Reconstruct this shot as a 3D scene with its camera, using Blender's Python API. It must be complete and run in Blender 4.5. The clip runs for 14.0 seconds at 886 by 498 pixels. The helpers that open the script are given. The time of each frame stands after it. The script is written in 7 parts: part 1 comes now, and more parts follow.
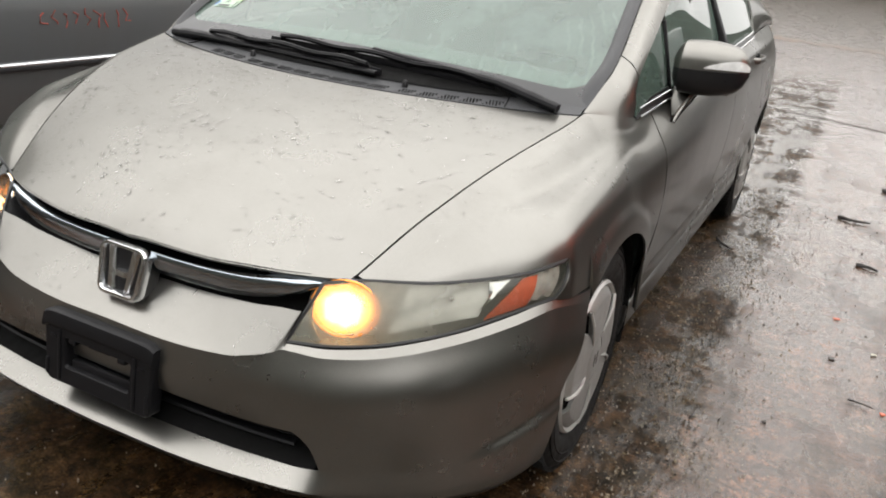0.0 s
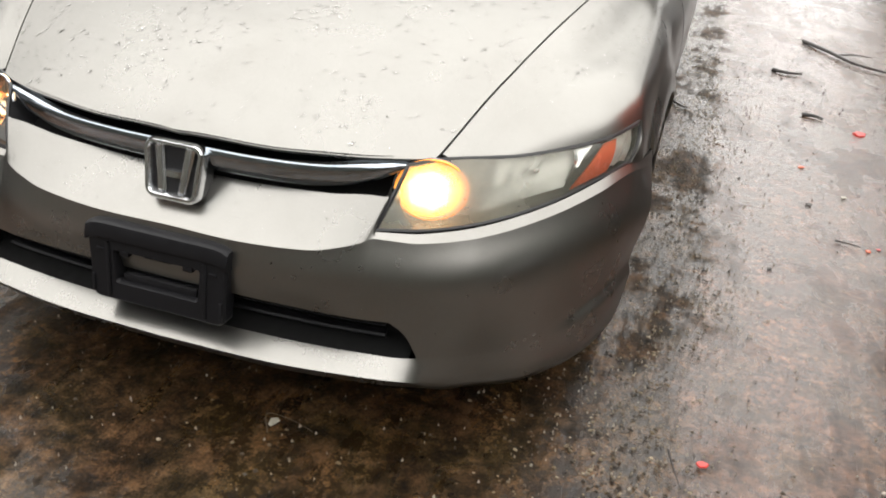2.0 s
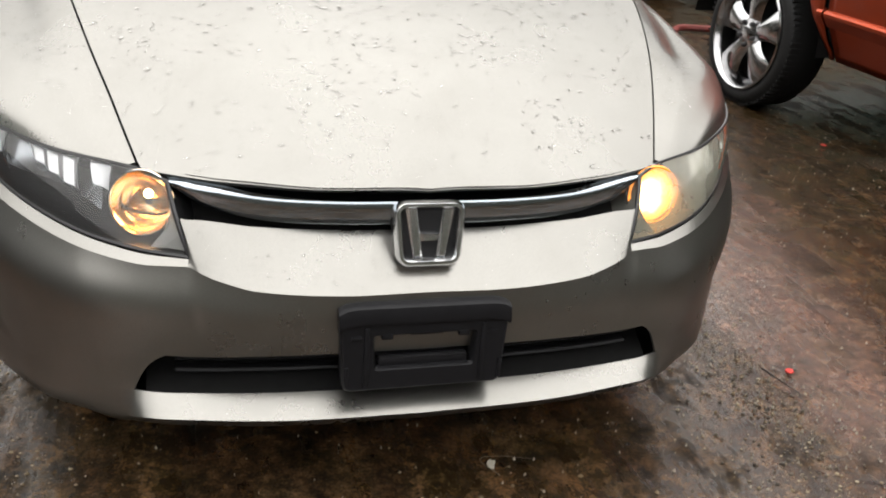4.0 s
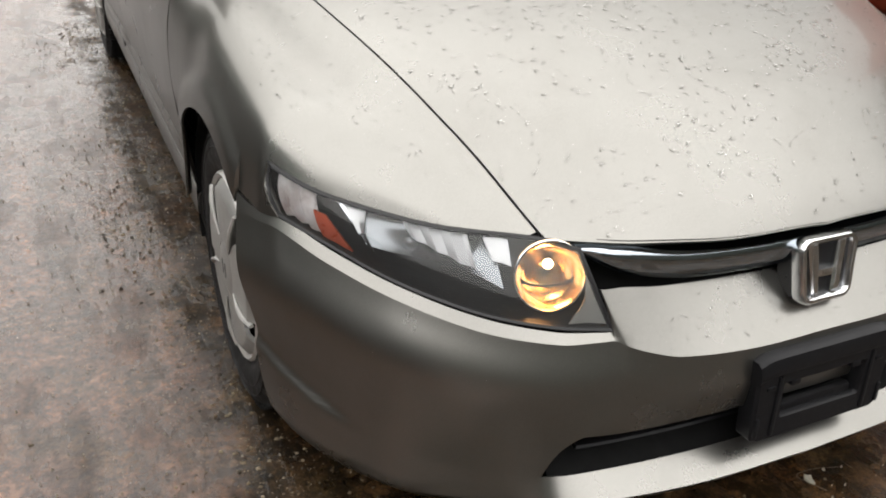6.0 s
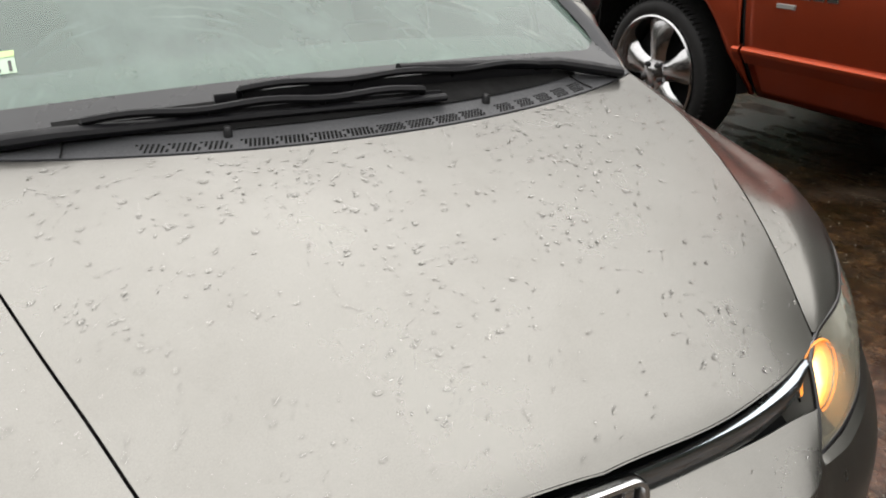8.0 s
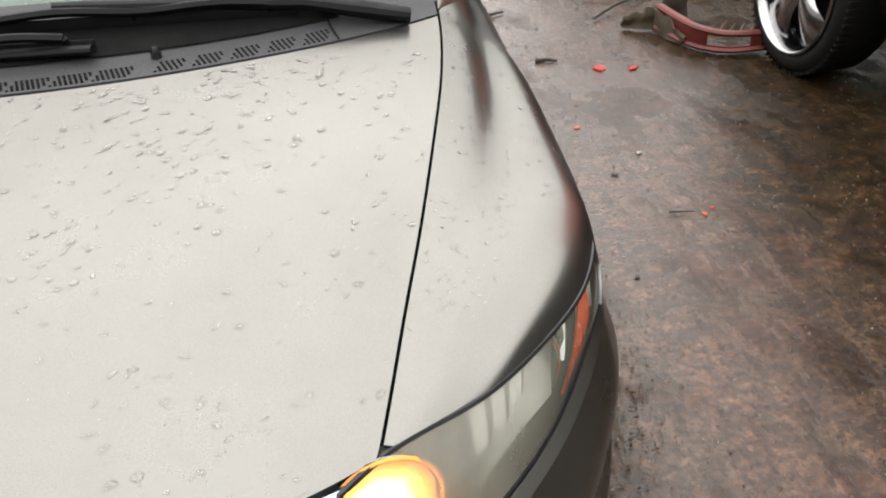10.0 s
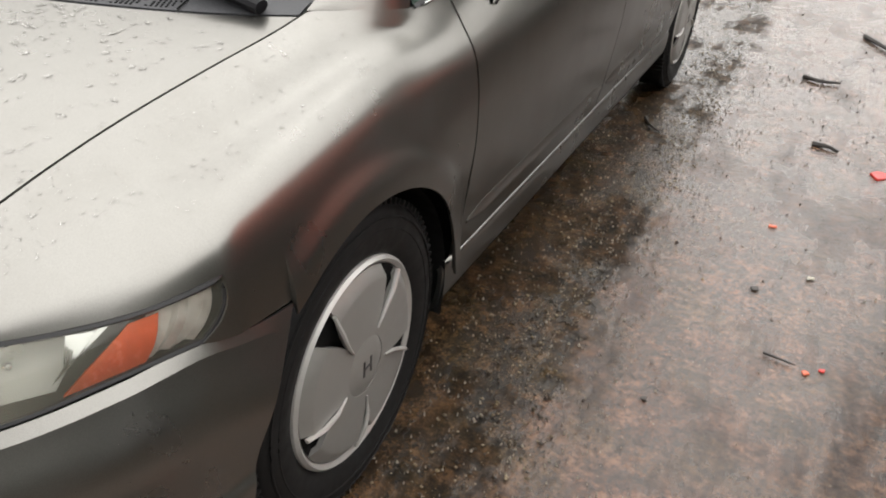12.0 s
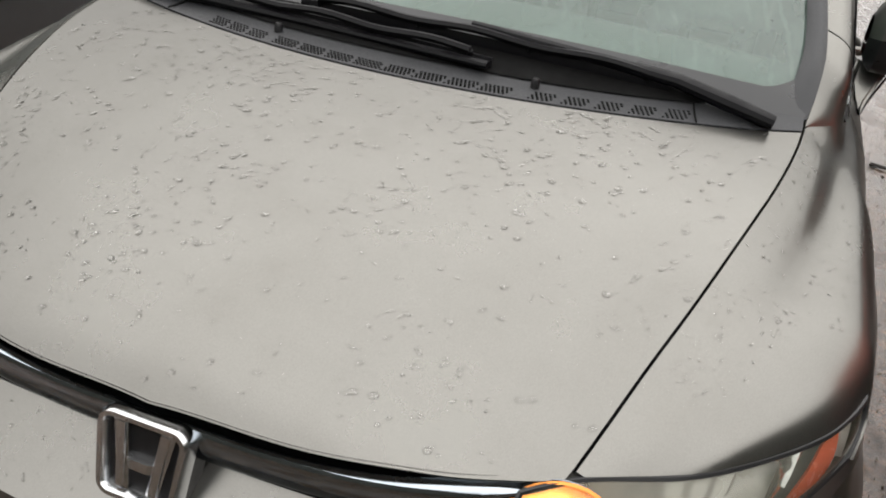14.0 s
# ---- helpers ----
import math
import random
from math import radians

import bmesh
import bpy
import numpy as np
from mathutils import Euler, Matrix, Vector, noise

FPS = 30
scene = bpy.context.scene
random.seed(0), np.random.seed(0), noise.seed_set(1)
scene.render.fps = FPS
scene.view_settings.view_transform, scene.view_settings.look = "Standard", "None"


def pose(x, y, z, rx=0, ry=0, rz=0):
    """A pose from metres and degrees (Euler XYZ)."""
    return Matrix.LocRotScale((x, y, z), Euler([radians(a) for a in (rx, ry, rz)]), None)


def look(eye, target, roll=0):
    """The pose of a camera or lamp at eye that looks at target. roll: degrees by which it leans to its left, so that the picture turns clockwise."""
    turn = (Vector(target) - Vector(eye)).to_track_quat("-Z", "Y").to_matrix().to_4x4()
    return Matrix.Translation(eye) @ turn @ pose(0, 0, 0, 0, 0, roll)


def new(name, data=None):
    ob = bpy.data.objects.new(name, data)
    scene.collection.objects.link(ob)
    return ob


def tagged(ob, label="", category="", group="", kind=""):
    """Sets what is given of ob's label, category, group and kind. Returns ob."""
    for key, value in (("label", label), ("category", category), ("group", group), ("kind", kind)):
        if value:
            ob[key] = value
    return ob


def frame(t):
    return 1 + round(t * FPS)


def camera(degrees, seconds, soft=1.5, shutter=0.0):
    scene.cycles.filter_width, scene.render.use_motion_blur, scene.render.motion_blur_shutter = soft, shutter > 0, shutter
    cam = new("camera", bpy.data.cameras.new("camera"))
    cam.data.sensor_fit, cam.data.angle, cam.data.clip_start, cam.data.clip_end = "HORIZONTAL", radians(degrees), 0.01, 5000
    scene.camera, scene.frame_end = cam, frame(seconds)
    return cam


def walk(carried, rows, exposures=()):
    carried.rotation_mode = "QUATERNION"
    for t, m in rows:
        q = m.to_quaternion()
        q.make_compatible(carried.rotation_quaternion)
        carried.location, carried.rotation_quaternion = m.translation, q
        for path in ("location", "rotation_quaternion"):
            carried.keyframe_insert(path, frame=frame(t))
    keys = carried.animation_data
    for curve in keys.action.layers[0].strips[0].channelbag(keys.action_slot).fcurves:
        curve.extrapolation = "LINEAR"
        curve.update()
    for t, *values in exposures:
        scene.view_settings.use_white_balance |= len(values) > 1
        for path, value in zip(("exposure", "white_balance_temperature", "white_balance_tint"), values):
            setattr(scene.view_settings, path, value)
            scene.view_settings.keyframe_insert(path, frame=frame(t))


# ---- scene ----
# ---- the camera and its walk ----
cam = camera(55.1, 14.0, soft=1.9)
PATH = [
    (0, (1.286, -2.011, 1.32), (0.515, -0.303, 0.621), 6.8),
    (0.5, (1.364, -1.962, 1.306), (0.528, -0.346, 0.476), 6.5),
    (1, (1.354, -1.969, 1.286), (0.643, -0.345, 0.361), 6.6),
    (1.5, (1.163, -2.069, 1.276), (0.651, -0.375, 0.343), 7.0),
    (2, (0.905, -2.103, 1.238), (0.443, -0.388, 0.319), 5.5),
    (2.2, (0.805, -2.094, 1.245), (0.377, -0.37, 0.326), 5.0),
    (4.3, (-0.544, -2.112, 1.205), (0.116, -0.429, 0.35), 6.2),
    (4.5, (-0.636, -2.081, 1.222), (0.081, -0.416, 0.376), 6.2),
    (5, (-0.77, -1.921, 1.211), (0.004, -0.249, 0.431), 3.9),
    (5.5, (-0.946, -1.748, 1.215), (-0.153, -0.112, 0.381), 3.0),
    (6, (-1.143, -1.631, 1.247), (-0.355, -0.057, 0.299), 3.3),
    (6.5, (-1.17, -1.566, 1.275), (-0.151, -0.023, 0.513), 5.4),
    (7, (-1.046, -1.52, 1.32), (-0.107, 0.144, 0.727), 4.9),
    (7.5, (-0.829, -1.478, 1.322), (-0.081, 0.256, 0.662), 2.5),
    (8, (-0.564, -1.428, 1.306), (0.292, 0.201, 0.522), -0.2),
    (8.5, (-0.265, -1.395, 1.331), (0.647, 0.163, 0.47), -0.6),
    (9, (0.044, -1.433, 1.327), (0.823, 0.169, 0.416), 0.9),
    (9.2, (0.121, -1.43, 1.319), (0.842, 0.178, 0.374), 1.1),
    (11.3, (1.186, -1.188, 1.3), (0.509, 0.401, 0.293), -3.7),
    (11.5, (1.293, -1.181, 1.308), (0.574, 0.391, 0.303), -0.8),
    (12, (1.468, -1.081, 1.314), (0.772, 0.491, 0.291), 3.9),
    (12.5, (1.444, -1.101, 1.314), (0.716, 0.472, 0.318), 5.6),
    (13, (1.253, -1.259, 1.315), (0.492, 0.332, 0.372), 6.3),
    (13.5, (0.942, -1.363, 1.26), (0.223, 0.26, 0.338), 6.9),
    (14, (0.537, -1.454, 1.302), (0.027, 0.267, 0.42), 8.1),
]
GAIN = [(0, 0.66), (0.5, 0.66), (1, 0.84), (1.5, 0.86), (2, 0.92), (4.5, 0.89), (5, 0.92), (5.5, 0.72), (6, 0.70), (6.5, 0.80), (7, 0.60), (7.5, 0.30), (8, 0.47), (8.5, 0.52), (9, 0.66), (11.5, 0.55), (12.5, 0.87), (13, 0.76), (13.5, 0.46), (14, 0.16)]
walk(cam, [(t, look(eye, target, roll)) for t, eye, target, roll in PATH], GAIN)

# ---- sky and light ----
world = bpy.data.worlds.new("overcast")
scene.world = world
world.use_nodes = True
wn = world.node_tree.nodes
wl = world.node_tree.links
sky = wn.new("ShaderNodeTexSky")
sky.sky_type = "NISHITA"
sky.sun_disc = False
sky.sun_elevation = radians(54)
sky.sun_rotation = radians(15)
sky.dust_density = 3.0
sky.air_density = 1.0
sky.ozone_density = 1.0
grey = wn.new("ShaderNodeHueSaturation")
grey.inputs["Saturation"].default_value = 0.10
wl.new(sky.outputs[0], grey.inputs["Color"])
cloud = wn.new("ShaderNodeMix")
cloud.data_type = "RGBA"
cloud.inputs[0].default_value = 0.93
wl.new(grey.outputs[0], cloud.inputs[6])
cloud.inputs[7].default_value = (13.9, 13.6, 13.3, 1)
# an overcast sky is brightest overhead and darkens towards the horizon
way = wn.new("ShaderNodeTexCoord")
up = wn.new("ShaderNodeSeparateXYZ")
wl.new(way.outputs["Generated"], up.inputs[0])
fall = wn.new("ShaderNodeValToRGB")
for e, (at, v) in zip(fall.color_ramp.elements, ((0.0, 0.50), (0.8, 1.0))):
    e.position, e.color = at, (v, v, v, 1)
wl.new(up.outputs[2], fall.inputs[0])
dome = wn.new("ShaderNodeMix")
dome.data_type, dome.blend_type = "RGBA", "MULTIPLY"
dome.inputs[0].default_value = 1.0
wl.new(cloud.outputs[2], dome.inputs[6])
wl.new(fall.outputs[0], dome.inputs[7])
wl.new(dome.outputs[2], wn["Background"].inputs[0])
wn["Background"].inputs[1].default_value = 0.15
sun = new("sun", bpy.data.lights.new("sun", "SUN"))
sun.data.energy = 0.6
sun.data.angle = radians(160)
sun.data.color = (1.0, 0.97, 0.93)
sun.matrix_world = look((0.9, 5.0, 7.0), (0, 0, 0))
scene.view_settings.exposure = 0.0


# ---- materials ----
def material(name):
    m = bpy.data.materials.new(name)
    m.use_nodes = True
    return m, m.node_tree.nodes, m.node_tree.links


def ramp(n, l, src, stops):
    r = n.new("ShaderNodeValToRGB")
    while len(r.color_ramp.elements) < len(stops):
        r.color_ramp.elements.new(0.5)
    for e, (p, c) in zip(r.color_ramp.elements, stops):
        e.position = p
        e.color = (*c, 1) if len(c) == 3 else (c[0], c[0], c[0], 1)
    l.new(src, r.inputs[0])
    return r.outputs[0]


def noise_tex(n, l, scale, detail=4.0, rough=0.55, stretch=None):
    co = n.new("ShaderNodeTexCoord")
    t = n.new("ShaderNodeTexNoise")
    t.inputs["Scale"].default_value = scale
    t.inputs["Detail"].default_value = detail
    t.inputs["Roughness"].default_value = rough
    if stretch:
        mp = n.new("ShaderNodeMapping")
        mp.inputs["Scale"].default_value = stretch
        l.new(co.outputs["Object"], mp.inputs[0])
        l.new(mp.outputs[0], t.inputs["Vector"])
    else:
        l.new(co.outputs["Object"], t.inputs["Vector"])
    return t.outputs["Fac"]


def mixc(n, l, fac, a, b, mode="MIX"):
    m = n.new("ShaderNodeMix")
    m.data_type, m.blend_type = "RGBA", mode
    for sock, v in ((m.inputs[0], fac), (m.inputs[6], a), (m.inputs[7], b)):
        if hasattr(v, "default_value"):
            l.new(v, sock)
        elif isinstance(v, (int, float)):
            sock.default_value = v
        else:
            sock.default_value = (*v, 1)
    return m.outputs[2]


def bump(n, l, height, strength, distance, bsdf):
    b = n.new("ShaderNodeBump")
    b.inputs["Strength"].default_value = strength
    b.inputs["Distance"].default_value = distance
    l.new(height, b.inputs["Height"])
    l.new(b.outputs[0], bsdf.inputs["Normal"])
    return b


def surface(name, colour, rough=0.5, metal=0.0, spread=0.15, scale=30.0, relief=0.15, depth=0.0008, coat=0.0, big=3.0, shine=0.5):
    """A solid with blotches at two scales, grain in its gloss and a fine relief."""
    m, n, l = material(name)
    p = n["Principled BSDF"]
    fine, wide = noise_tex(n, l, scale), noise_tex(n, l, big, 3.0)
    lo, hi = [c * (1 - spread) for c in colour], [min(1, c * (1 + spread)) for c in colour]
    a = ramp(n, l, fine, [(0.3, lo), (0.7, hi)])
    b = ramp(n, l, wide, [(0.3, lo), (0.7, hi)])
    l.new(mixc(n, l, 0.5, a, b), p.inputs["Base Color"])
    r = ramp(n, l, fine, [(0.3, (max(0.02, rough * 0.8),)), (0.7, (min(1, rough * 1.2),))])
    l.new(r, p.inputs["Roughness"])
    p.inputs["Metallic"].default_value = metal
    p.inputs["Specular IOR Level"].default_value = shine
    p.inputs["Coat Weight"].default_value = coat
    p.inputs["Coat Roughness"].default_value = 0.06
    if relief:
        bump(n, l, fine, relief, depth, p)
    return m


def paint(name, colour, rough=0.32, metal=0.95, coat=0.6, dirt=0.35, dirt_colour=(0.16, 0.14, 0.12)):
    """Metallic car paint: flakes, a thin clear coat and a film of road dust in streaks."""
    m, n, l = material(name)
    p = n["Principled BSDF"]
    flake = noise_tex(n, l, 900.0, 2.0)
    wide = noise_tex(n, l, 4.0, 6.0, 0.65)
    streak = noise_tex(n, l, 9.0, 5.0, 0.6, (1.0, 1.0, 0.25))
    base = ramp(n, l, flake, [(0.3, [c * 0.88 for c in colour]), (0.7, [min(1, c * 1.1) for c in colour])])
    film = n.new("ShaderNodeMath")
    film.operation = "MULTIPLY"
    l.new(ramp(n, l, wide, [(0.35, (0.0,)), (0.75, (1.0,))]), film.inputs[0])
    l.new(ramp(n, l, streak, [(0.35, (0.2,)), (0.7, (1.0,))]), film.inputs[1])
    amount = n.new("ShaderNodeMath")
    amount.operation = "MULTIPLY"
    amount.inputs[1].default_value = dirt
    l.new(film.outputs[0], amount.inputs[0])
    l.new(mixc(n, l, amount.outputs[0], base, dirt_colour), p.inputs["Base Color"])
    p.inputs["Metallic"].default_value = metal
    # flakes under lacquer: no full mirror at a glancing view
    p.inputs["Specular Tint"].default_value = (0.45, 0.45, 0.45, 1)
    rg = n.new("ShaderNodeMath")
    rg.operation = "MULTIPLY_ADD"
    rg.inputs[1].default_value, rg.inputs[2].default_value = 0.25, rough
    l.new(amount.outputs[0], rg.inputs[0])
    l.new(rg.outputs[0], p.inputs["Roughness"])
    p.inputs["Coat Weight"].default_value = coat
    p.inputs["Coat Roughness"].default_value = 0.05
    bump(n, l, wide, 0.02, 0.002, p)
    return m


def pane(name, tint, film, film_amount, gloss=1.5, rough=0.02, spread=0.35, arcs=False, worn=None):
    """Thin glass or clear plastic with a diffuse film on it and a mirror sheen by Fresnel."""
    m, n, l = material(name)
    out = n["Material Output"]
    n.remove(n["Principled BSDF"])
    clear = n.new("ShaderNodeBsdfTransparent")
    clear.inputs[0].default_value = (*tint, 1)
    haze = n.new("ShaderNodeBsdfDiffuse")
    haze.inputs[0].default_value = (*film, 1)
    soft = n.new("ShaderNodeBsdfTranslucent")
    soft.inputs[0].default_value = (*film, 1)
    both = n.new("ShaderNodeMixShader")
    both.inputs[0].default_value = 0.4
    l.new(haze.outputs[0], both.inputs[1])
    l.new(soft.outputs[0], both.inputs[2])
    spots = noise_tex(n, l, 6.0, 5.0, 0.6, (1.0, 0.5, 1.0))
    amount = ramp(n, l, spots, [(0.3, (film_amount * (1 - spread),)), (0.7, (min(1, film_amount * (1 + spread)),))])
    if worn:
        # the haze thins out between two widths
        at = n.new("ShaderNodeSeparateXYZ")
        l.new(n.new("ShaderNodeTexCoord").outputs["Object"], at.inputs[0])
        part_of = n.new("ShaderNodeMapRange")
        part_of.inputs[1].default_value, part_of.inputs[2].default_value = worn
        part_of.inputs[3].default_value, part_of.inputs[4].default_value = 1.0, 0.28
        l.new(at.outputs[0], part_of.inputs[0])
        less = n.new("ShaderNodeMath")
        less.operation = "MULTIPLY"
        l.new(part_of.outputs[0], less.inputs[0])
        l.new(amount, less.inputs[1])
        amount = less.outputs[0]
    if arcs:
        # wiper smears: rings round the wipers' pivots, broken up by noise
        co = n.new("ShaderNodeTexCoord")
        mp = n.new("ShaderNodeMapping")
        mp.inputs["Location"].default_value = (0.30, -0.05, -0.95)
        l.new(co.outputs["Object"], mp.inputs[0])
        wave = n.new("ShaderNodeTexWave")
        wave.wave_type, wave.rings_direction = "RINGS", "SPHERICAL"
        wave.inputs["Scale"].default_value = 9.0
        wave.inputs["Distortion"].default_value = 3.0
        wave.inputs["Detail"].default_value = 4.0
        wave.inputs["Detail Scale"].default_value = 2.0
        l.new(mp.outputs[0], wave.inputs["Vector"])
        smear = ramp(n, l, wave.outputs["Fac"], [(0.70, (0.0,)), (1.0, (0.07,))])
        patch = ramp(n, l, noise_tex(n, l, 5.0, 3.0), [(0.50, (0.0,)), (0.66, (1.0,))])
        prod = n.new("ShaderNodeMath")
        prod.operation = "MULTIPLY"
        l.new(smear, prod.inputs[0])
        l.new(patch, prod.inputs[1])
        plus = n.new("ShaderNodeMath")
        plus.operation = "ADD"
        l.new(prod.outputs[0], plus.inputs[0])
        l.new(amount, plus.inputs[1])
        amount = plus.outputs[0]
    mix = n.new("ShaderNodeMixShader")
    l.new(amount, mix.inputs[0])
    l.new(clear.outputs[0], mix.inputs[1])
    l.new(both.outputs[0], mix.inputs[2])
    shine = n.new("ShaderNodeBsdfGlossy")
    shine.inputs["Roughness"].default_value = rough
    fres = n.new("ShaderNodeFresnel")
    fres.inputs[0].default_value = gloss
    last = n.new("ShaderNodeMixShader")
    l.new(fres.outputs[0], last.inputs[0])
    l.new(mix.outputs[0], last.inputs[1])
    l.new(shine.outputs[0], last.inputs[2])
    l.new(last.outputs[0], out.inputs[0])
    return m


def glow(name, colour, strength):
    m, n, l = material(name)
    p = n["Principled BSDF"]
    p.inputs["Base Color"].default_value = (*colour, 1)
    p.inputs["Emission Color"].default_value = (*colour, 1)
    p.inputs["Emission Strength"].default_value = strength
    p.inputs["Roughness"].default_value = 0.2
    return m


def lamp_glow(name, stops, radius, hot=(0.0, 0.0, 0.0)):
    """A lit lamp face, hottest in its middle."""
    m, n, l = material(name)
    p = n["Principled BSDF"]
    co = n.new("ShaderNodeTexCoord")
    ln = n.new("ShaderNodeVectorMath")
    ln.operation = "LENGTH"
    shift = n.new("ShaderNodeVectorMath")
    shift.operation = "ADD"
    shift.inputs[1].default_value = hot
    l.new(co.outputs["Object"], shift.inputs[0])
    wob = n.new("ShaderNodeVectorMath")
    wob.operation = "MULTIPLY_ADD"
    wob.inputs[1].default_value = (0.016, 0.016, 0.016)
    nz = n.new("ShaderNodeTexNoise")
    nz.inputs["Scale"].default_value = 45.0
    l.new(co.outputs["Object"], nz.inputs["Vector"])
    l.new(nz.outputs["Color"], wob.inputs[0])
    l.new(shift.outputs[0], wob.inputs[2])
    l.new(wob.outputs[0], ln.inputs[0])
    sc = n.new("ShaderNodeMath")
    sc.operation = "DIVIDE"
    sc.inputs[1].default_value = radius
    l.new(ln.outputs["Value"], sc.inputs[0])
    c = ramp(n, l, sc.outputs[0], stops)
    l.new(c, p.inputs["Emission Color"])
    p.inputs["Base Color"].default_value = (0.8, 0.3, 0.05, 1)
    p.inputs["Emission Strength"].default_value = 6.5
    return m


def wet_ground():
    """Old concrete under rain and thin mud: worn slabs, brown silt in drifts, standing water with ripples, grit."""
    m, n, l = material("wet_concrete")
    p = n["Principled BSDF"]
    wide = noise_tex(n, l, 0.55, 6.0, 0.6)
    mid = noise_tex(n, l, 2.6, 8.0, 0.72)
    chunk = noise_tex(n, l, 13.0, 8.0, 0.75)
    fine = noise_tex(n, l, 48.0, 6.0, 0.75)
    grit = noise_tex(n, l, 170.0, 3.0, 0.7)
    drag = noise_tex(n, l, 3.0, 8.0, 0.7, (2.2, 0.45, 1.0))

    def total(a, b):
        s = n.new("ShaderNodeMath")
        s.operation = "ADD"
        l.new(a, s.inputs[0])
        l.new(b, s.inputs[1])
        return s.outputs[0]
    def half(a):
        s = n.new("ShaderNodeMath")
        s.operation = "MULTIPLY"
        s.inputs[1].default_value = 0.5
        l.new(a, s.inputs[0])
        return s.outputs[0]
    grain = half(total(half(total(grit, fine)), chunk))
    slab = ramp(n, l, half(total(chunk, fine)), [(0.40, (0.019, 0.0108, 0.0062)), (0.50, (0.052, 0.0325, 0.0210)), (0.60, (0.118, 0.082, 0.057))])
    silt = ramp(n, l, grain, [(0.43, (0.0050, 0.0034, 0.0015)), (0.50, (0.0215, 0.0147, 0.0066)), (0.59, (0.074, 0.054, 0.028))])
    # the darker silt tone takes over in a band along both sides of the car
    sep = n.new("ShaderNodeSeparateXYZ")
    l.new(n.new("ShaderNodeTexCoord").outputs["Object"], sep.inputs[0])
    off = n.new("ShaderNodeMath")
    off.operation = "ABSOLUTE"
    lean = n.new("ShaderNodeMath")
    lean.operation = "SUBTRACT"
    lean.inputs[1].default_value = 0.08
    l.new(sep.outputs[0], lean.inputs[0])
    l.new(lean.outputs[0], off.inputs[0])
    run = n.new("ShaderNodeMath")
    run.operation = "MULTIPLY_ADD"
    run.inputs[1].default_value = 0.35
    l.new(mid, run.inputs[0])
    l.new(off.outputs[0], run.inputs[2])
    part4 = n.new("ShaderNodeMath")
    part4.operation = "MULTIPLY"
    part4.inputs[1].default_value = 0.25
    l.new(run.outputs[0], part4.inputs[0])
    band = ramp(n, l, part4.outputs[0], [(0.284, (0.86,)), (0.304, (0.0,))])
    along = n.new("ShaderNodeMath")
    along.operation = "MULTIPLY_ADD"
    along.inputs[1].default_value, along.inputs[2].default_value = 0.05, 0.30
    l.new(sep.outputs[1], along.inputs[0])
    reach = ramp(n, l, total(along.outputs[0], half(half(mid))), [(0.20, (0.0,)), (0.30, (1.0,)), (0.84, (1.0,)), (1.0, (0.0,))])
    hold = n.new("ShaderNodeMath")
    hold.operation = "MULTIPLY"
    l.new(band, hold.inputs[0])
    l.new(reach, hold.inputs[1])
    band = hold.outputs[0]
    skew = n.new("ShaderNodeMath")
    skew.operation = "MULTIPLY_ADD"
    skew.inputs[1].default_value = -0.25
    l.new(sep.outputs[1], skew.inputs[0])
    l.new(sep.outputs[0], skew.inputs[2])
    ragged = n.new("ShaderNodeMath")
    ragged.operation = "MULTIPLY_ADD"
    ragged.inputs[1].default_value = 0.9
    l.new(mid, ragged.inputs[0])
    l.new(skew.outputs[0], ragged.inputs[2])
    less = n.new("ShaderNodeMath")
    less.operation = "MULTIPLY"
    less.inputs[1].default_value = 0.25
    l.new(ragged.outputs[0], less.inputs[0])
    pool = ramp(n, l, less.outputs[0], [(0.475, (0.0,)), (0.535, (0.86,))])
    wider = n.new("ShaderNodeMath")
    wider.operation = "MAXIMUM"
    l.new(band, wider.inputs[0])
    l.new(pool, wider.inputs[1])
    band = wider.outputs[0]
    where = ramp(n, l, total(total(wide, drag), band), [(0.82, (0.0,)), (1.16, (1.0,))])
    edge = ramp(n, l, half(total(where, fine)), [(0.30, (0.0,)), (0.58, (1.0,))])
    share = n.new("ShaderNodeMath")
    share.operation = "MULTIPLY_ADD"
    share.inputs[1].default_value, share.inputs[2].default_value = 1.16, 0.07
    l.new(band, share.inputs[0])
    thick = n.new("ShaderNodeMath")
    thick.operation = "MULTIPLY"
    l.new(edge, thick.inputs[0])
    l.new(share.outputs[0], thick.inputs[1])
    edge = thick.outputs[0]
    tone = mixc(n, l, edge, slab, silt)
    shade = ramp(n, l, fine, [(0.30, (0.55, 0.52, 0.48)), (0.50, (1.0, 1.0, 1.0)), (0.70, (1.25, 1.22, 1.18))])
    tone = mixc(n, l, 0.6, tone, shade, "MULTIPLY")
    specks = ramp(n, l, grit, [(0.30, (0.30, 0.26, 0.22)), (0.40, (1.0, 1.0, 1.0)), (0.64, (1.0, 1.0, 1.0)), (0.72, (1.9, 1.8, 1.6))])
    tone = mixc(n, l, 0.45, tone, specks, "MULTIPLY")
    hue = noise_tex(n, l, 6.5, 6.0, 0.65)
    tone = mixc(n, l, 0.85, tone, ramp(n, l, hue, [(0.40, (0.94, 1.02, 0.80)), (0.50, (1.0, 1.0, 0.96)), (0.60, (1.10, 0.98, 0.90))]), "MULTIPLY")
    # a pale drift of silt beside the pickup
    drift = n.new("ShaderNodeMapping")
    drift.vector_type = "TEXTURE"
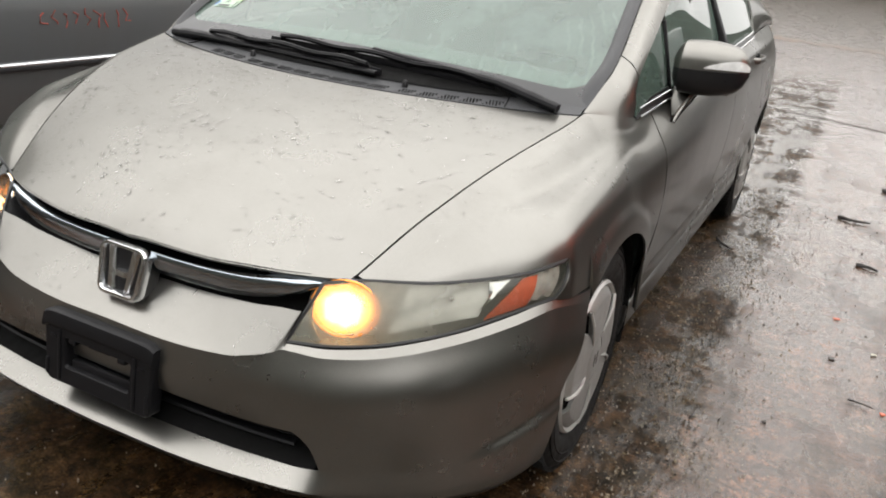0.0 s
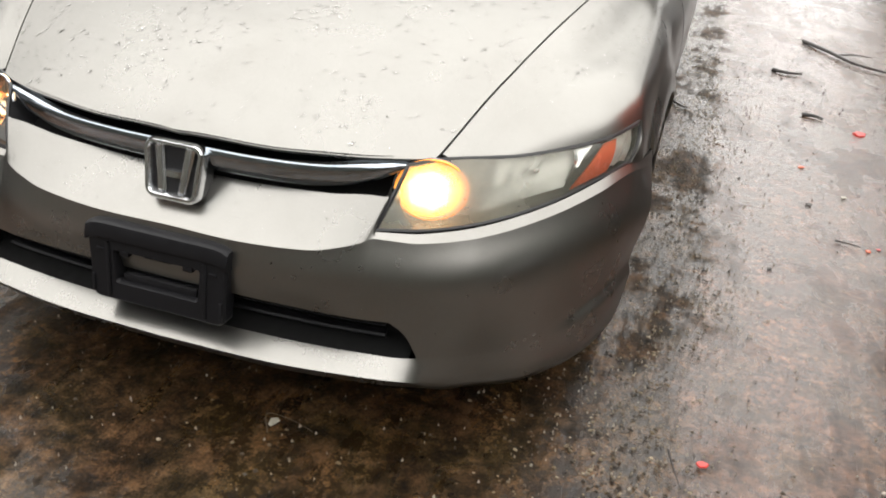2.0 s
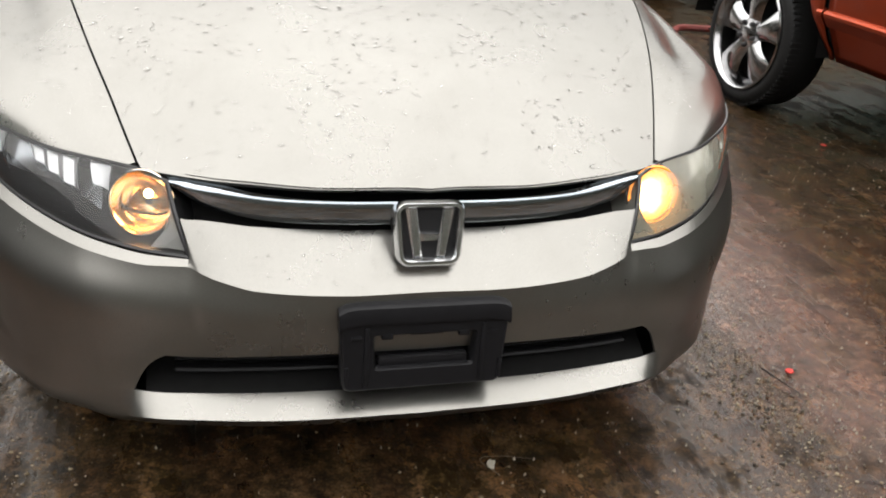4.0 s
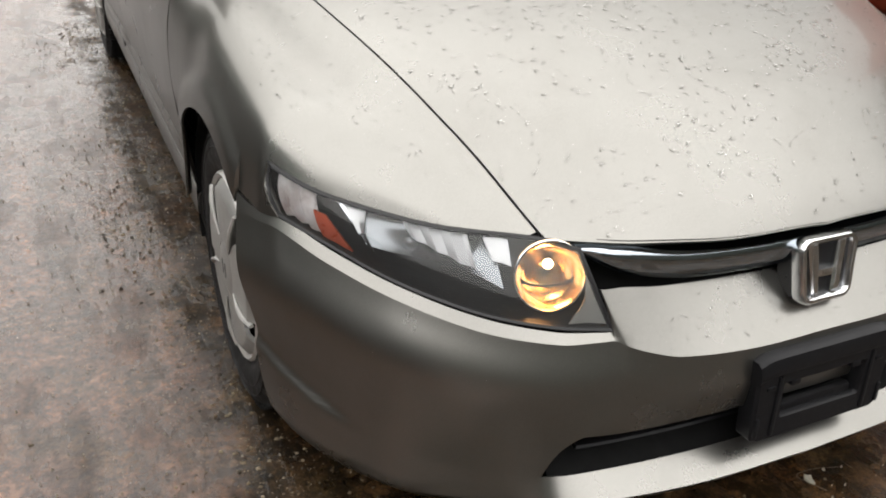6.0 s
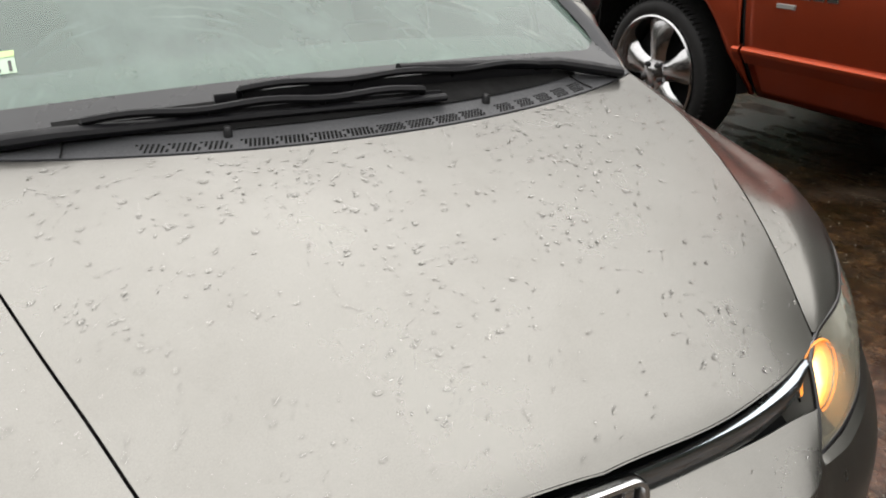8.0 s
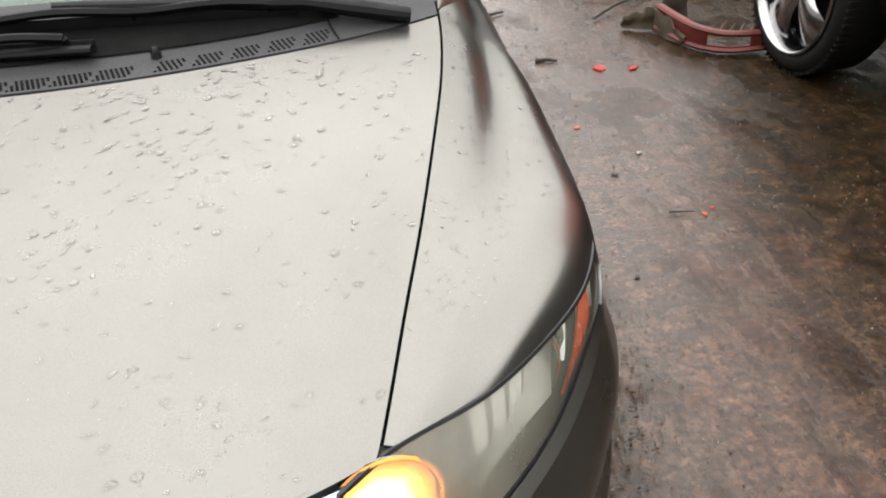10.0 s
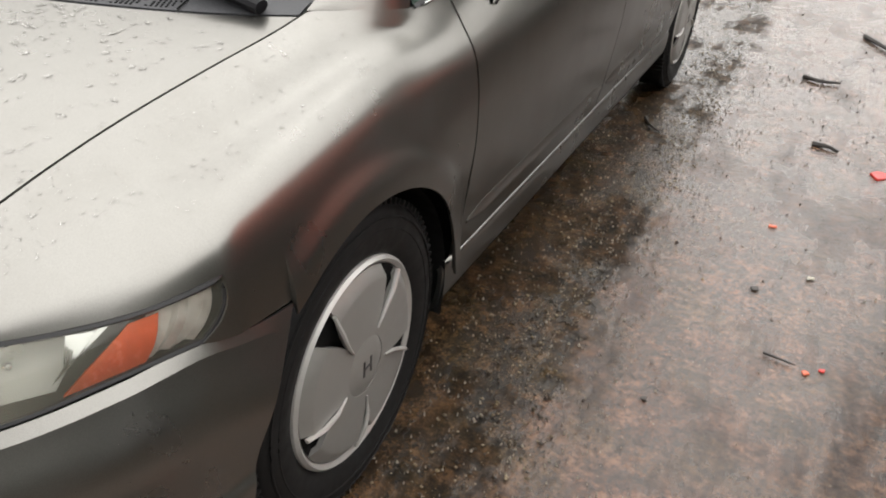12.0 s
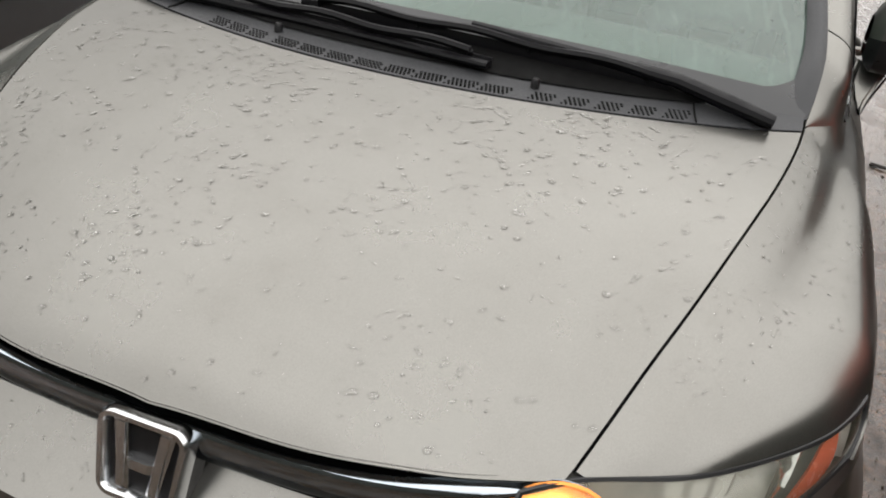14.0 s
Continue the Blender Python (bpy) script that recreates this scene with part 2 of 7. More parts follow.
    drift.inputs["Location"].default_value = (2.88, 0.93, 0)
    drift.inputs["Rotation"].default_value = (0, 0, radians(-30))
    drift.inputs["Scale"].default_value = (0.34, 0.15, 1)
    l.new(n.new("ShaderNodeTexCoord").outputs["Object"], drift.inputs[0])
    away = n.new("ShaderNodeVectorMath")
    away.operation = "LENGTH"
    l.new(drift.outputs[0], away.inputs[0])
    tone = mixc(n, l, ramp(n, l, away.outputs["Value"], [(0.1, (0.7,)), (1.0, (0.0,))]), tone, (0.13, 0.115, 0.09))
    ruts = ramp(n, l, drag, [(0.38, (0.50, 0.46, 0.42)), (0.52, (1.0, 1.0, 1.0)), (0.66, (1.35, 1.28, 1.18))])
    tone = mixc(n, l, 0.75, tone, ruts, "MULTIPLY")
    tone = mixc(n, l, 1.0, tone, (1.20, 1.0, 0.93), "MULTIPLY")
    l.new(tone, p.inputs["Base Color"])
    wet = total(mid, drag)
    dull = mixc(n, l, edge, ramp(n, l, wet, [(0.70, (0.42,)), (1.25, (0.24,))]), ramp(n, l, wet, [(0.80, (0.80,)), (1.1, (0.55,)), (1.22, (0.20,))]))
    l.new(dull, p.inputs["Roughness"])
    l.new(mixc(n, l, edge, (0.26, 0.26, 0.26), (0.10, 0.10, 0.10)), p.inputs["Specular IOR Level"])
    l.new(mixc(n, l, edge, ramp(n, l, wet, [(0.75, (0.36,)), (1.15, (0.88,))]), ramp(n, l, wet, [(0.91, (0.10,)), (1.17, (0.75,))])), p.inputs["Coat Weight"])
    p.inputs["Coat IOR"].default_value = 1.50
    p.inputs["Coat Roughness"].default_value = 0.10
    b1 = bump(n, l, fine, 0.55, 0.006, p)
    b2 = n.new("ShaderNodeBump")
    b2.inputs["Strength"].default_value, b2.inputs["Distance"].default_value = 0.5, 0.02
    l.new(chunk, b2.inputs["Height"])
    b3 = n.new("ShaderNodeBump")
    b3.inputs["Strength"].default_value, b3.inputs["Distance"].default_value = 0.22, 0.03
    l.new(drag, b3.inputs["Height"])
    l.new(b3.outputs[0], b2.inputs["Normal"])
    l.new(b2.outputs[0], b1.inputs["Normal"])
    b4 = n.new("ShaderNodeBump")
    b4.inputs["Strength"].default_value, b4.inputs["Distance"].default_value = 0.35, 0.012
    l.new(chunk, b4.inputs["Height"])
    l.new(b3.outputs[0], b4.inputs["Normal"])
    l.new(b4.outputs[0], p.inputs["Coat Normal"])
    return m


PAINT = paint("champagne_metallic_paint", (0.231, 0.2265, 0.211), rough=0.27, metal=0.95, coat=0.2, dirt=0.25, dirt_colour=(0.11, 0.10, 0.085))
ORANGE = paint("orange_red_metallic_paint", (0.330, 0.052, 0.020), rough=0.36, metal=0.88, coat=0.2, dirt=0.25, dirt_colour=(0.09, 0.03, 0.02))
GREY = paint("dark_grey_metallic_paint", (0.13, 0.133, 0.137), rough=0.38, metal=0.6, coat=0.4, dirt=0.4, dirt_colour=(0.11, 0.10, 0.085))
GREEN = paint("dark_green_paint", (0.045, 0.085, 0.062), rough=0.3, metal=0.3, coat=0.5, dirt=0.4, dirt_colour=(0.11, 0.10, 0.085))
WHITE = paint("white_paint", (0.42, 0.43, 0.44), rough=0.3, metal=0.0, coat=0.5, dirt=0.3)
BLACK = surface("black_plastic", (0.010, 0.010, 0.011), 0.34, spread=0.3, scale=60, shine=0.4)
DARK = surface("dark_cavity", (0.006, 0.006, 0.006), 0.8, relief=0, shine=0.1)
COWL = surface("grey_weathered_plastic", (0.038, 0.039, 0.042), 0.55, spread=0.2, scale=240, relief=0.3, shine=0.35)
FRIT = surface("black_glass_edge_band", (0.020, 0.021, 0.023), 0.30, spread=0.25, scale=8, relief=0, shine=0.5)
RUBBER = surface("tyre_rubber", (0.010, 0.010, 0.010), 0.62, spread=0.35, scale=25, relief=0.3, shine=0.18)
WIPER = surface("satin_black_wiper", (0.005, 0.005, 0.006), 0.5, spread=0.3, shine=0.14)
CHROME = surface("chrome", (0.70, 0.72, 0.75), 0.11, 1.0, spread=0.04, scale=60, relief=0.02)
ALLOY = surface("silver_hubcap_plastic", (0.27, 0.265, 0.25), 0.42, 0.5, spread=0.1, scale=40)
# the bar's chrome: dim bluish reflection put into its colour
BAR = surface("reflection_tinted_chrome", (0.40, 0.445, 0.49), 0.13, 1.0, spread=0.10, scale=40, relief=0.04)
BRIGHT = surface("satin_chrome", (0.74, 0.75, 0.76), 0.20, 1.0, spread=0.05, scale=60, relief=0.02)
RIDGE = surface("bright_silver_edge", (0.43, 0.42, 0.40), 0.35, 0.4, spread=0.08, scale=40)
SEAM = surface("seam_shadow_rubber", (0.008, 0.008, 0.008), 0.9, relief=0, shine=0.1)
GLASS = pane("green_tinted_glass", (0.50, 0.62, 0.56), (0.40, 0.53, 0.47), 0.33, 1.5, spread=0.22, arcs=True)
# side glass: its strong green film stands in for a reflection
SIDE_GLASS = pane("side_glass", (0.20, 0.29, 0.245), (0.23, 0.32, 0.27), 0.42, 1.45)
LENS_CLEAR = pane("clear_lens", (0.92, 0.93, 0.94), (0.7, 0.7, 0.68), 0.035, 1.48, 0.03)
LENS_HAZY = pane("yellowed_hazy_lens", (0.82, 0.82, 0.77), (0.46, 0.45, 0.37), 0.40, 1.42, 0.08, worn=(0.69, 0.79))
REPEATER = surface("silvered_clear_plastic", (0.66, 0.66, 0.65), 0.25, 0.0, spread=0.25, scale=45, relief=0.3)
SMOKED = surface("smoked_grey_housing", (0.085, 0.083, 0.074), 0.5, spread=0.06, scale=8, relief=0, shine=0.3)
BEZEL = surface("charcoal_bezel", (0.012, 0.012, 0.013), 0.35, spread=0.2, relief=0)
TAILREF = surface("pinkish_corner_reflector", (0.90, 0.75, 0.70), 0.32, 0.0, spread=0.5, scale=32, relief=0.8, depth=0.012)
BOWL = surface("smoked_reflector", (0.21, 0.22, 0.23), 0.20, 1.0, spread=0.12, scale=9, relief=0)
REFLECTOR = surface("mirror_reflector", (0.42, 0.42, 0.42), 0.40, 1.0, spread=0.08, relief=0)
AMBER_FULL = lamp_glow("bright_amber_lamp", [(0.0, (1.0, 0.88, 0.55)), (0.36, (1.0, 0.68, 0.27)), (0.54, (0.55, 0.24, 0.042)), (0.68, (0.17, 0.056, 0.007)), (0.82, (0.035, 0.010, 0.001))], 0.068, (-0.004, -0.006, -0.008))
AMBER_MIRROR = surface("amber_lamp_mirror", (0.92, 0.66, 0.40), 0.16, 1.0, spread=0.05, scale=60, relief=0.05)
BULB_ON = glow("lit_bulb", (1.0, 0.58, 0.22), 17.0)
AMBER_CLEAR = surface("dull_orange_side_reflector", (0.50, 0.10, 0.05), 0.3, spread=0.15, scale=80)
AMBER = surface("orange_side_reflector", (0.85, 0.15, 0.05), 0.25, spread=0.15, scale=80)
LINER = surface("wheel_well_liner", (0.006, 0.006, 0.006), 0.8, shine=0.1)
PLATE = surface("black_plate_bracket_plastic", (0.007, 0.007, 0.008), 0.42, spread=0.3, scale=90, relief=0.2, shine=0.18)
CABIN = surface("grey_cabin_plastic", (0.21, 0.22, 0.21), 0.7, spread=0.1)
CLOTH = surface("grey_seat_cloth", (0.17, 0.175, 0.17), 0.9, spread=0.15, scale=200, relief=0.3)
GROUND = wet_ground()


# ---- modelling tools ----
def spline(*pts):
    """A smooth curve through (key, value...) points: the value at any key between the ends."""
    k = np.array([p[0] for p in pts], float)
    v = np.array([p[1:] for p in pts], float)
    m = np.zeros_like(v)
    m[0], m[-1] = (v[1] - v[0]) / (k[1] - k[0]), (v[-1] - v[-2]) / (k[-1] - k[-2])
    for i in range(1, len(k) - 1):
        m[i] = (v[i + 1] - v[i - 1]) / (k[i + 1] - k[i - 1])

    def at(x):
        x = min(max(x, k[0]), k[-1])
        i = min(int(np.searchsorted(k, x, "right")) - 1, len(k) - 2)
        h = k[i + 1] - k[i]
        s = (x - k[i]) / h
        r = ((2 * s**3 - 3 * s * s + 1) * v[i] + (s**3 - 2 * s * s + s) * h * m[i]
             + (3 * s * s - 2 * s**3) * v[i + 1] + (s**3 - s * s) * h * m[i + 1])
        return r if len(r) > 1 else float(r[0])
    return at


def line3(*pts):
    """A smooth 3D curve through points, keyed 0 to 1 by its length."""
    d = [0.0]
    for a, b in zip(pts, pts[1:]):
        d.append(d[-1] + math.dist(a, b))
    return spline(*[(s / d[-1], *p) for s, p in zip(d, pts)])


def sheet(bm, fn, us, vs, flip=False, keep=None):
    """Faces over the surface fn(u, v)."""
    rows = [[bm.verts.new(fn(u, v)) for v in vs] for u in us]
    for i in range(len(us) - 1):
        for j in range(len(vs) - 1):
            if keep and not keep(us[i], us[i + 1], vs[j], vs[j + 1]):
                continue
            q = [rows[i][j], rows[i + 1][j], rows[i + 1][j + 1], rows[i][j + 1]]
            try:
                bm.faces.new(q[::-1] if flip else q)
            except ValueError:
                pass
    return rows


def steps(a, b, n):
    return [a + (b - a) * i / n for i in range(n + 1)]


def side(fn, s):
    """The same surface on the driver's side (s = 1) or mirrored (s = -1)."""
    return lambda u, v: (lambda p: (s * p[0], p[1], p[2]))(fn(u, v))


def block(bm, x0, x1, y0, y1, z0, z1, bevel=0.0, seg=2):
    r = bmesh.ops.create_cube(bm, size=1, matrix=Matrix.LocRotScale(
        ((x0 + x1) / 2, (y0 + y1) / 2, (z0 + z1) / 2), None, (abs(x1 - x0), abs(y1 - y0), abs(z1 - z0))))
    if bevel:
        es = {e for v in r["verts"] for e in v.link_edges}
        bmesh.ops.bevel(bm, geom=list(es), offset=bevel, segments=seg, affect="EDGES", profile=0.6)
    return r["verts"]


def tube(bm, pts, radii, n=8, cap=True, up=(0, 0, 1)):
    """A tapered tube of elliptic section along points; radii: numbers or (across, upright)."""
    rings = []
    for i, p in enumerate(pts):
        a, b = Vector(pts[max(0, i - 1)]), Vector(pts[min(len(pts) - 1, i + 1)])
        t = (b - a).normalized()
        w = t.cross(Vector(up))
        w = w.normalized() if w.length > 1e-6 else Vector((1, 0, 0))
        h = w.cross(t)
        r = radii[i] if isinstance(radii, list) else radii
        ra, rb = r if isinstance(r, tuple) else (r, r)
        rings.append([bm.verts.new(Vector(p) + w * ra * math.cos(q) + h * rb * math.sin(q)) for q in (2 * math.pi * k / n for k in range(n))])
    for A, B in zip(rings, rings[1:]):
        for k in range(n):
            bm.faces.new((A[k], A[(k + 1) % n], B[(k + 1) % n], B[k]))
    if cap:
        bm.faces.new(rings[0][::-1])
        bm.faces.new(rings[-1])


def spin(bm, prof, n=48, axis="x", centre=(0, 0, 0), a0=0.0, a1=2 * math.pi):
    """A turned form: prof holds (along the axis, radius)."""
    full = abs(a1 - a0 - 2 * math.pi) < 1e-6
    angles = [a0 + (a1 - a0) * i / n for i in range(n if full else n + 1)]
    rings = []
    for a, r in prof:
        rings.append([bm.verts.new((centre[0] + a, centre[1] + r * math.cos(q), centre[2] + r * math.sin(q)) if axis == "x"
                                   else (centre[0] + r * math.cos(q), centre[1] + a, centre[2] + r * math.sin(q)) if axis == "y"
                                   else (centre[0] + r * math.cos(q), centre[1] + r * math.sin(q), centre[2] + a)) for q in angles])
    for A, B in zip(rings, rings[1:]):
        for k in range(len(angles) if full else len(angles) - 1):
            k2 = (k + 1) % len(angles)
            bm.faces.new((A[k], A[k2], B[k2], B[k]))


def part(name, bm, mat, parent=None, label="", smooth=True, angle=35, solid=0.0, recalc=True, split=True):
    """Links a bmesh as one mesh object, under its thing or part."""
    if recalc:
        bmesh.ops.recalc_face_normals(bm, faces=bm.faces)
    me = bpy.data.meshes.new(name)
    bm.to_mesh(me)
    bm.free()
    me.materials.append(mat)
    if smooth:
        me.polygons.foreach_set("use_smooth", [True] * len(me.polygons))
        me.set_sharp_from_angle(angle=radians(angle))
    ob = new(name, me)
    ob.parent = parent
    if label:
        tagged(ob, label)
    if solid:
        sm = ob.modifiers.new("thickness", "SOLIDIFY")
        sm.thickness, sm.offset = solid, -1
        if split:
            es = ob.modifiers.new("sharp_rim", "EDGE_SPLIT")
            es.split_angle = radians(68)
    return ob


def thing(name, label, category, at=None, group=""):
    ob = new(name)
    ob.matrix_world = at if at is not None else Matrix()
    return tagged(ob, label, category, group)


# ---- the sedan: its lines (x from the middle to the driver's side, y back from the front axle) ----
hood_z = spline((-0.785, 0.632), (-0.768, 0.652), (-0.74, 0.683), (-0.70, 0.716), (-0.66, 0.746), (-0.60, 0.781), (-0.535, 0.813), (-0.45, 0.843), (-0.30, 0.890), (-0.125, 0.930), (0.0, 0.950), (0.10, 0.962))
hood_crown = spline((-0.785, 0.33), (-0.72, 0.35), (-0.66, 0.362), (-0.56, 0.288), (-0.48, 0.219), (-0.39, 0.164), (-0.20, 0.109), (0.0, 0.082), (0.10, 0.060))
seam_x = spline((-0.67, 0.488), (-0.66, 0.493), (-0.55, 0.534), (-0.40, 0.586), (-0.20, 0.642), (-0.10, 0.664), (0.0, 0.680), (0.10, 0.690))
hood_front = spline((0.0, -0.772), (0.2, -0.760), (0.35, -0.728), (0.45, -0.688), (0.50, -0.660))


def hood_height(x, y):
    return hood_z(y) - hood_crown(y) * x * x


def hood_rear(x):
    return -0.156 + 0.447 * x * x


GAP = 0.0021
WELL_Y, WELL_R, WHEEL_Z = -0.005, 0.358, 0.305
REAR_AXLE = 2.86

# Section stations of the fender: valley, ridge, shoulder, flank, lower flank as (x, z) pairs.
fender_net = spline(
    (-0.66, 0.520, 0.648, 0.545, 0.636, 0.565, 0.620, 0.600, 0.560, 0.620, 0.450),
    (-0.56, 0.590, 0.713, 0.634, 0.697, 0.668, 0.680, 0.705, 0.610, 0.720, 0.450),
    (-0.45, 0.650, 0.765, 0.714, 0.742, 0.768, 0.707, 0.808, 0.610, 0.822, 0.450),
    (-0.346, 0.690, 0.789, 0.772, 0.768, 0.821, 0.726, 0.846, 0.610, 0.854, 0.450),
    (-0.30, 0.704, 0.796, 0.788, 0.779, 0.829, 0.737, 0.852, 0.610, 0.858, 0.450),
    (-0.15, 0.738, 0.824, 0.797, 0.809, 0.837, 0.756, 0.864, 0.620, 0.870, 0.450),
    (0.03, 0.759, 0.858, 0.803, 0.840, 0.842, 0.777, 0.868, 0.640, 0.873, 0.450),
    (0.15, 0.768, 0.875, 0.807, 0.846, 0.842, 0.777, 0.869, 0.640, 0.870, 0.450),
    (0.25, 0.781, 0.873, 0.810, 0.851, 0.847, 0.786, 0.869, 0.640, 0.862, 0.450),
    (0.42, 0.797, 0.896, 0.814, 0.868, 0.857, 0.792, 0.870, 0.640, 0.853, 0.450),
)
fender_top = spline((0.075, 0.690, 0.9290), (0.15, 0.741, 0.922), (0.225, 0.764, 0.911), (0.29, 0.770, 0.903), (0.42, 0.783, 0.917))
lamp_tail = line3((0.826, -0.393, 0.618), (0.833, -0.367, 0.638), (0.834, -0.353, 0.662), (0.826, -0.346, 0.698))
lamp_edge = spline((-0.66, 0.656), (-0.605, 0.664), (-0.53, 0.675), (-0.45, 0.686), (-0.39, 0.695), (-0.346, 0.700))
fender_low = spline((-0.346, 0.700), (-0.3445, 0.665), (-0.342, 0.628), (-0.338, 0.609), (-0.33, 0.607), (-0.30, 0.605), (-0.22, 0.604))


def polyline_cut(pts, z_end, n):
    """Points evenly along a section from its top to the height z_end."""
    if pts[0][1] <= z_end:
        z_end = pts[0][1] - 0.002
    out = [pts[0]]
    for a, b in zip(pts, pts[1:]):
        if b[1] <= z_end <= a[1] and a[1] > b[1]:
            s = (a[1] - z_end) / (a[1] - b[1])
            out.append((a[0] + (b[0] - a[0]) * s, z_end))
            break
        out.append(b)
    d = [0.0]
    for a, b in zip(out, out[1:]):
        d.append(d[-1] + math.dist(a, b))
    xs, zs = [p[0] for p in out], [p[1] for p in out]
    return [(float(np.interp(q, d, xs)), float(np.interp(q, d, zs))) for q in steps(0, d[-1], n)]


def swell(s):
    s = min(1.0, max(0.0, s))
    return s * s * (3 - 2 * s)


def fender_section(y, n=26):
    if y < 0.075:
        x0 = seam_x(y) + GAP
        p0 = (x0, hood_height(x0, y))
    else:
        p0 = tuple(fender_top(y))
    q = fender_net(y)
    swelling = 0.009 * swell((y + 0.45) / 0.40) * swell((0.16 - y) / 0.16)
    pts = [p0, ((p0[0] + q[0]) / 2, (p0[1] + q[1]) / 2 + swelling), (q[0], q[1]), (q[2], q[3]), (q[4], q[5]), (q[6], q[7]), (q[8], q[9]), (0.862, 0.20)]
    f = line3(*[(a, 0.0, b) for a, b in pts])
    dense = [(f(s)[0], f(s)[2]) for s in steps(0, 1, 90)]
    if y < -0.346:
        end = lamp_edge(y)
    elif y < -0.235:
        end = fender_low(y)
    elif abs(y - WELL_Y) < WELL_R:
        end = WHEEL_Z + math.sqrt(WELL_R**2 - (y - WELL_Y) ** 2)
    else:
        end = 0.335
    cut = polyline_cut(dense, end, n)
    if -0.235 <= y < 0.36:
        cut = [(x + 0.010 * swell((0.440 - math.hypot(y - WELL_Y, z - WHEEL_Z)) / 0.050) * swell((y + 0.30) / 0.10), z) for x, z in cut]
    return cut


# Door and quarter sections: belt, shoulder, flank, lower flank.
door_net = spline(
    (0.40, 0.781, 0.915, 0.814, 0.866, 0.857, 0.790, 0.870, 0.640, 0.853, 0.450, 0.835, 0.335),
    (0.70, 0.797, 0.942, 0.830, 0.890, 0.864, 0.805, 0.873, 0.640, 0.853, 0.450, 0.835, 0.335),
    (1.00, 0.804, 0.963, 0.844, 0.912, 0.871, 0.825, 0.875, 0.640, 0.853, 0.450, 0.835, 0.335),
    (1.70, 0.806, 0.998, 0.848, 0.945, 0.876, 0.848, 0.877, 0.640, 0.854, 0.450, 0.835, 0.335),
    (2.50, 0.785, 1.025, 0.834, 0.965, 0.870, 0.850, 0.878, 0.640, 0.856, 0.450, 0.836, 0.335),
    (3.30, 0.740, 1.030, 0.790, 0.960, 0.825, 0.850, 0.838, 0.640, 0.830, 0.450, 0.810, 0.335),
    (3.72, 0.640, 1.000, 0.670, 0.940, 0.690, 0.850, 0.700, 0.640, 0.700, 0.450, 0.680, 0.335),
)


def door_section(y, n=24, z_end=0.336):
    q = door_net(y)
    f = line3(*[(q[i], 0.0, q[i + 1]) for i in range(0, 12, 2)])
    dense = [(f(s)[0], f(s)[2]) for s in steps(0, 1, 70)]
    if abs(y - REAR_AXLE) < WELL_R:
        z_end = max(z_end, WHEEL_Z + math.sqrt(WELL_R**2 - (y - REAR_AXLE) ** 2))
    return polyline_cut(dense, z_end, n)


# Bumper levels, from the middle round to the wheel well.
FOLD = ((0, -0.833, 0.478), (0.16, -0.830, 0.476), (0.30, -0.816, 0.484), (0.360, -0.804, 0.499), (0.392, -0.793, 0.510), (0.412, -0.781, 0.518), (0.432, -0.777, 0.5185), (0.50, -0.757, 0.517), (0.605, -0.700, 0.530),
                    (0.708, -0.605, 0.555), (0.785, -0.498, 0.580), (0.833, -0.400, 0.598), (0.851, -0.345, 0.591), (0.862, -0.30, 0.584), (0.871, -0.262, 0.570))
# the top edge, each point with the width of the fold that it belongs to
TOP = ((0, 0, -0.738, 0.557), (0.16, 0.16, -0.738, 0.560), (0.30, 0.305, -0.740, 0.572), (0.365, 0.382, -0.7405, 0.5855), (0.392, 0.4185, -0.742, 0.5895), (0.397, 0.4245, -0.7425, 0.590), (0.4025, 0.4200, -0.752, 0.570), (0.408, 0.4150, -0.762, 0.547),
       (0.412, 0.412, -0.770, 0.5285), (0.416, 0.416, -0.7695, 0.5285), (0.43, 0.43, -0.766, 0.5285), (0.50, 0.50, -0.742, 0.531), (0.60, 0.60, -0.688, 0.547), (0.70, 0.70, -0.595, 0.572), (0.775, 0.775, -0.490, 0.597), (0.824, 0.824, -0.395, 0.616),
       (0.844, 0.844, -0.345, 0.607), (0.854, 0.854, -0.30, 0.603), (0.864, 0.864, -0.240, 0.601))
bumper_fold = line3(*FOLD)
# the top edge shares the fold's keys at equal widths
runs = np.concatenate(([0.0], np.cumsum([math.dist(a, b) for a, b in zip(FOLD, FOLD[1:])])))
TOP_KEYS = [float(np.interp(q[0] * 0.871 / 0.864, [f[0] for f in FOLD], runs / runs[-1])) for q in TOP]
bumper_top = spline(*[(k, *q[1:]) for k, q in zip(TOP_KEYS, TOP)])
bumper_mid = line3((0, -0.838, 0.362), (0.25, -0.830, 0.360), (0.45, -0.803, 0.358), (0.60, -0.740, 0.362), (0.72, -0.632, 0.370), (0.807, -0.495, 0.378), (0.847, -0.41, 0.385), (0.868, -0.350, 0.390))
bumper_low = line3((0, -0.822, 0.270), (0.25, -0.814, 0.270), (0.45, -0.794, 0.273), (0.52, -0.780, 0.278), (0.60, -0.732, 0.276), (0.718, -0.630, 0.276), (0.798, -0.506, 0.278), (0.837, -0.428, 0.282), (0.858, -0.362, 0.290))
bumper_lip = line3((0, -0.872, 0.243), (0.25, -0.863, 0.243), (0.45, -0.833, 0.244), (0.52, -0.800, 0.233), (0.56, -0.766, 0.217), (0.61, -0.726, 0.208), (0.715, -0.642, 0.204), (0.788, -0.522, 0.204), (0.824, -0.440, 0.207), (0.845, -0.365, 0.212))
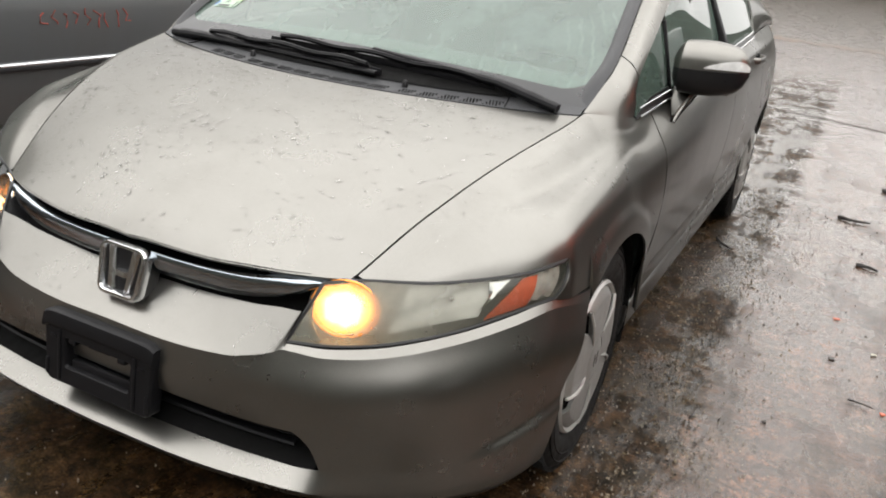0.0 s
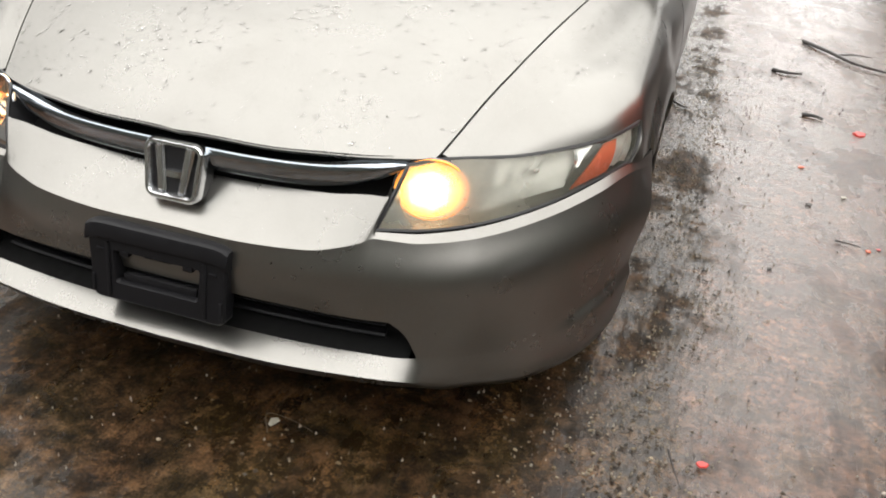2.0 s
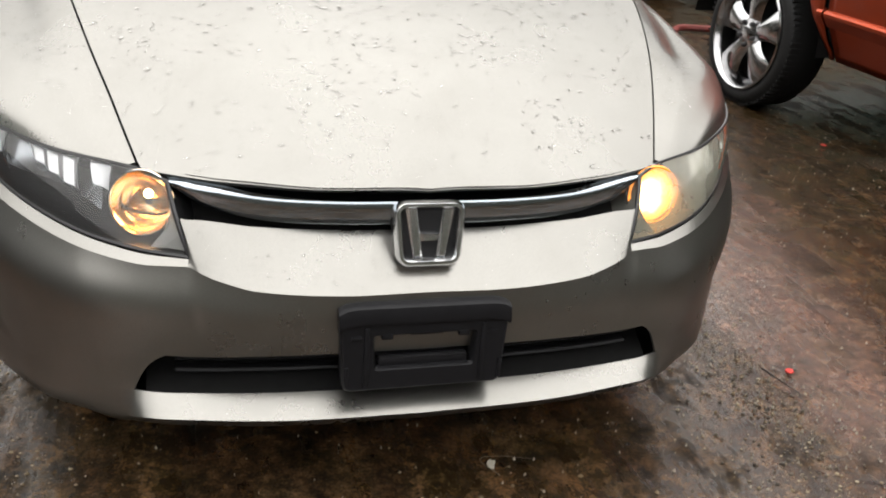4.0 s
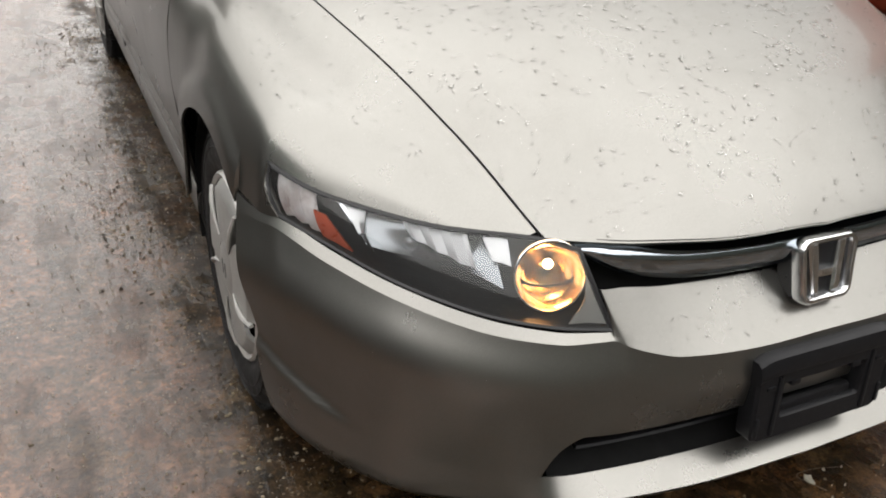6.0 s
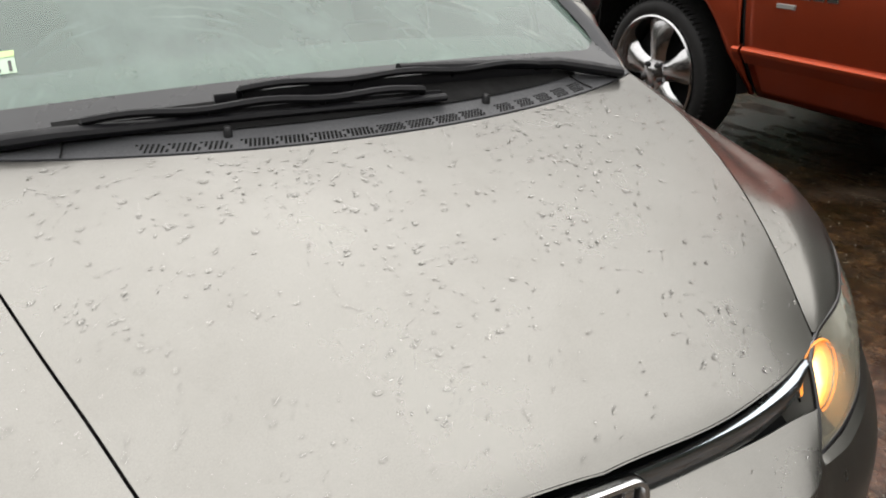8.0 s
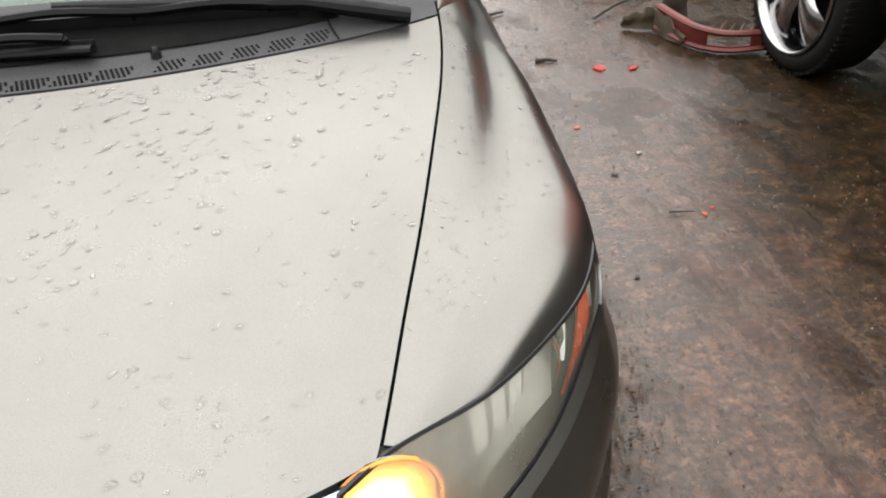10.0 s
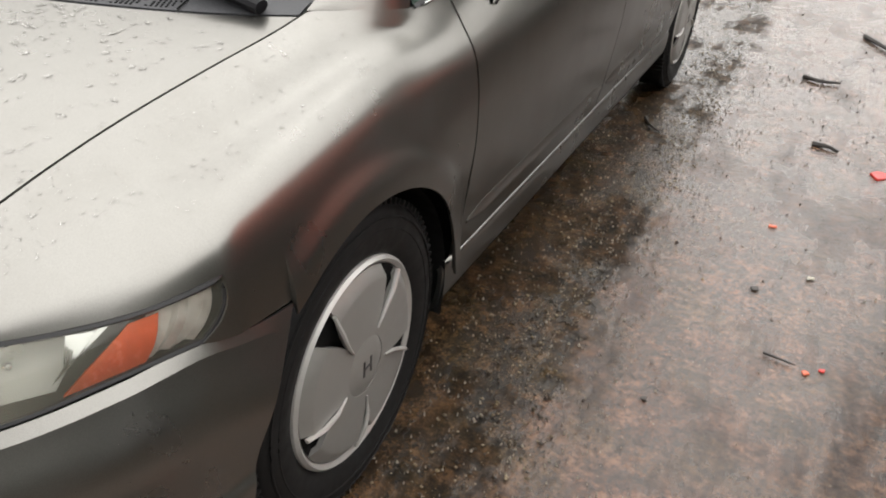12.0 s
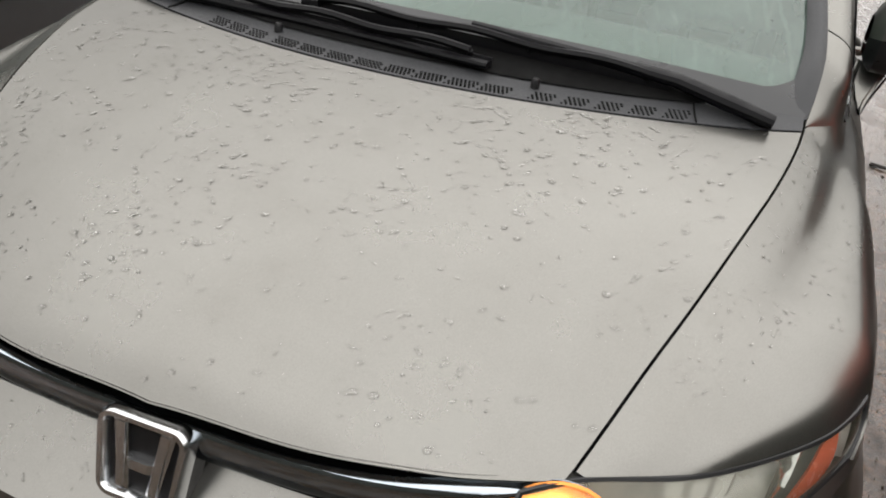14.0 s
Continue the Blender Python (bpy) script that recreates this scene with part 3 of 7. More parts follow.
bumper_base = line3((0, -0.856, 0.220), (0.25, -0.847, 0.220), (0.45, -0.817, 0.221), (0.52, -0.782, 0.211), (0.56, -0.745, 0.193), (0.60, -0.705, 0.184), (0.70, -0.626, 0.179), (0.770, -0.512, 0.179), (0.803, -0.438, 0.182), (0.824, -0.370, 0.188))


def bumper_ledge(u, v):
    a, b = bumper_top(u), bumper_fold(u)
    sag = -0.004 * 4 * v * (1 - v) * max(0.0, 1 - u / 0.36)
    p = a + (b - a) * v
    return (p[0], p[1] - sag * 0.4, p[2] + sag)


def bumper_face(u, v):
    a, b, c, d, e = (f(u) for f in (bumper_fold, bumper_mid, bumper_low, bumper_lip, bumper_base))
    m = (a + b) / 2 + np.array([0.018 * u, -0.005 - 0.011 * u, 0.010 * u])
    soft = spline((0, *a), (0.25, *m), (0.5, *b), (0.75, *c), (0.9, *(d * 0.8 + c * 0.1 + e * 0.1)), (1.0, *e))
    if u > 0.62:
        # a flared skirt: below a fold that falls from the wheel well the skin steps outwards
        q = soft(v)
        step = 0.011 * swell((0.370 + (q[1] + 0.372) * 0.31 - q[2]) / 0.025) * swell((q[1] + 0.62) / 0.12)
        return (q[0] + 0.85 * step, q[1] - 0.5 * step, q[2])
    if v <= 0.75:
        return tuple(soft(v))
    hard = c + (d - c) * (v - 0.75) / 0.15 if v < 0.9 else d + (e - d) * (v - 0.9) / 0.1
    k = swell((u - OPEN_U) / 0.022)
    return tuple(hard * (1 - k) + soft(v) * k)


def slant(u, v):
    """Leans the lines of the bumper's net to follow the opening's slanted end."""
    k = (0.75 - v) / 0.25 if v > 0.5 else max(0.0, (v - 0.2) / 0.3)
    k = 0.6 * k + 0.4 * max(0.0, k) ** 5
    return u - 0.062 * max(0.0, k) * math.exp(-((u - OPEN_U) / 0.16) ** 2) * min(1, u / 0.2)


OPEN_U = 0.482


def build_sedan():
    car = thing("sedan", "champagne-grey metallic sedan, wet with rain, front lamps lit", "car")
    both = (1, -1)

    # hood
    bm = bmesh.new()

    def hood(s, t):
        x = s * seam_x(-0.66)
        for _ in range(6):
            f, r = hood_front(abs(x)) , hood_rear(x)
            y = f + (r - GAP - f) * t
            x = s * (seam_x(y) - GAP)
        y = hood_front(abs(x)) + (hood_rear(x) - GAP - hood_front(abs(x))) * t
        return (x, y, hood_height(x, y))
    sheet(bm, hood, steps(-1, 1, 48), [0, 0.012, 0.03, 0.06] + steps(0.1, 1, 30))
    hood_ob = part("hood", bm, PAINT, car, "champagne hood beaded with raindrops", solid=0.012, recalc=False)
    # dark channel under the hood's gaps
    bm = bmesh.new()
    for s in both:
        sheet(bm, side(lambda u, v: (seam_x(u) + v, u, hood_height(seam_x(u), u) - 0.016), s), steps(-0.66, 0.06, 30), [-0.02, 0.0035], flip=s < 0)
    sheet(bm, lambda u, v: (u, hood_rear(u) + v, hood_height(u, hood_rear(u)) - 0.018), steps(-0.68, 0.68, 30), [-0.03, 0.02])
    part("gap_channel", bm, SEAM, car, recalc=False)

    # fenders
    for s in both:
        ys = sorted({round(v, 4) for v in steps(-0.655, -0.346, 22) + [-0.3455, -0.3445, -0.343, -0.340] + steps(-0.335, -0.236, 12) + steps(-0.2345, 0.35, 44)
                     + [0.3522, 0.3535, 0.356, 0.366, 0.38, 0.397]})
        secs = {y: fender_section(y) for y in ys}
        bm = bmesh.new()
        sheet(bm, side(lambda y, j: (secs[y][j][0], y, secs[y][j][1]), s), ys, range(27), flip=s > 0)
        part("fender", bm, PAINT, car, solid=0.006, recalc=False)
        bm = bmesh.new()
        sheet(bm, side(pillar, s), steps(0, 0.27, 10), steps(0, 1, 8), flip=s > 0)
        part("pillar_foot", bm, PAINT, car, solid=0.006, recalc=False)
        bm = bmesh.new()
        # cheek between the lamp's rear edge and the bumper
        foot = line3((0.8265, -0.393, 0.617), (0.838, -0.362, 0.610), (0.8455, -0.338, 0.607))
        sheet(bm, side(lambda v, w: tuple(np.array(lamp_tail(v)) * (1 - w) + np.array(foot(v)) * w), s), steps(0, 1, 10), steps(0.04, 1, 4), flip=s < 0)
        part("fender_cheek", bm, PAINT, car, solid=0.006, recalc=False)
        bm = bmesh.new()
        spin(bm, [(s * 0.843, WELL_R - 0.004), (s * 0.60, WELL_R + 0.004), (s * 0.58, 0.02)], 40, "x", (0, WELL_Y, WHEEL_Z), -0.24, math.pi + 0.20)
        part("wheel_well", bm, LINER, car)
        bm = bmesh.new()
        spin(bm, [(s * 0.835, WELL_R - 0.004), (s * 0.60, WELL_R + 0.004), (s * 0.58, 0.02)], 40, "x", (0, REAR_AXLE, WHEEL_Z), 0.0, math.pi + 0.24)
        part("wheel_well", bm, LINER, car)

    # pillars, doors, glass, roof
    for s in both:
        bm = bmesh.new()
        sheet(bm, side(pillar, s), steps(0.275, 1, 24), steps(0, 1, 8), flip=s > 0)
        part("windshield_pillar", bm, PAINT, car, solid=0.008, recalc=False)
        for y0, y1, nm in ((0.402, 1.470, "front_door"), (1.476, 2.30, "rear_door")):
            bm = bmesh.new()
            yy = steps(y0, y1, 22)
            secs = {y: door_section(y) for y in yy}
            sheet(bm, side(lambda y, j: (secs[y][j][0], y, secs[y][j][1]), s), yy, range(25), flip=s > 0)
            door = part(nm, bm, PAINT, car, solid=0.01, recalc=False)
            bm = bmesh.new()
            tube(bm, [(s * (door_section(y, 24, 0.40)[-1][0] + 0.004), y, 0.415) for y in steps(y0 + 0.03, y1 - 0.02, 12)], [(0.001, 0.004)] + [(0.007, 0.022)] * 11 + [(0.001, 0.004)], 10)
            part("side_moulding", bm, PAINT, door)
            bm = bmesh.new()
            hy = y1 - 0.17
            hz = 0.89 if nm == "front_door" else 0.935
            hx = max(p[0] for p in door_section(hy) if p[1] > hz - 0.02)
            tube(bm, [(s * (hx + o), hy + d, hz) for o, d in ((-0.012, -0.10), (0.012, -0.09), (0.020, -0.04), (0.020, 0.04), (0.014, 0.09), (-0.012, 0.10))],
                 [(0.008, 0.014)] * 6, 10)
            part("door_handle", bm, PAINT, door)
            # near-black flattened ball paints the shade of a recess behind the handle
            bm = bmesh.new()
            bmesh.ops.create_icosphere(bm, subdivisions=2, radius=0.03, matrix=Matrix.Translation((s * (hx - 0.006), hy, hz + 0.004)) @ Matrix.Diagonal((0.25, 1.6, 0.8, 1)))
            part("handle_recess_shade", bm, DARK, door)
            bm = bmesh.new()
            sheet(bm, side(lambda y, v: (door_net(y)[0] + 0.008 - 0.012 * v, y, door_net(y)[1] - 0.006 + 0.024 * v), s), [q for q in yy if q > 0.60], [0, 0.5, 1], flip=s < 0)
            strip = part("belt_strip", bm, BLACK, door, "black belt strip between two bright lines", solid=0.004, recalc=False)
            for o, d in ((0.008, -0.006), (-0.002, 0.017)):
                bm = bmesh.new()
                tube(bm, [(s * (door_net(y)[0] + o), y, door_net(y)[1] + d) for y in yy if y > 0.60], (0.0038, 0.0038), 8)
                part("bright_line", bm, BRIGHT, strip)
        bm = bmesh.new()
        yy = steps(2.306, 3.72, 56)
        secs = {y: door_section(y) for y in yy}
        sheet(bm, side(lambda y, j: (secs[y][j][0], y, secs[y][j][1]), s), yy, range(25), flip=s > 0)
        part("quarter_panel", bm, PAINT, car, solid=0.008, recalc=False)
        # sill with its bright upper edge
        bm = bmesh.new()
        prof = spline((0, 0.833, 0.342), (0.10, 0.8385, 0.338), (0.22, 0.841, 0.330), (0.4, 0.841, 0.308), (0.7, 0.837, 0.270), (0.88, 0.828, 0.238), (1, 0.810, 0.222))
        sheet(bm, side(lambda y, v: (prof(v)[0], y, prof(v)[1]), s), [0.338, 0.345, 0.36] + steps(0.4, 2.50, 20), steps(0, 1, 12), flip=s > 0)
        part("sill", bm, PAINT, car, solid=0.01, recalc=False)
        bm = bmesh.new()
        block(bm, s * 0.55, s * 0.815, 0.34, 2.50, 0.215, 0.34)
        part("underbody", bm, DARK, car)
        # side windows
        belt = lambda y: (door_net(max(0.4, y))[0] - 0.012, y, door_net(max(0.4, y))[1] + 0.005)
        for y0, y1, nm in ((0.60, 1.43, "front_side_window"), (1.47, 2.45, "rear_side_window")):
            bm = bmesh.new()

            def glass(y, v, y0=y0):
                b, t = np.array(belt(y)), np.array(rail(y))
                p = b + (t - b) * v
                return (p[0] + 0.03 * v * (1 - v), p[1], p[2])
            sheet(bm, side(glass, s), steps(y0, y1, 14), steps(0, 1, 8), flip=s < 0)
            part(nm, bm, SIDE_GLASS, car, "green-tinted side window", recalc=False).visible_shadow = False
        bm = bmesh.new()
        quarter = lambda t, v: tuple((1 - v) * np.array(belt_front(t)) + v * np.array(pillar(0.20 + 0.36 * t, 1.0)))
        sheet(bm, side(quarter, s), steps(0, 1, 10), steps(0, 1, 4), flip=s < 0)
        part("quarter_light", bm, SIDE_GLASS, car, "small triangular front quarter window", recalc=False).visible_shadow = False
        bm = bmesh.new()
        sheet(bm, side(lambda t, v: (belt_front(t)[0] + 0.006 - 0.010 * v, belt_front(t)[1], belt_front(t)[2] - 0.004 + 0.034 * v * min(1, 0.2 + 2 * t)), s), steps(0, 1, 10), steps(0, 1, 3), flip=s < 0)
        frame_strip = part("quarter_light_frame", bm, BLACK, car, "black window frame with bright lines", solid=0.004, recalc=False)
        for o, d in ((0.007, -0.004), (0.001, 0.018)):
            bm = bmesh.new()
            tube(bm, [(s * (belt_front(t)[0] + o), belt_front(t)[1], belt_front(t)[2] + d) for t in steps(0.08, 1, 10)], (0.0035, 0.0035), 8)
            part("bright_line", bm, BRIGHT, frame_strip)
        for a, b, r in (((0.794, 0.585, 0.935), (0.735, 0.575, 1.145), (0.009, 0.008)), ((0.806, 1.45, 1.00), (0.604, 1.47, 1.375), (0.012, 0.020))):
            bm = bmesh.new()
            tube(bm, [(s * a[0], *a[1:]), (s * b[0], *b[1:])], r, 8)
            part("window_post", bm, BLACK, car)
        bm = bmesh.new()
        tube(bm, [(s * (rail(y)[0] + 0.01), y, rail(y)[2] + 0.01) for y in steps(1.0, 2.6, 20)], (0.03, 0.026), 8)
        part("roof_rail", bm, PAINT, car)
    bm = bmesh.new()
    sheet(bm, roof, steps(-1, 1, 16), steps(0, 1, 20))
    part("roof", bm, PAINT, car, solid=0.01, recalc=False)
    bm = bmesh.new()
    sheet(bm, windshield, steps(-1, 1, 24), steps(0, 1, 20))
    ws = part("windshield", bm, GLASS, car, "hazy green-tinted windshield with wiper smears", recalc=False)
    ws.visible_shadow = False
    bm = bmesh.new()
    def border(u, v):
        p = windshield(u, v * (0.075 + 0.11 * max(0.0, (abs(u) - 0.86) / 0.14) ** 2.2))
        return (p[0], p[1] - 0.0035, p[2] + 0.002)
    sheet(bm, border, [-1, -0.985, -0.97, -0.955, -0.94, -0.92, -0.90] + steps(-0.88, 0.88, 22) + [0.90, 0.92, 0.94, 0.955, 0.97, 0.985, 1], steps(0, 1, 4))
    part("black_glass_border", bm, FRIT, ws, recalc=False)
    for s in both:
        bm = bmesh.new()
        sheet(bm, side(lambda t, v: tuple(np.array(pillar_edge(t)) + np.array([(-0.046 + 0.008 * min(1, t * 4)) * (1 - v), (-0.012 * math.sin(math.pi * v) - 0.004) * swell(t / 0.15), -0.004 + (0.008 + 0.008 * math.sin(math.pi * v)) * swell(t / 0.15)])), s),
              steps(0.02, 1, 24), steps(0, 1, 6), flip=s > 0)
        part("windshield_moulding", bm, COWL, car, recalc=False, solid=0.004)
    # torn trim clips low on the passenger's rear door
    for y, z, r in ((1.99, 0.405, 0.018), (1.93, 0.385, 0.008), (1.78, 0.350, 0.026), (1.73, 0.385, 0.012), (1.62, 0.400, 0.008)):
        bm = bmesh.new()
        bmesh.ops.create_icosphere(bm, subdivisions=2, radius=r)
        for v in bm.verts:
            k = 1 + 0.45 * noise.noise(v.co * 90 + Vector((y * 9, z * 9, 0)))
            v.co = Vector((v.co.x * 0.22, v.co.y * k * 1.3, v.co.z * k))
        part("torn_clip", bm, BLACK, car).location = (-door_section(y, 24, z)[-1][0] - 0.001, y, z)
    # boot, rear screen and tail close the body
    bm = bmesh.new()
    deck = line3((0, 2.50, 1.36), (0, 2.92, 1.22), (0, 3.25, 1.085), (0, 3.45, 1.07), (0, 3.74, 1.04))
    sheet(bm, lambda u, v: (u * (0.60 + 0.14 * min(1, v * 2)) * (1 - 0.15 * max(0, v - 0.7) / 0.3), deck(v)[1], deck(v)[2] - 0.05 * u * u), steps(-1, 1, 12), steps(0.44, 1, 14))
    part("boot_lid", bm, PAINT, car, solid=0.01, recalc=False)
    bm = bmesh.new()
    sheet(bm, lambda u, v: (u * (0.60 + 0.14 * min(1, v * 2)), deck(v)[1], deck(v)[2] - 0.05 * u * u), steps(-1, 1, 12), steps(0, 0.43, 8))
    part("rear_window", bm, SIDE_GLASS, car, recalc=False).visible_shadow = False
    for s in both:
        bm = bmesh.new()

        def rear_pillar(v, w):
            y = deck(v)[1]
            a = np.array((0.60 + 0.14 * min(1, v * 2), y, deck(v)[2] - 0.045))
            b = np.array((door_net(y)[0] - 0.004, y, door_net(y)[1] - 0.004))
            lead = -0.10 * w * (1 - min(1, v * 2))
            p = a + (b - a) * w
            return (p[0] + 0.03 * math.sin(math.pi * w), p[1] + lead, p[2])
        sheet(bm, side(rear_pillar, s), steps(0, 0.66, 16), steps(0, 1, 8), flip=s > 0)
        part("rear_pillar", bm, PAINT, car, solid=0.008, recalc=False)
    bm = bmesh.new()
    sheet(bm, lambda u, v: (u * 0.68, 3.73 + 0.06 * (1 - u * u) * math.sin(math.pi * v), 1.03 - 0.83 * v), steps(-1, 1, 12), steps(0, 1, 10))
    part("rear_bumper", bm, PAINT, car, solid=0.01)
    # floor of the cabin and engine bay, so that no light leaks through
    bm = bmesh.new()
    block(bm, -0.57, 0.57, -0.60, 3.5, 0.22, 0.30)
    block(bm, -0.56, 0.56, -0.48, 0.05, 0.30, 0.62)
    block(bm, -0.40, 0.40, -0.70, -0.45, 0.30, 0.50)
    part("underbody", bm, DARK, car)
    return car


# pillar: from the windshield's edge (v = 0) to the window's edge (v = 1)
pillar_edge = line3((0.688, 0.072, 0.9295), (0.697, 0.149, 0.976), (0.700, 0.263, 1.030), (0.664, 0.55, 1.180), (0.632, 0.78, 1.290), (0.600, 0.97, 1.372))
pillar_side = spline((0, 0.690, 0.074, 0.9290), (0.088, 0.741, 0.150, 0.922), (0.15, 0.764, 0.225, 0.911), (0.195, 0.769, 0.284, 0.904), (0.215, 0.767, 0.287, 0.935), (0.24, 0.760, 0.284, 0.985),
                     (0.32, 0.753, 0.345, 1.030), (0.537, 0.735, 0.540, 1.135), (0.79, 0.706, 0.780, 1.245), (1, 0.640, 1.080, 1.380))


def pillar(t, v):
    a, b = pillar_edge(t), pillar_side(t)
    p = a + (b - a) * v
    w = math.dist(a, b) * (0.25 + 0.75 * swell((t - 0.10) / 0.14))
    return (p[0] + 0.12 * w * math.sin(math.pi * v), p[1] - 0.20 * w * math.sin(math.pi * v), p[2] + 0.10 * w * math.sin(math.pi * v))


def belt_front(t):
    return tuple(np.array((0.771, 0.290, 0.906)) * (1 - t) + np.array((0.793, 0.585, 0.934)) * t)


rail_line = spline((0.55, 0.734, 1.140), (0.66, 0.721, 1.192), (0.88, 0.690, 1.290), (1.08, 0.640, 1.372), (1.5, 0.605, 1.385), (2.0, 0.60, 1.375), (2.45, 0.615, 1.335))


def rail(y):
    q = rail_line(max(0.55, y))
    return (q[0], y, q[1])


def windshield(u, v):
    e = pillar_edge(v)
    x = u * (e[0] - 0.006)
    bow = (1 - u * u)
    return (x, e[1] - 0.075 * bow + 0.03 * v * bow, e[2] + (0.030 + 0.004 * v) * bow - 0.006)


def roof(u, v):
    y = 0.93 + v * (2.52 - 0.93) + 0.04 * u * u * (1 - v)
    x = u * (0.60 - 0.02 * math.sin(math.pi * v))
    zc = 1.400 + 0.045 * math.sin(math.pi * min(1, 0.12 + v * 0.9)) - 0.03 * v
    return (x, y, zc - 0.045 * u * u)


def build_nose(car):
    both = (1, -1)
    # bumper skin
    bm = bmesh.new()
    us = sorted(set([round(v, 4) for v in steps(0, 0.345, 38) + steps(0.345, 0.40, 36) + steps(0.40, OPEN_U, 20) + steps(OPEN_U, OPEN_U + 0.06, 10) + steps(OPEN_U + 0.06, 0.62, 8) + steps(0.62, 1, 60)]))
    for s in both:
        sheet(bm, side(bumper_ledge, s), us, steps(0, 1, 8), flip=s > 0)
        vs = steps(0, 0.5, 14) + [0.512, 0.525, 0.54, 0.56, 0.58, 0.60, 0.62, 0.64, 0.66, 0.68, 0.70, 0.72, 0.735, 0.75, 0.80, 0.85, 0.9, 0.93, 0.97, 1.0]

        def keep(u0, u1, v0, v1):
            return not ((u0 + u1) / 2 < OPEN_U and 0.5 < (v0 + v1) / 2 < 0.75)
        sheet(bm, side(lambda u, v: bumper_face(slant(u, v), v), s), us, vs, flip=s > 0, keep=keep)
    bmesh.ops.remove_doubles(bm, verts=bm.verts, dist=0.0004)
    bumper = part("front_bumper", bm, PAINT, car, "champagne front bumper with a black lower opening", solid=0.006, angle=28, recalc=False)
    ridge_line = {tuple(round(c, 3) for c in (s * bumper_fold(u)[0], *bumper_fold(u)[1:])) for u in us for s in both}
    on_fold = [tuple(round(c, 3) for c in v.co) in ridge_line for v in bumper.data.vertices]
    for e in bumper.data.edges:
        if all(on_fold[i] for i in e.vertices):
            e.use_edge_sharp = True
    bm = bmesh.new()
    for s in both:
        f = lambda u, v: tuple(np.array(bumper_face(u, 0.5 + 0.25 * v)) * np.array((0.985, 1, 1)) + np.array((0, 0.014 + 0.07 * max(0.0, math.sin(math.pi * v)), 0.008 * (1 - 2 * v))))
        sheet(bm, side(f, s), steps(0, 0.47, 20), steps(-0.06, 1.06, 8), flip=s < 0)
    part("lower_grille_back", bm, DARK, bumper, recalc=False)
    for k, z in enumerate((0.333, 0.304)):
        bm = bmesh.new()
        pts = [bumper_face(u, 0.625) for u in steps(0, 0.41, 14)]
        pts = [(-p[0], p[1], p[2]) for p in pts[:0:-1]] + pts
        tube(bm, [(p[0], p[1] + 0.034 + 0.006 * k, z) for p in pts], (0.012, 0.005), 8)
        part("lower_grille_bar", bm, PLATE, bumper)
    bm = bmesh.new()
    for s in both:
        sheet(bm, side(lambda u, v: tuple(np.array(bumper_base(u)) + np.array((-0.05 * v * u, 0.16 * v, 0.012 * v))), s), steps(0, 1, 24), [0, 0.5, 1], flip=s < 0)
    part("undertray", bm, DARK, bumper, recalc=False)
    # grille cavity, chrome bar and emblem
    bm = bmesh.new()
    for s in both:
        def cavity(u, v):
            x = 0.415 * u
            f = hood_front(x)
            top = np.array((x, f + 0.012, hood_height(x, f) - 0.004))
            low = np.array((x, -0.722, 0.530 + 0.10 * x * x))
            low[0] = x
            p = top + (low - top) * v
            return (p[0], p[1] + 0.045 * math.sin(math.pi * v), p[2])
        sheet(bm, side(cavity, s), steps(0, 1, 20), steps(-0.08, 1.08, 8), flip=s < 0)
    part("grille_cavity", bm, DARK, car, recalc=False)
    bm = bmesh.new()
    bar_mid = spline((0.0, -0.766, 0.603), (0.15, -0.763, 0.604), (0.28, -0.752, 0.609), (0.38, -0.731, 0.623), (0.445, -0.698, 0.640))
    bar_half = spline((0.0, 0.026), (0.15, 0.025), (0.28, 0.025), (0.36, 0.023), (0.41, 0.015), (0.445, 0.004))
    rows = []
    for x in steps(-0.445, 0.445, 70):
        y, z = bar_mid(abs(x))
        h = bar_half(abs(x))
        prof = [(0.028, 0.98), (0.017, 1.0), (0.007, 0.95), (0.001, 0.84), (-0.002, 0.62), (-0.003, 0.20), (-0.002, -0.40), (0.002, -0.80), (0.008, -1.0), (0.022, -1.02)]
        rows.append([bm.verts.new((x, y + a, z + b * h)) for a, b in prof])
    for A, B in zip(rows, rows[1:]):
        for j in range(9):
            bm.faces.new((A[j], A[j + 1], B[j + 1], B[j]))
    bar = part("grille_bar", bm, BAR, car, "chrome grille bar with water beads", solid=0.003)
    emblem = part("emblem", rounded_frame(0.066, 0.060, 0.024, 0.015, 0.022), BRIGHT, car, "chrome badge in a rounded frame")
    tilt = Matrix.Translation((0, -0.788, 0.573)) @ Euler((radians(-13), 0, 0)).to_matrix().to_4x4()
    emblem.matrix_basis = tilt
    bm = bmesh.new()
    bm.faces.new([bm.verts.new((x, 0.004, z)) for x, z in rounded_outline(0.060, 0.054, 0.016, 6, 0.054)])
    part("emblem_field", bm, BLACK, emblem, smooth=False)

    def bar_piece(quad, s):
        """A chrome bar with chamfered faces over a quad of (x, z) corners."""
        bm = bmesh.new()
        mid = (sum(q[0] for q in quad) / 4, sum(q[1] for q in quad) / 4)
        rings = []
        for y, k in ((0.004, 1.0), (-0.003, 1.0), (-0.007, 0.80)):
            rings.append([bm.verts.new((s * (mid[0] + (x - mid[0]) * (k if k == 1 else 0.62)), y, mid[1] + (z - mid[1]) * (k if k == 1 else 0.93))) for x, z in quad])
        for A, B in zip(rings, rings[1:]):
            for k in range(4):
                bm.faces.new((A[k], A[(k + 1) % 4], B[(k + 1) % 4], B[k]))
        bm.faces.new(rings[-1])
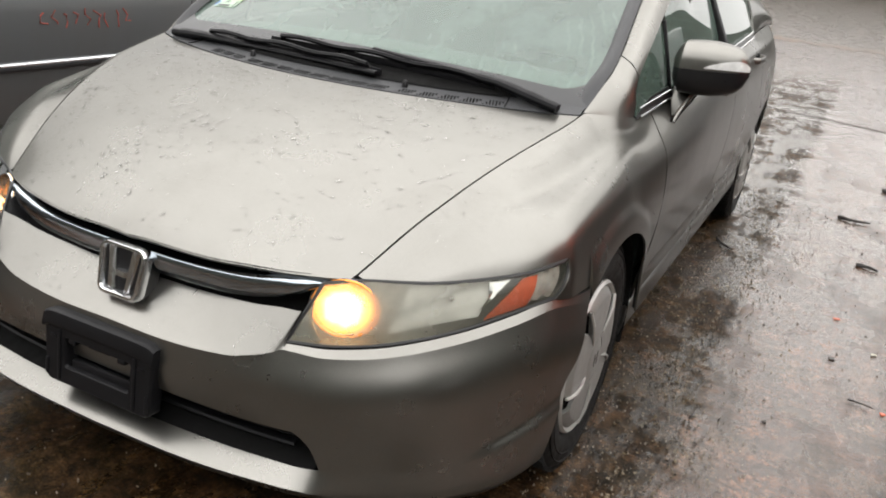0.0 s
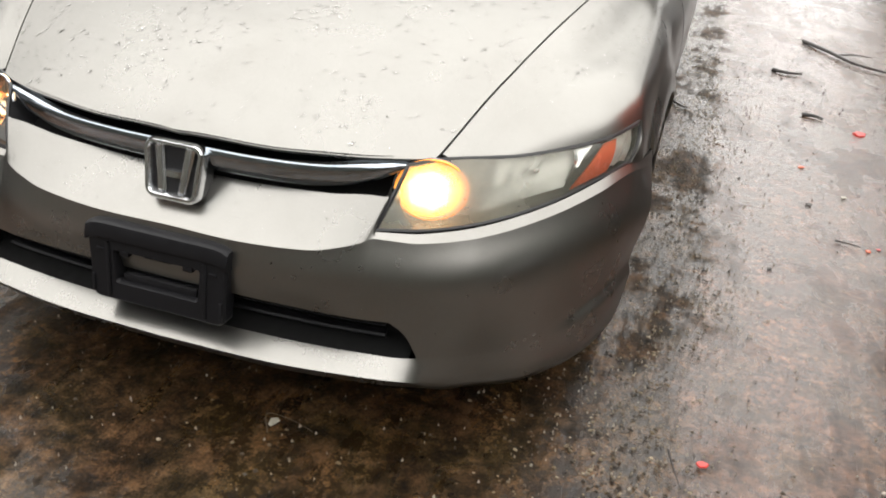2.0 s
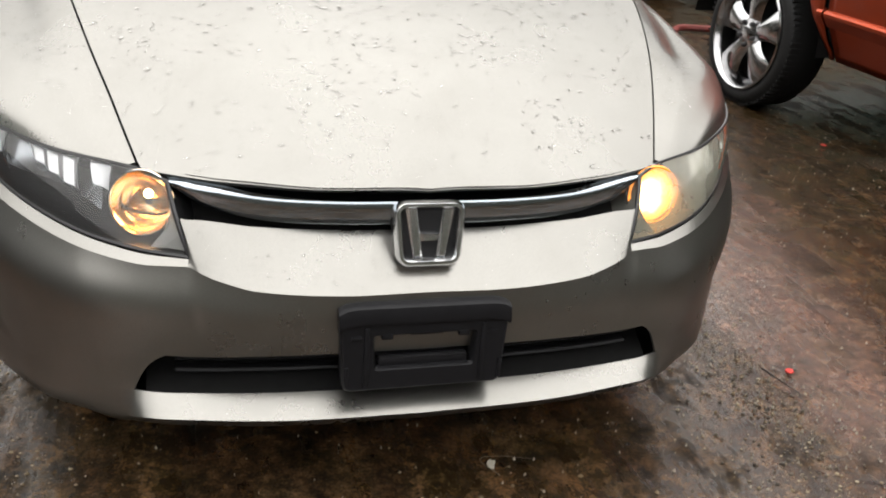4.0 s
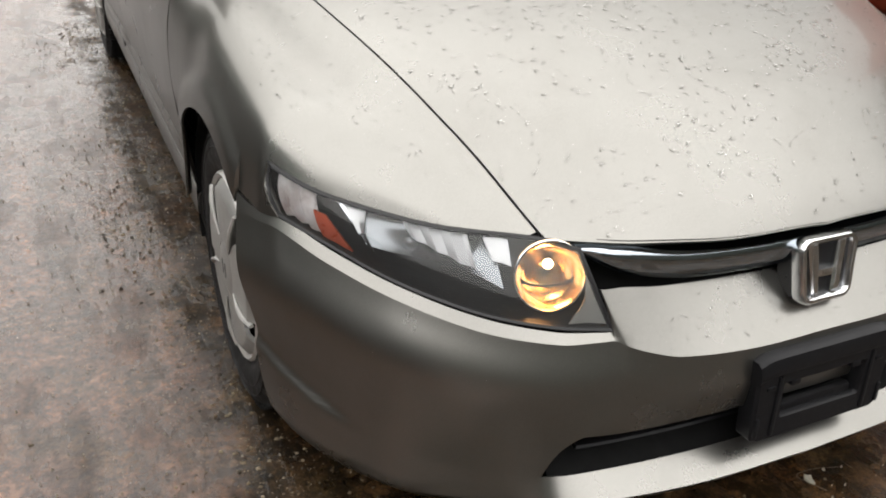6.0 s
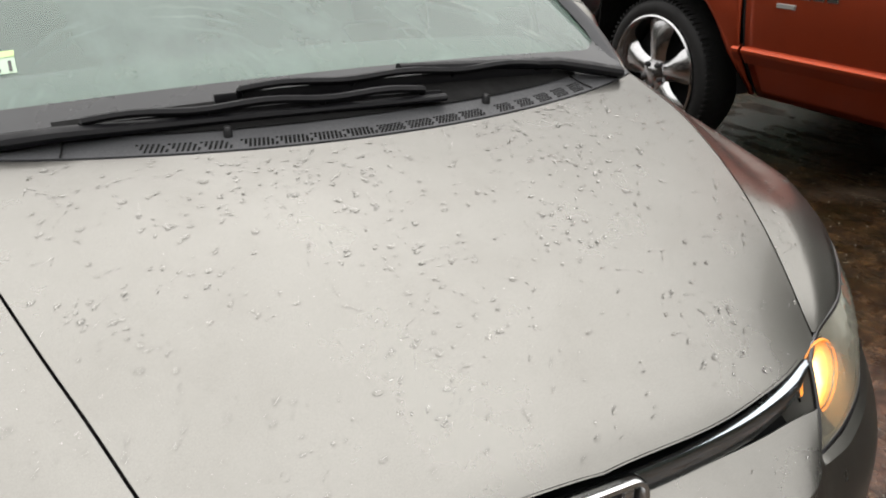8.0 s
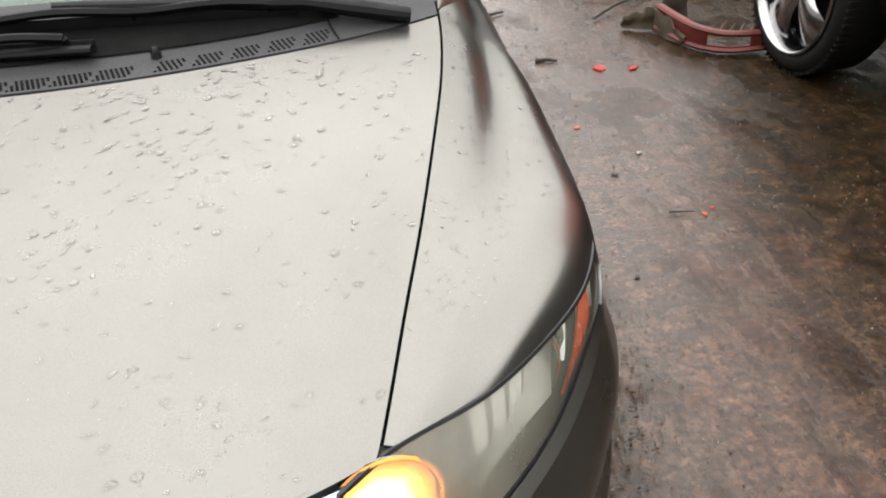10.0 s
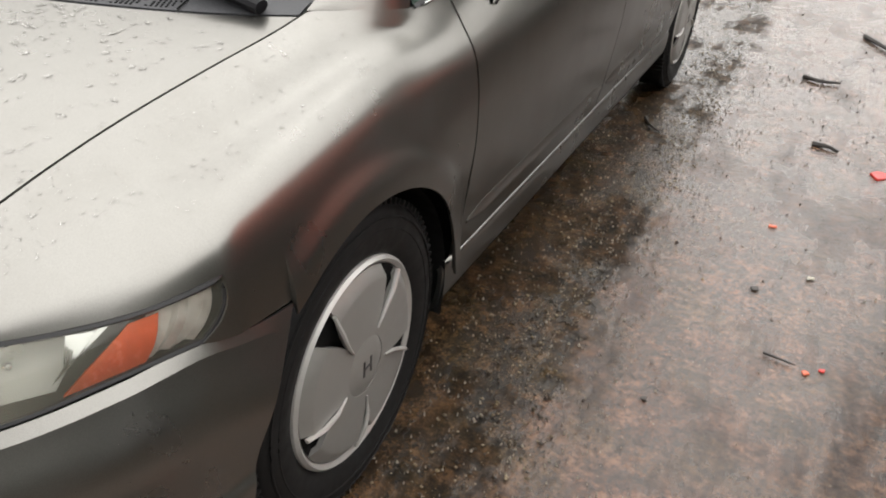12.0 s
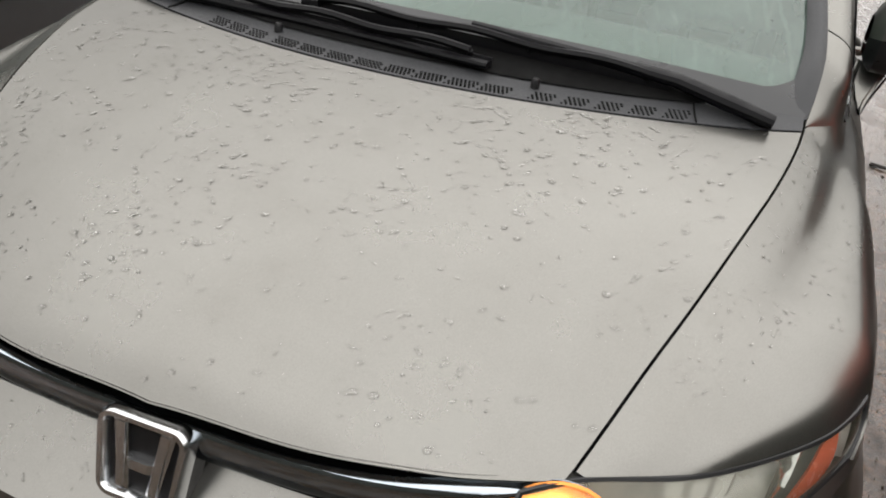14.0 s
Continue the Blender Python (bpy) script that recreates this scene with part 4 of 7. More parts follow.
        part("emblem_bar", bm, BRIGHT, emblem, smooth=False)
    for s in both:
        bar_piece(((0.012, -0.043), (0.029, -0.043), (0.045, 0.047), (0.024, 0.047)), s)
    bar_piece(((-0.018, -0.013), (0.018, -0.013), (0.020, 0.000), (-0.020, 0.000)), 1)
    bm = bmesh.new()
    ring = rounded_outline(0.063, 0.057, 0.020, 6, 0.057)
    for a, b in zip(ring, ring[1:] + ring[:1]):
        bm.faces.new([bm.verts.new(p) for p in ((a[0], 0.0, a[1]), (b[0], 0.0, b[1]), (b[0], 0.045, b[1]), (a[0], 0.045, a[1]))])
    part("emblem_housing", bm, BLACK, emblem)

    # headlamps
    for s in both:
        build_lamp(car, s)

    # number plate bracket
    plate = part("plate_bracket", plate_mesh(), PLATE, car, "black plastic front plate bracket, empty")
    plate.matrix_basis = Matrix.Translation((-0.008, -0.850, 0.378)) @ Euler((radians(-4), 0, 0)).to_matrix().to_4x4()


def rounded_outline(hw, hh, r, n=6, hw_low=None):
    pts = []
    low = hw if hw_low is None else hw_low
    for cx, cz, a in ((hw - r, hh - r, 0), (-(hw - r), hh - r, 90), (-(low - r), -(hh - r), 180), (low - r, -(hh - r), 270)):
        for k in range(n + 1):
            q = radians(a + 90 * k / n)
            pts.append((cx + r * math.cos(q), cz + r * math.sin(q)))
    return pts


def rounded_frame(hw, hh, r, width, depth):
    """A rounded frame facing -y."""
    bm = bmesh.new()
    rings = []
    for grow, y in ((0.0, depth / 2), (0.0, -depth * 0.2), (-width * 0.3, -depth / 2), (-width * 0.7, -depth / 2), (-width, -depth * 0.2), (-width, depth / 2)):
        rings.append([bm.verts.new((x, y, z)) for x, z in rounded_outline(hw + grow, hh + grow, max(0.004, r + grow), 6, hw * 0.9 + grow)])
    n = len(rings[0])
    for A, B in zip(rings, rings[1:]):
        for k in range(n):
            bm.faces.new((A[k], A[(k + 1) % n], B[(k + 1) % n], B[k]))
    return bm


def plate_mesh():
    """A bracket with a sloping top lip, a rounded window and moulded recesses, facing -y."""
    bm = bmesh.new()
    rings = []
    for hw, hh, r, low, y, dz in ((0.157, 0.084, 0.016, 0.150, 0.026, 0), (0.157, 0.084, 0.016, 0.150, -0.004, 0), (0.152, 0.079, 0.014, 0.146, -0.010, 0),
                                  (0.098, 0.036, 0.007, 0.094, -0.010, -0.006), (0.094, 0.032, 0.006, 0.090, -0.004, -0.006), (0.094, 0.032, 0.006, 0.090, 0.026, -0.006)):
        rings.append([bm.verts.new((x, y, z + dz)) for x, z in rounded_outline(hw, hh, r, 6, low)])
    n = len(rings[0])
    for A, B in zip(rings, rings[1:]):
        for k in range(n):
            bm.faces.new((A[k], A[(k + 1) % n], B[(k + 1) % n], B[k]))
    lip = [(-0.010, 0.050), (-0.016, 0.053), (-0.018, 0.060), (-0.012, 0.083), (-0.003, 0.088), (0.026, 0.088), (0.026, 0.05)]
    rows = [[bm.verts.new((x, y * (1 - 0.12 * abs(x / 0.157) ** 6), z - 0.010 * abs(x / 0.157) ** 12)) for y, z in lip] for x in steps(-0.158, 0.158, 24)]
    for A, B in zip(rows, rows[1:]):
        for k in range(7):
            bm.faces.new((A[k], A[k - 1], B[k - 1], B[k]))
    bm.faces.new(rows[0])
    bm.faces.new(rows[-1][::-1])
    for s in (1, -1):
        block(bm, s * 0.103, s * 0.113, -0.014, -0.006, -0.074, 0.046, 0.004)
        block(bm, s * 0.140, s * 0.148, -0.014, -0.006, -0.070, -0.030, 0.003)
        block(bm, s * 0.117, s * 0.136, -0.013, -0.006, 0.022, 0.030, 0.003)
        block(bm, s * 0.060, s * 0.082, -0.012, 0.004, 0.020, 0.032, 0.004)
    block(bm, -0.030, 0.034, -0.006, 0.010, 0.024, 0.034, 0.004)
    block(bm, -0.084, 0.084, 0.000, 0.018, -0.040, -0.022, 0.005)
    return bm


lamp_low = line3((0.412, -0.770, 0.531), (0.50, -0.739, 0.536), (0.60, -0.685, 0.552), (0.70, -0.592, 0.577), (0.772, -0.490, 0.602), (0.810, -0.425, 0.615), (0.826, -0.393, 0.618))
lamp_high = line3((0.445, -0.702, 0.642), *[(lambda q, y: (q[0] + 0.001, y - 0.002, q[1] - 0.004))(fender_section(y)[-1], y) for y in (-0.655, -0.60, -0.53, -0.46, -0.40, -0.347)])


def lamp_face(u, v):
    a, b = lamp_low(u), lamp_high(u)
    p = a + (b - a) * v
    k = swell((u - 0.7) / 0.3)
    p = p * (1 - k) + np.array(lamp_tail(v)) * k if u > 0.97 else p + k * (np.array(lamp_tail(v)) - np.array(lamp_tail(0)) * (1 - v) - np.array(lamp_tail(1)) * v)
    o = 0.012 * math.sin(math.pi * v) * (0.4 + 0.6 * math.sin(math.pi * u)) * swell((1 - u) / 0.15)
    return (p[0] + o * 0.5, p[1] - o * 0.7, p[2] + o * 0.3)


def build_lamp(car, s):
    hazy = s > 0
    bm = bmesh.new()
    sheet(bm, side(lamp_face, s), steps(0, 1, 36), steps(0, 1, 10), flip=s < 0)
    lamp = part("headlamp", bm, LENS_HAZY if hazy else LENS_CLEAR, car, "hazy yellowed headlamp, amber lamp lit" if hazy else "clear headlamp, amber lamp lit", recalc=False)
    lamp.visible_shadow = False
    # bezel rim
    bm = bmesh.new()
    rim = [lamp_face(u, 0.0) for u in steps(0, 1, 30)] + [lamp_face(1, v) for v in steps(0.2, 1, 4)] + [lamp_face(u, 1.0) for u in steps(1, 0, 30)[1:]] + [lamp_face(0, v) for v in steps(1, 0, 5)[1:]]
    tube(bm, [(s * p[0], p[1] + 0.003, p[2]) for p in rim], 0.0045, 6)
    part("lens_rim", bm, BEZEL, lamp)
    # inner bowl: dark bezel behind the lens
    bm = bmesh.new()

    def inner(u, v):
        p = np.array(lamp_face(u, v))
        e = min(1.0, 40 * u, 16 * (1 - u), 9 * min(v, 1 - v))
        return tuple(p + np.array((-0.050, 0.100, 0.004)) * e * (1 - 0.4 * u) + np.array((0, 0.003, 0)))
    sheet(bm, side(inner, s), steps(0, 1, 36), steps(0, 1, 12), flip=s < 0)
    part("bezel", bm, SMOKED if hazy else BEZEL, lamp, recalc=False)

    def bowl(name, centre, aim, radius, depth, mat, n=28):
        bm = bmesh.new()
        spin(bm, [(-depth * (1 - (r / radius) ** 2), r) for r in steps(0.0004, radius, 9)] + [(0.004, radius + 0.002), (0.001, radius + 0.005)], n, "z")
        o = part(name, bm, mat, lamp, recalc=False)
        turn = Vector((s * aim[0], aim[1], aim[2])).to_track_quat("Z", "Y").to_matrix().to_4x4()
        o.matrix_basis = Matrix.Translation((s * centre[0], centre[1], centre[2])) @ turn
        return o
    # lit amber lamp
    c = np.array((0.487, -0.690, 0.600))
    aim = (0.30, -0.88, 0.28)
    face = Vector((s * aim[0], aim[1], aim[2])).to_track_quat("Z", "Y").to_matrix().to_4x4()
    seat = Matrix.Translation((s * c[0], c[1], c[2])) @ face
    if hazy:
        o = bowl("amber_bowl", c + np.array((0.004, 0.004, -0.003)), aim, 0.053, 0.012, AMBER_FULL)
        o.matrix_basis = o.matrix_basis @ Matrix.Diagonal((1.24, 1.02, 1, 1))
        bm = bmesh.new()
        tube(bm, [(0.0555 * math.cos(q), 0.0555 * math.sin(q), -0.004) for q in steps(0, 2 * math.pi, 36)], 0.0022, 6)
        part("lamp_ring", bm, BOWL, lamp).matrix_basis = seat @ Matrix.Diagonal((1.24, 1.02, 1, 1))
    else:
        # stepped amber mirror round a bare lit bulb
        bm = bmesh.new()
        spin(bm, [(-0.052, 0.006), (-0.050, 0.016), (-0.043, 0.026), (-0.034, 0.033), (-0.029, 0.0335), (-0.024, 0.039), (-0.018, 0.0435), (-0.012, 0.044), (-0.005, 0.050), (0.002, 0.0535), (0.006, 0.055), (0.003, 0.058)], 40, "z")
        part("amber_bowl", bm, AMBER_MIRROR, lamp, "amber mirror bowl lit by its bulb", recalc=False, angle=24).matrix_basis = seat
        bm = bmesh.new()
        tube(bm, [(0.0555 * math.cos(q), 0.0555 * math.sin(q), 0.006) for q in steps(0, 2 * math.pi, 40)], 0.0022, 6, cap=False)
        part("lamp_ring", bm, CHROME, lamp).matrix_basis = seat
        bm = bmesh.new()
        tube(bm, [(0, 0, -0.05), (0, 0, -0.030)], [0.010, 0.008], 12)
        part("bulb_socket", bm, BOWL, lamp).matrix_basis = seat
        bm = bmesh.new()
        bmesh.ops.create_uvsphere(bm, u_segments=20, v_segments=12, radius=0.0080)
        part("bulb", bm, BULB_ON, lamp, "lit amber bulb").matrix_basis = seat @ Matrix.Translation((0.002, 0.014, -0.020))
        bm = bmesh.new()
        tube(bm, [(0.043 * math.cos(q), -0.006 + 0.016 * math.sin(q), -0.014 + 0.010 * math.sin(q)) for q in steps(math.pi, 2 * math.pi, 16)], (0.0032, 0.0016), 6)
        part("bowl_step", bm, BOWL, lamp).matrix_basis = seat
    # low-beam reflector: a wide mirror bowl with faceted panes
    bm = bmesh.new()

    def mirror(u, v):
        p = np.array(lamp_face(0.33 + 0.33 * u + 0.02 * v, 0.11 + 0.82 * v) if hazy else lamp_face(0.27 + 0.40 * u, 0.30 + 0.20 * math.sin(math.pi * u) * (1 - u) + (0.62 - 0.20 * math.sin(math.pi * u) * (1 - u)) * v))
        d = 0.012 + 0.050 * math.sin(math.pi * min(1, 0.15 + 0.7 * u)) * math.sin(math.pi * min(1, 0.15 + 0.7 * v)) 
        return tuple(p + np.array((-0.45, 0.80, 0.0)) * d)
    sheet(bm, side(mirror, s), steps(0, 1, 24), steps(0, 1, 12), flip=s < 0)
    part("main_reflector", bm, REFLECTOR if hazy else BOWL, lamp, recalc=False, angle=15)
    # bright facets: a ribbed strip above the bowl, a triangle beside it and a wedge at the inner corner
    def facet(name, corners, depth, mat, nu=6):
        bm = bmesh.new()
        (u0, v0), (u1, v1), (u2, v2), (u3, v3) = corners

        def f(a, b):
            u = (u0 + (u1 - u0) * a) * (1 - b) + (u3 + (u2 - u3) * a) * b
            v = (v0 + (v1 - v0) * a) * (1 - b) + (v3 + (v2 - v3) * a) * b
            return tuple(np.array(lamp_face(u, v)) + np.array((-0.45, 0.8, 0)) * (depth + 0.004 * math.sin(a * nu * 3.1)))
        sheet(bm, side(f, s), steps(0, 1, nu * 2), steps(0, 1, 4), flip=s < 0)
        part(name, bm, mat, lamp, solid=0.002, recalc=False)
    facet("ribbed_facet", ((0.33, 0.52), (0.50, 0.74), (0.52, 0.95), (0.33, 0.93)), 0.012, REFLECTOR)
    facet("bright_facet", ((0.655, 0.55), (0.675, 0.50), (0.70, 0.93), (0.63, 0.93)), 0.010, CHROME if hazy else REFLECTOR, 1)
    facet("inner_wedge", ((0.012, 0.07), (0.115, 0.05), (0.045, 0.34), (0.014, 0.66)), 0.004, BOWL if hazy else ALLOY, 1)
    if not hazy:
        facet("side_facet", ((0.225, 0.62), (0.275, 0.66), (0.285, 0.92), (0.215, 0.92)), 0.010, REFLECTOR, 1)
    bm = bmesh.new()
    q = np.array(lamp_face(0.52, 0.52)) + np.array((-0.022, 0.040, 0))
    bmesh.ops.create_uvsphere(bm, u_segments=14, v_segments=8, radius=0.007 if hazy else 0.012)
    part("bulb_shield", bm, CHROME if hazy else BOWL, lamp).location = (s * q[0], q[1], q[2])
    # side reflector and chrome fin at the outer end
    bm = bmesh.new()
    sheet(bm, side(lambda u, v: tuple(np.array(lamp_face(0.69 + 0.085 * v + (0.175 - 0.11 * v) * u, 0.05 + 0.82 * v) if hazy else lamp_face(0.73 + 0.05 * v + (0.10 - 0.06 * v) * u, 0.10 + 0.50 * v)) + np.array((-0.004, 0.004, 0))), s), steps(0, 1, 6), steps(0, 1, 6), flip=s < 0)
    part("orange_reflector", bm, AMBER if hazy else AMBER_CLEAR, lamp, solid=0.003, recalc=False)
    bm = bmesh.new()
    sheet(bm, side(lambda u, v: tuple(np.array(lamp_face(0.82 + 0.15 * u, 0.08 + 0.84 * v)) + np.array((-0.020, 0.018, 0)) * (0.25 + 0.5 * v + 0.35 * math.sin(3 * math.pi * u) ** 2)), s), steps(0, 1, 8), steps(0, 1, 8), flip=s < 0)
    part("corner_reflector", bm, TAILREF, lamp, solid=0.002, recalc=False)
    bm = bmesh.new()
    sheet(bm, side(lambda u, v: tuple(np.array(lamp_face(0.655 + 0.05 * u * v + 0.03 * v, 0.25 + 0.65 * v)) + np.array((-0.010, 0.010, 0))), s), [0, 0.5, 1], steps(0, 1, 6), flip=s < 0)
    part("divider_fin", bm, CHROME, lamp, solid=0.003, recalc=False)


# ---- wheels ----
def build_wheel(car, s, y, steer=0.0):
    face = 0.838
    bm = bmesh.new()
    prof = [(-0.19, 0.20), (-0.195, 0.26), (-0.18, 0.300), (-0.15, 0.3130), (-0.05, 0.3145), (-0.018, 0.309), (-0.004, 0.296), (0.002, 0.275), (0.002, 0.245), (-0.004, 0.222), (-0.014, 0.208), (-0.03, 0.200)]
    spin(bm, [(a * s, r) for a, r in prof], 72)
    wheel = part("wheel", bm, RUBBER, car, "dirty black tyre with a silver hubcap")
    wheel.matrix_basis = pose(s * face, y, WHEEL_Z + 0.009, 0, 0, steer)
    bm = bmesh.new()
    for k in range(96):
        q = 2 * math.pi * k / 96
        m = Matrix.Rotation(q, 4, "X")
        vs = block(bm, s * -0.065, s * -0.010, -0.0035, 0.0035, 0.304, 0.3165)
        bmesh.ops.transform(bm, matrix=m, verts=vs)
    part("tread", bm, RUBBER, wheel, smooth=False)
    # raised rings on the sidewall
    bm = bmesh.new()
    for r in (0.262, 0.284):
        tube(bm, [(s * 0.0015, r * math.cos(q), r * math.sin(q)) for q in steps(0, 2 * math.pi, 60)], 0.0022, 5, cap=False)
    part("sidewall_ring", bm, RUBBER, wheel)
    bm = bmesh.new()
    spin(bm, [(s * -0.022, 0.212), (s * -0.006, 0.210), (s * 0.000, 0.204), (s * -0.006, 0.196), (s * -0.05, 0.188), (s * -0.06, 0.10), (s * -0.06, 0.01)], 64)
    part("rim", bm, RIDGE, wheel)
    # hubcap: five broad blades with a boss in the middle
    bm = bmesh.new()
    spin(bm, [(s * 0.000, 0.066), (s * 0.008, 0.064), (s * 0.013, 0.052), (s * 0.015, 0.03), (s * 0.0155, 0.002)], 40)
    part("hub_boss", bm, ALLOY, wheel)
    bm = bmesh.new()
    for u in (-1, 1):
        block(bm, s * 0.0135, s * 0.0165, u * 0.012 - 0.003, u * 0.012 + 0.003, -0.018, 0.018, 0.001, 1)
    block(bm, s * 0.0135, s * 0.0165, -0.012, 0.012, -0.003, 0.003, 0.001, 1)
    part("hub_mark", bm, BEZEL, wheel)
    # five flat blades that meet near the boss, with a notch between each two at the rim and a bevelled outer edge
    rings = [(0.060, 0.0115), (0.080, 0.0115), (0.100, 0.0110), (0.112, 0.0105), (0.130, 0.0100), (0.150, 0.0095), (0.168, 0.0090), (0.174, 0.0080), (0.186, -0.0010), (0.194, -0.006)]
    for b in range(5):
        bm = bmesh.new()
        a0 = 2 * math.pi * b / 5 + 0.35
        grid = []
        for q in steps(-1, 1, 14):
            row = []
            for r, lift in rings:
                half = math.pi / 5 - 0.002 - 0.165 * max(0.0, (r - 0.095) / 0.095)
                row.append(bm.verts.new((s * lift, r * math.cos(a0 + q * half), r * math.sin(a0 + q * half))))
            grid.append(row)
        for A, B in zip(grid, grid[1:]):
            for j in range(len(rings) - 1):
                bm.faces.new((A[j], A[j + 1], B[j + 1], B[j]))
        part("hubcap_blade", bm, ALLOY, wheel, solid=0.010)
        bm = bmesh.new()
        a = a0 + math.pi / 5
        rib = [(0.074, 0.004, 0.013), (0.110, 0.000, 0.0155), (0.150, -0.075, 0.014), (0.190, -0.145, 0.004)]
        tube(bm, [(s * h, r * math.cos(a + e), r * math.sin(a + e)) for r, e, h in rib], [(0.002, 0.002), (0.0042, 0.004), (0.0055, 0.005), (0.006, 0.004)], 6)
        part("hubcap_rib", bm, RIDGE, wheel)
    # near-black disc stands in for the shade behind the notches
    bm = bmesh.new()
    spin(bm, [(s * -0.008, 0.193), (s * -0.010, 0.05)], 40)
    part("brake_shadow", bm, DARK, wheel)
    return wheel


# ---- cowl, wipers, mirrors, cabin ----
def cowl_point(x, v):
    y0 = hood_rear(x) + GAP
    z0 = hood_height(x, hood_rear(x)) + 0.002
    u = max(-1, min(1, x / 0.686))
    w = windshield(u, 0.03)
    return (x, y0 + (w[1] - 0.004 - y0) * v, z0 + (w[2] + 0.0005 - z0) * v - 0.012 * math.sin(math.pi * v) * (1 - u * u))


def build_cowl(car):
    bm = bmesh.new()
    sheet(bm, cowl_point, steps(-0.684, 0.684, 90), steps(0, 1, 24))
    cowl = part("cowl_panel", bm, COWL, car, "weathered grey plastic cowl panel with vents", solid=0.004, recalc=False)
    # groups of vent holes along the front edge: raised near-black hexagons imitate their shade
    groups = [(-0.386, 0.040), (-0.339, 0.040), (-0.291, 0.040)] + [(-0.229 + 0.0563 * k, 0.049) for k in range(8)] + [(0.248 + 0.0535 * k, 0.038) for k in range(5)]
    for x0, wide in groups:
        bm = bmesh.new()
        lean = -1 if x0 < -0.03 else 1
        cols = int(wide / 0.0068)
        for r in range(5):
            for c in range(cols):
                x = x0 + (c + 0.3 + 0.5 * (r % 2)) * wide / cols + (r - 2) * 0.0013 * lean
                y0, y1 = cowl_point(x, 0)[1], cowl_point(x, 1)[1]
                p = Vector(cowl_point(x, (0.011 + 0.0078 * r) / (y1 - y0)))
                vs = [bm.verts.new((p.x + 0.0024 * math.cos(q), p.y + 0.0025 * math.sin(q), p.z + 0.0012)) for q in (radians(60 * k + 30) for k in range(6))]
                lo = [bm.verts.new((v.co.x, v.co.y, v.co.z - 0.004)) for v in vs]
                bm.faces.new(vs)
                for k in range(6):
                    bm.faces.new((vs[k], vs[k - 1], lo[k - 1], lo[k]))
        part("vent", bm, SEAM, cowl, smooth=False)
    # near-black sheet laid on the cowl: painted shade of the trough where the wipers lie
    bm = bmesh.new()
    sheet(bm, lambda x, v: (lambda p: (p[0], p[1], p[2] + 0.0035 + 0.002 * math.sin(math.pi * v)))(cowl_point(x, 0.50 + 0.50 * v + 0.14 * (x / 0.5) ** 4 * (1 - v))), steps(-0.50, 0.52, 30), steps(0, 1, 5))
    part("dark_trough_sheet", bm, DARK, cowl, recalc=False)
    for x in (-0.245, 0.245):
        bm = bmesh.new()
        p = cowl_point(x, 0.40)
        spin(bm, [(-0.012, 0.0085), (0.010, 0.0080), (0.016, 0.0055), (0.0165, 0.0005)], 16, "z", p)
        part("washer_nozzle", bm, BLACK, cowl)
    for x in (-0.50, 0.515):
        bm = bmesh.new()
        tube(bm, [(lambda p: (p[0], p[1], p[2] + 0.0025))(cowl_point(x - 0.02 * v * (1 if x > 0 else -1), v)) for v in steps(0.0, 0.75, 6)], 0.0016, 5)
        part("cowl_joint", bm, SEAM, cowl)
    # wipers: arm, blade and its bridge
    def on_glass(x, v, lift):
        v0 = max(0.0, v)
        p = windshield(max(-1, min(1, x / (pillar_edge(v0)[0]))), v0)
        p = (p[0], p[1] + min(0.0, v) * 1.0, p[2] + min(0.0, v) * 0.35)
        return Vector((p[0], p[1] - 0.45 * lift, p[2] + 0.9 * lift))

    def wiper(root, knee, tip, blade_a, blade_b):
        w = part("wiper", bmesh_arm([on_glass(*root), on_glass(*knee), on_glass(*tip)]), WIPER, car, "black wiper resting at the foot of the windshield")
        bm = bmesh.new()
        a, b = blade_a, blade_b
        pts = [on_glass(a[0] + (b[0] - a[0]) * q, a[1] + (b[1] - a[1]) * q, 0.014) for q in steps(0, 1, 16)]
        tube(bm, pts, [(0.006, 0.012)] * 17, 6)
        part("blade", bm, WIPER, w)
        bm = bmesh.new()
        pts = [on_glass(a[0] + (b[0] - a[0]) * q, a[1] + (b[1] - a[1]) * q, 0.030 + 0.008 * math.sin(math.pi * q * 3) ** 2) for q in steps(0.06, 0.94, 24)]
        tube(bm, pts, [(0.009, 0.007)] * 25, 6)
        for q in (0.06, 0.35, 0.65, 0.94):
            x, v = a[0] + (b[0] - a[0]) * q, a[1] + (b[1] - a[1]) * q
            tube(bm, [on_glass(x, v, 0.012), on_glass(x, v, 0.032)], 0.006, 6)
        part("bridge", bm, WIPER, w)
    def bmesh_arm(pts):
        bm = bmesh.new()
        tube(bm, [pts[0], pts[0].lerp(pts[1], 0.5), pts[1], pts[1].lerp(pts[2], 0.5), pts[2]], [(0.016, 0.012), (0.021, 0.014), (0.020, 0.012), (0.014, 0.009), (0.011, 0.007)], 10)
        return bm
    wiper((0.640, -0.028, 0.020), (0.47, 0.012, 0.028), (0.10, 0.030, 0.034), (0.46, 0.008, 0), (-0.245, 0.020, 0))
    wiper((-0.630, -0.015, 0.016), (-0.50, -0.022, 0.022), (0.16, -0.056, 0.022), (-0.50, -0.008, 0), (0.16, -0.040, 0))


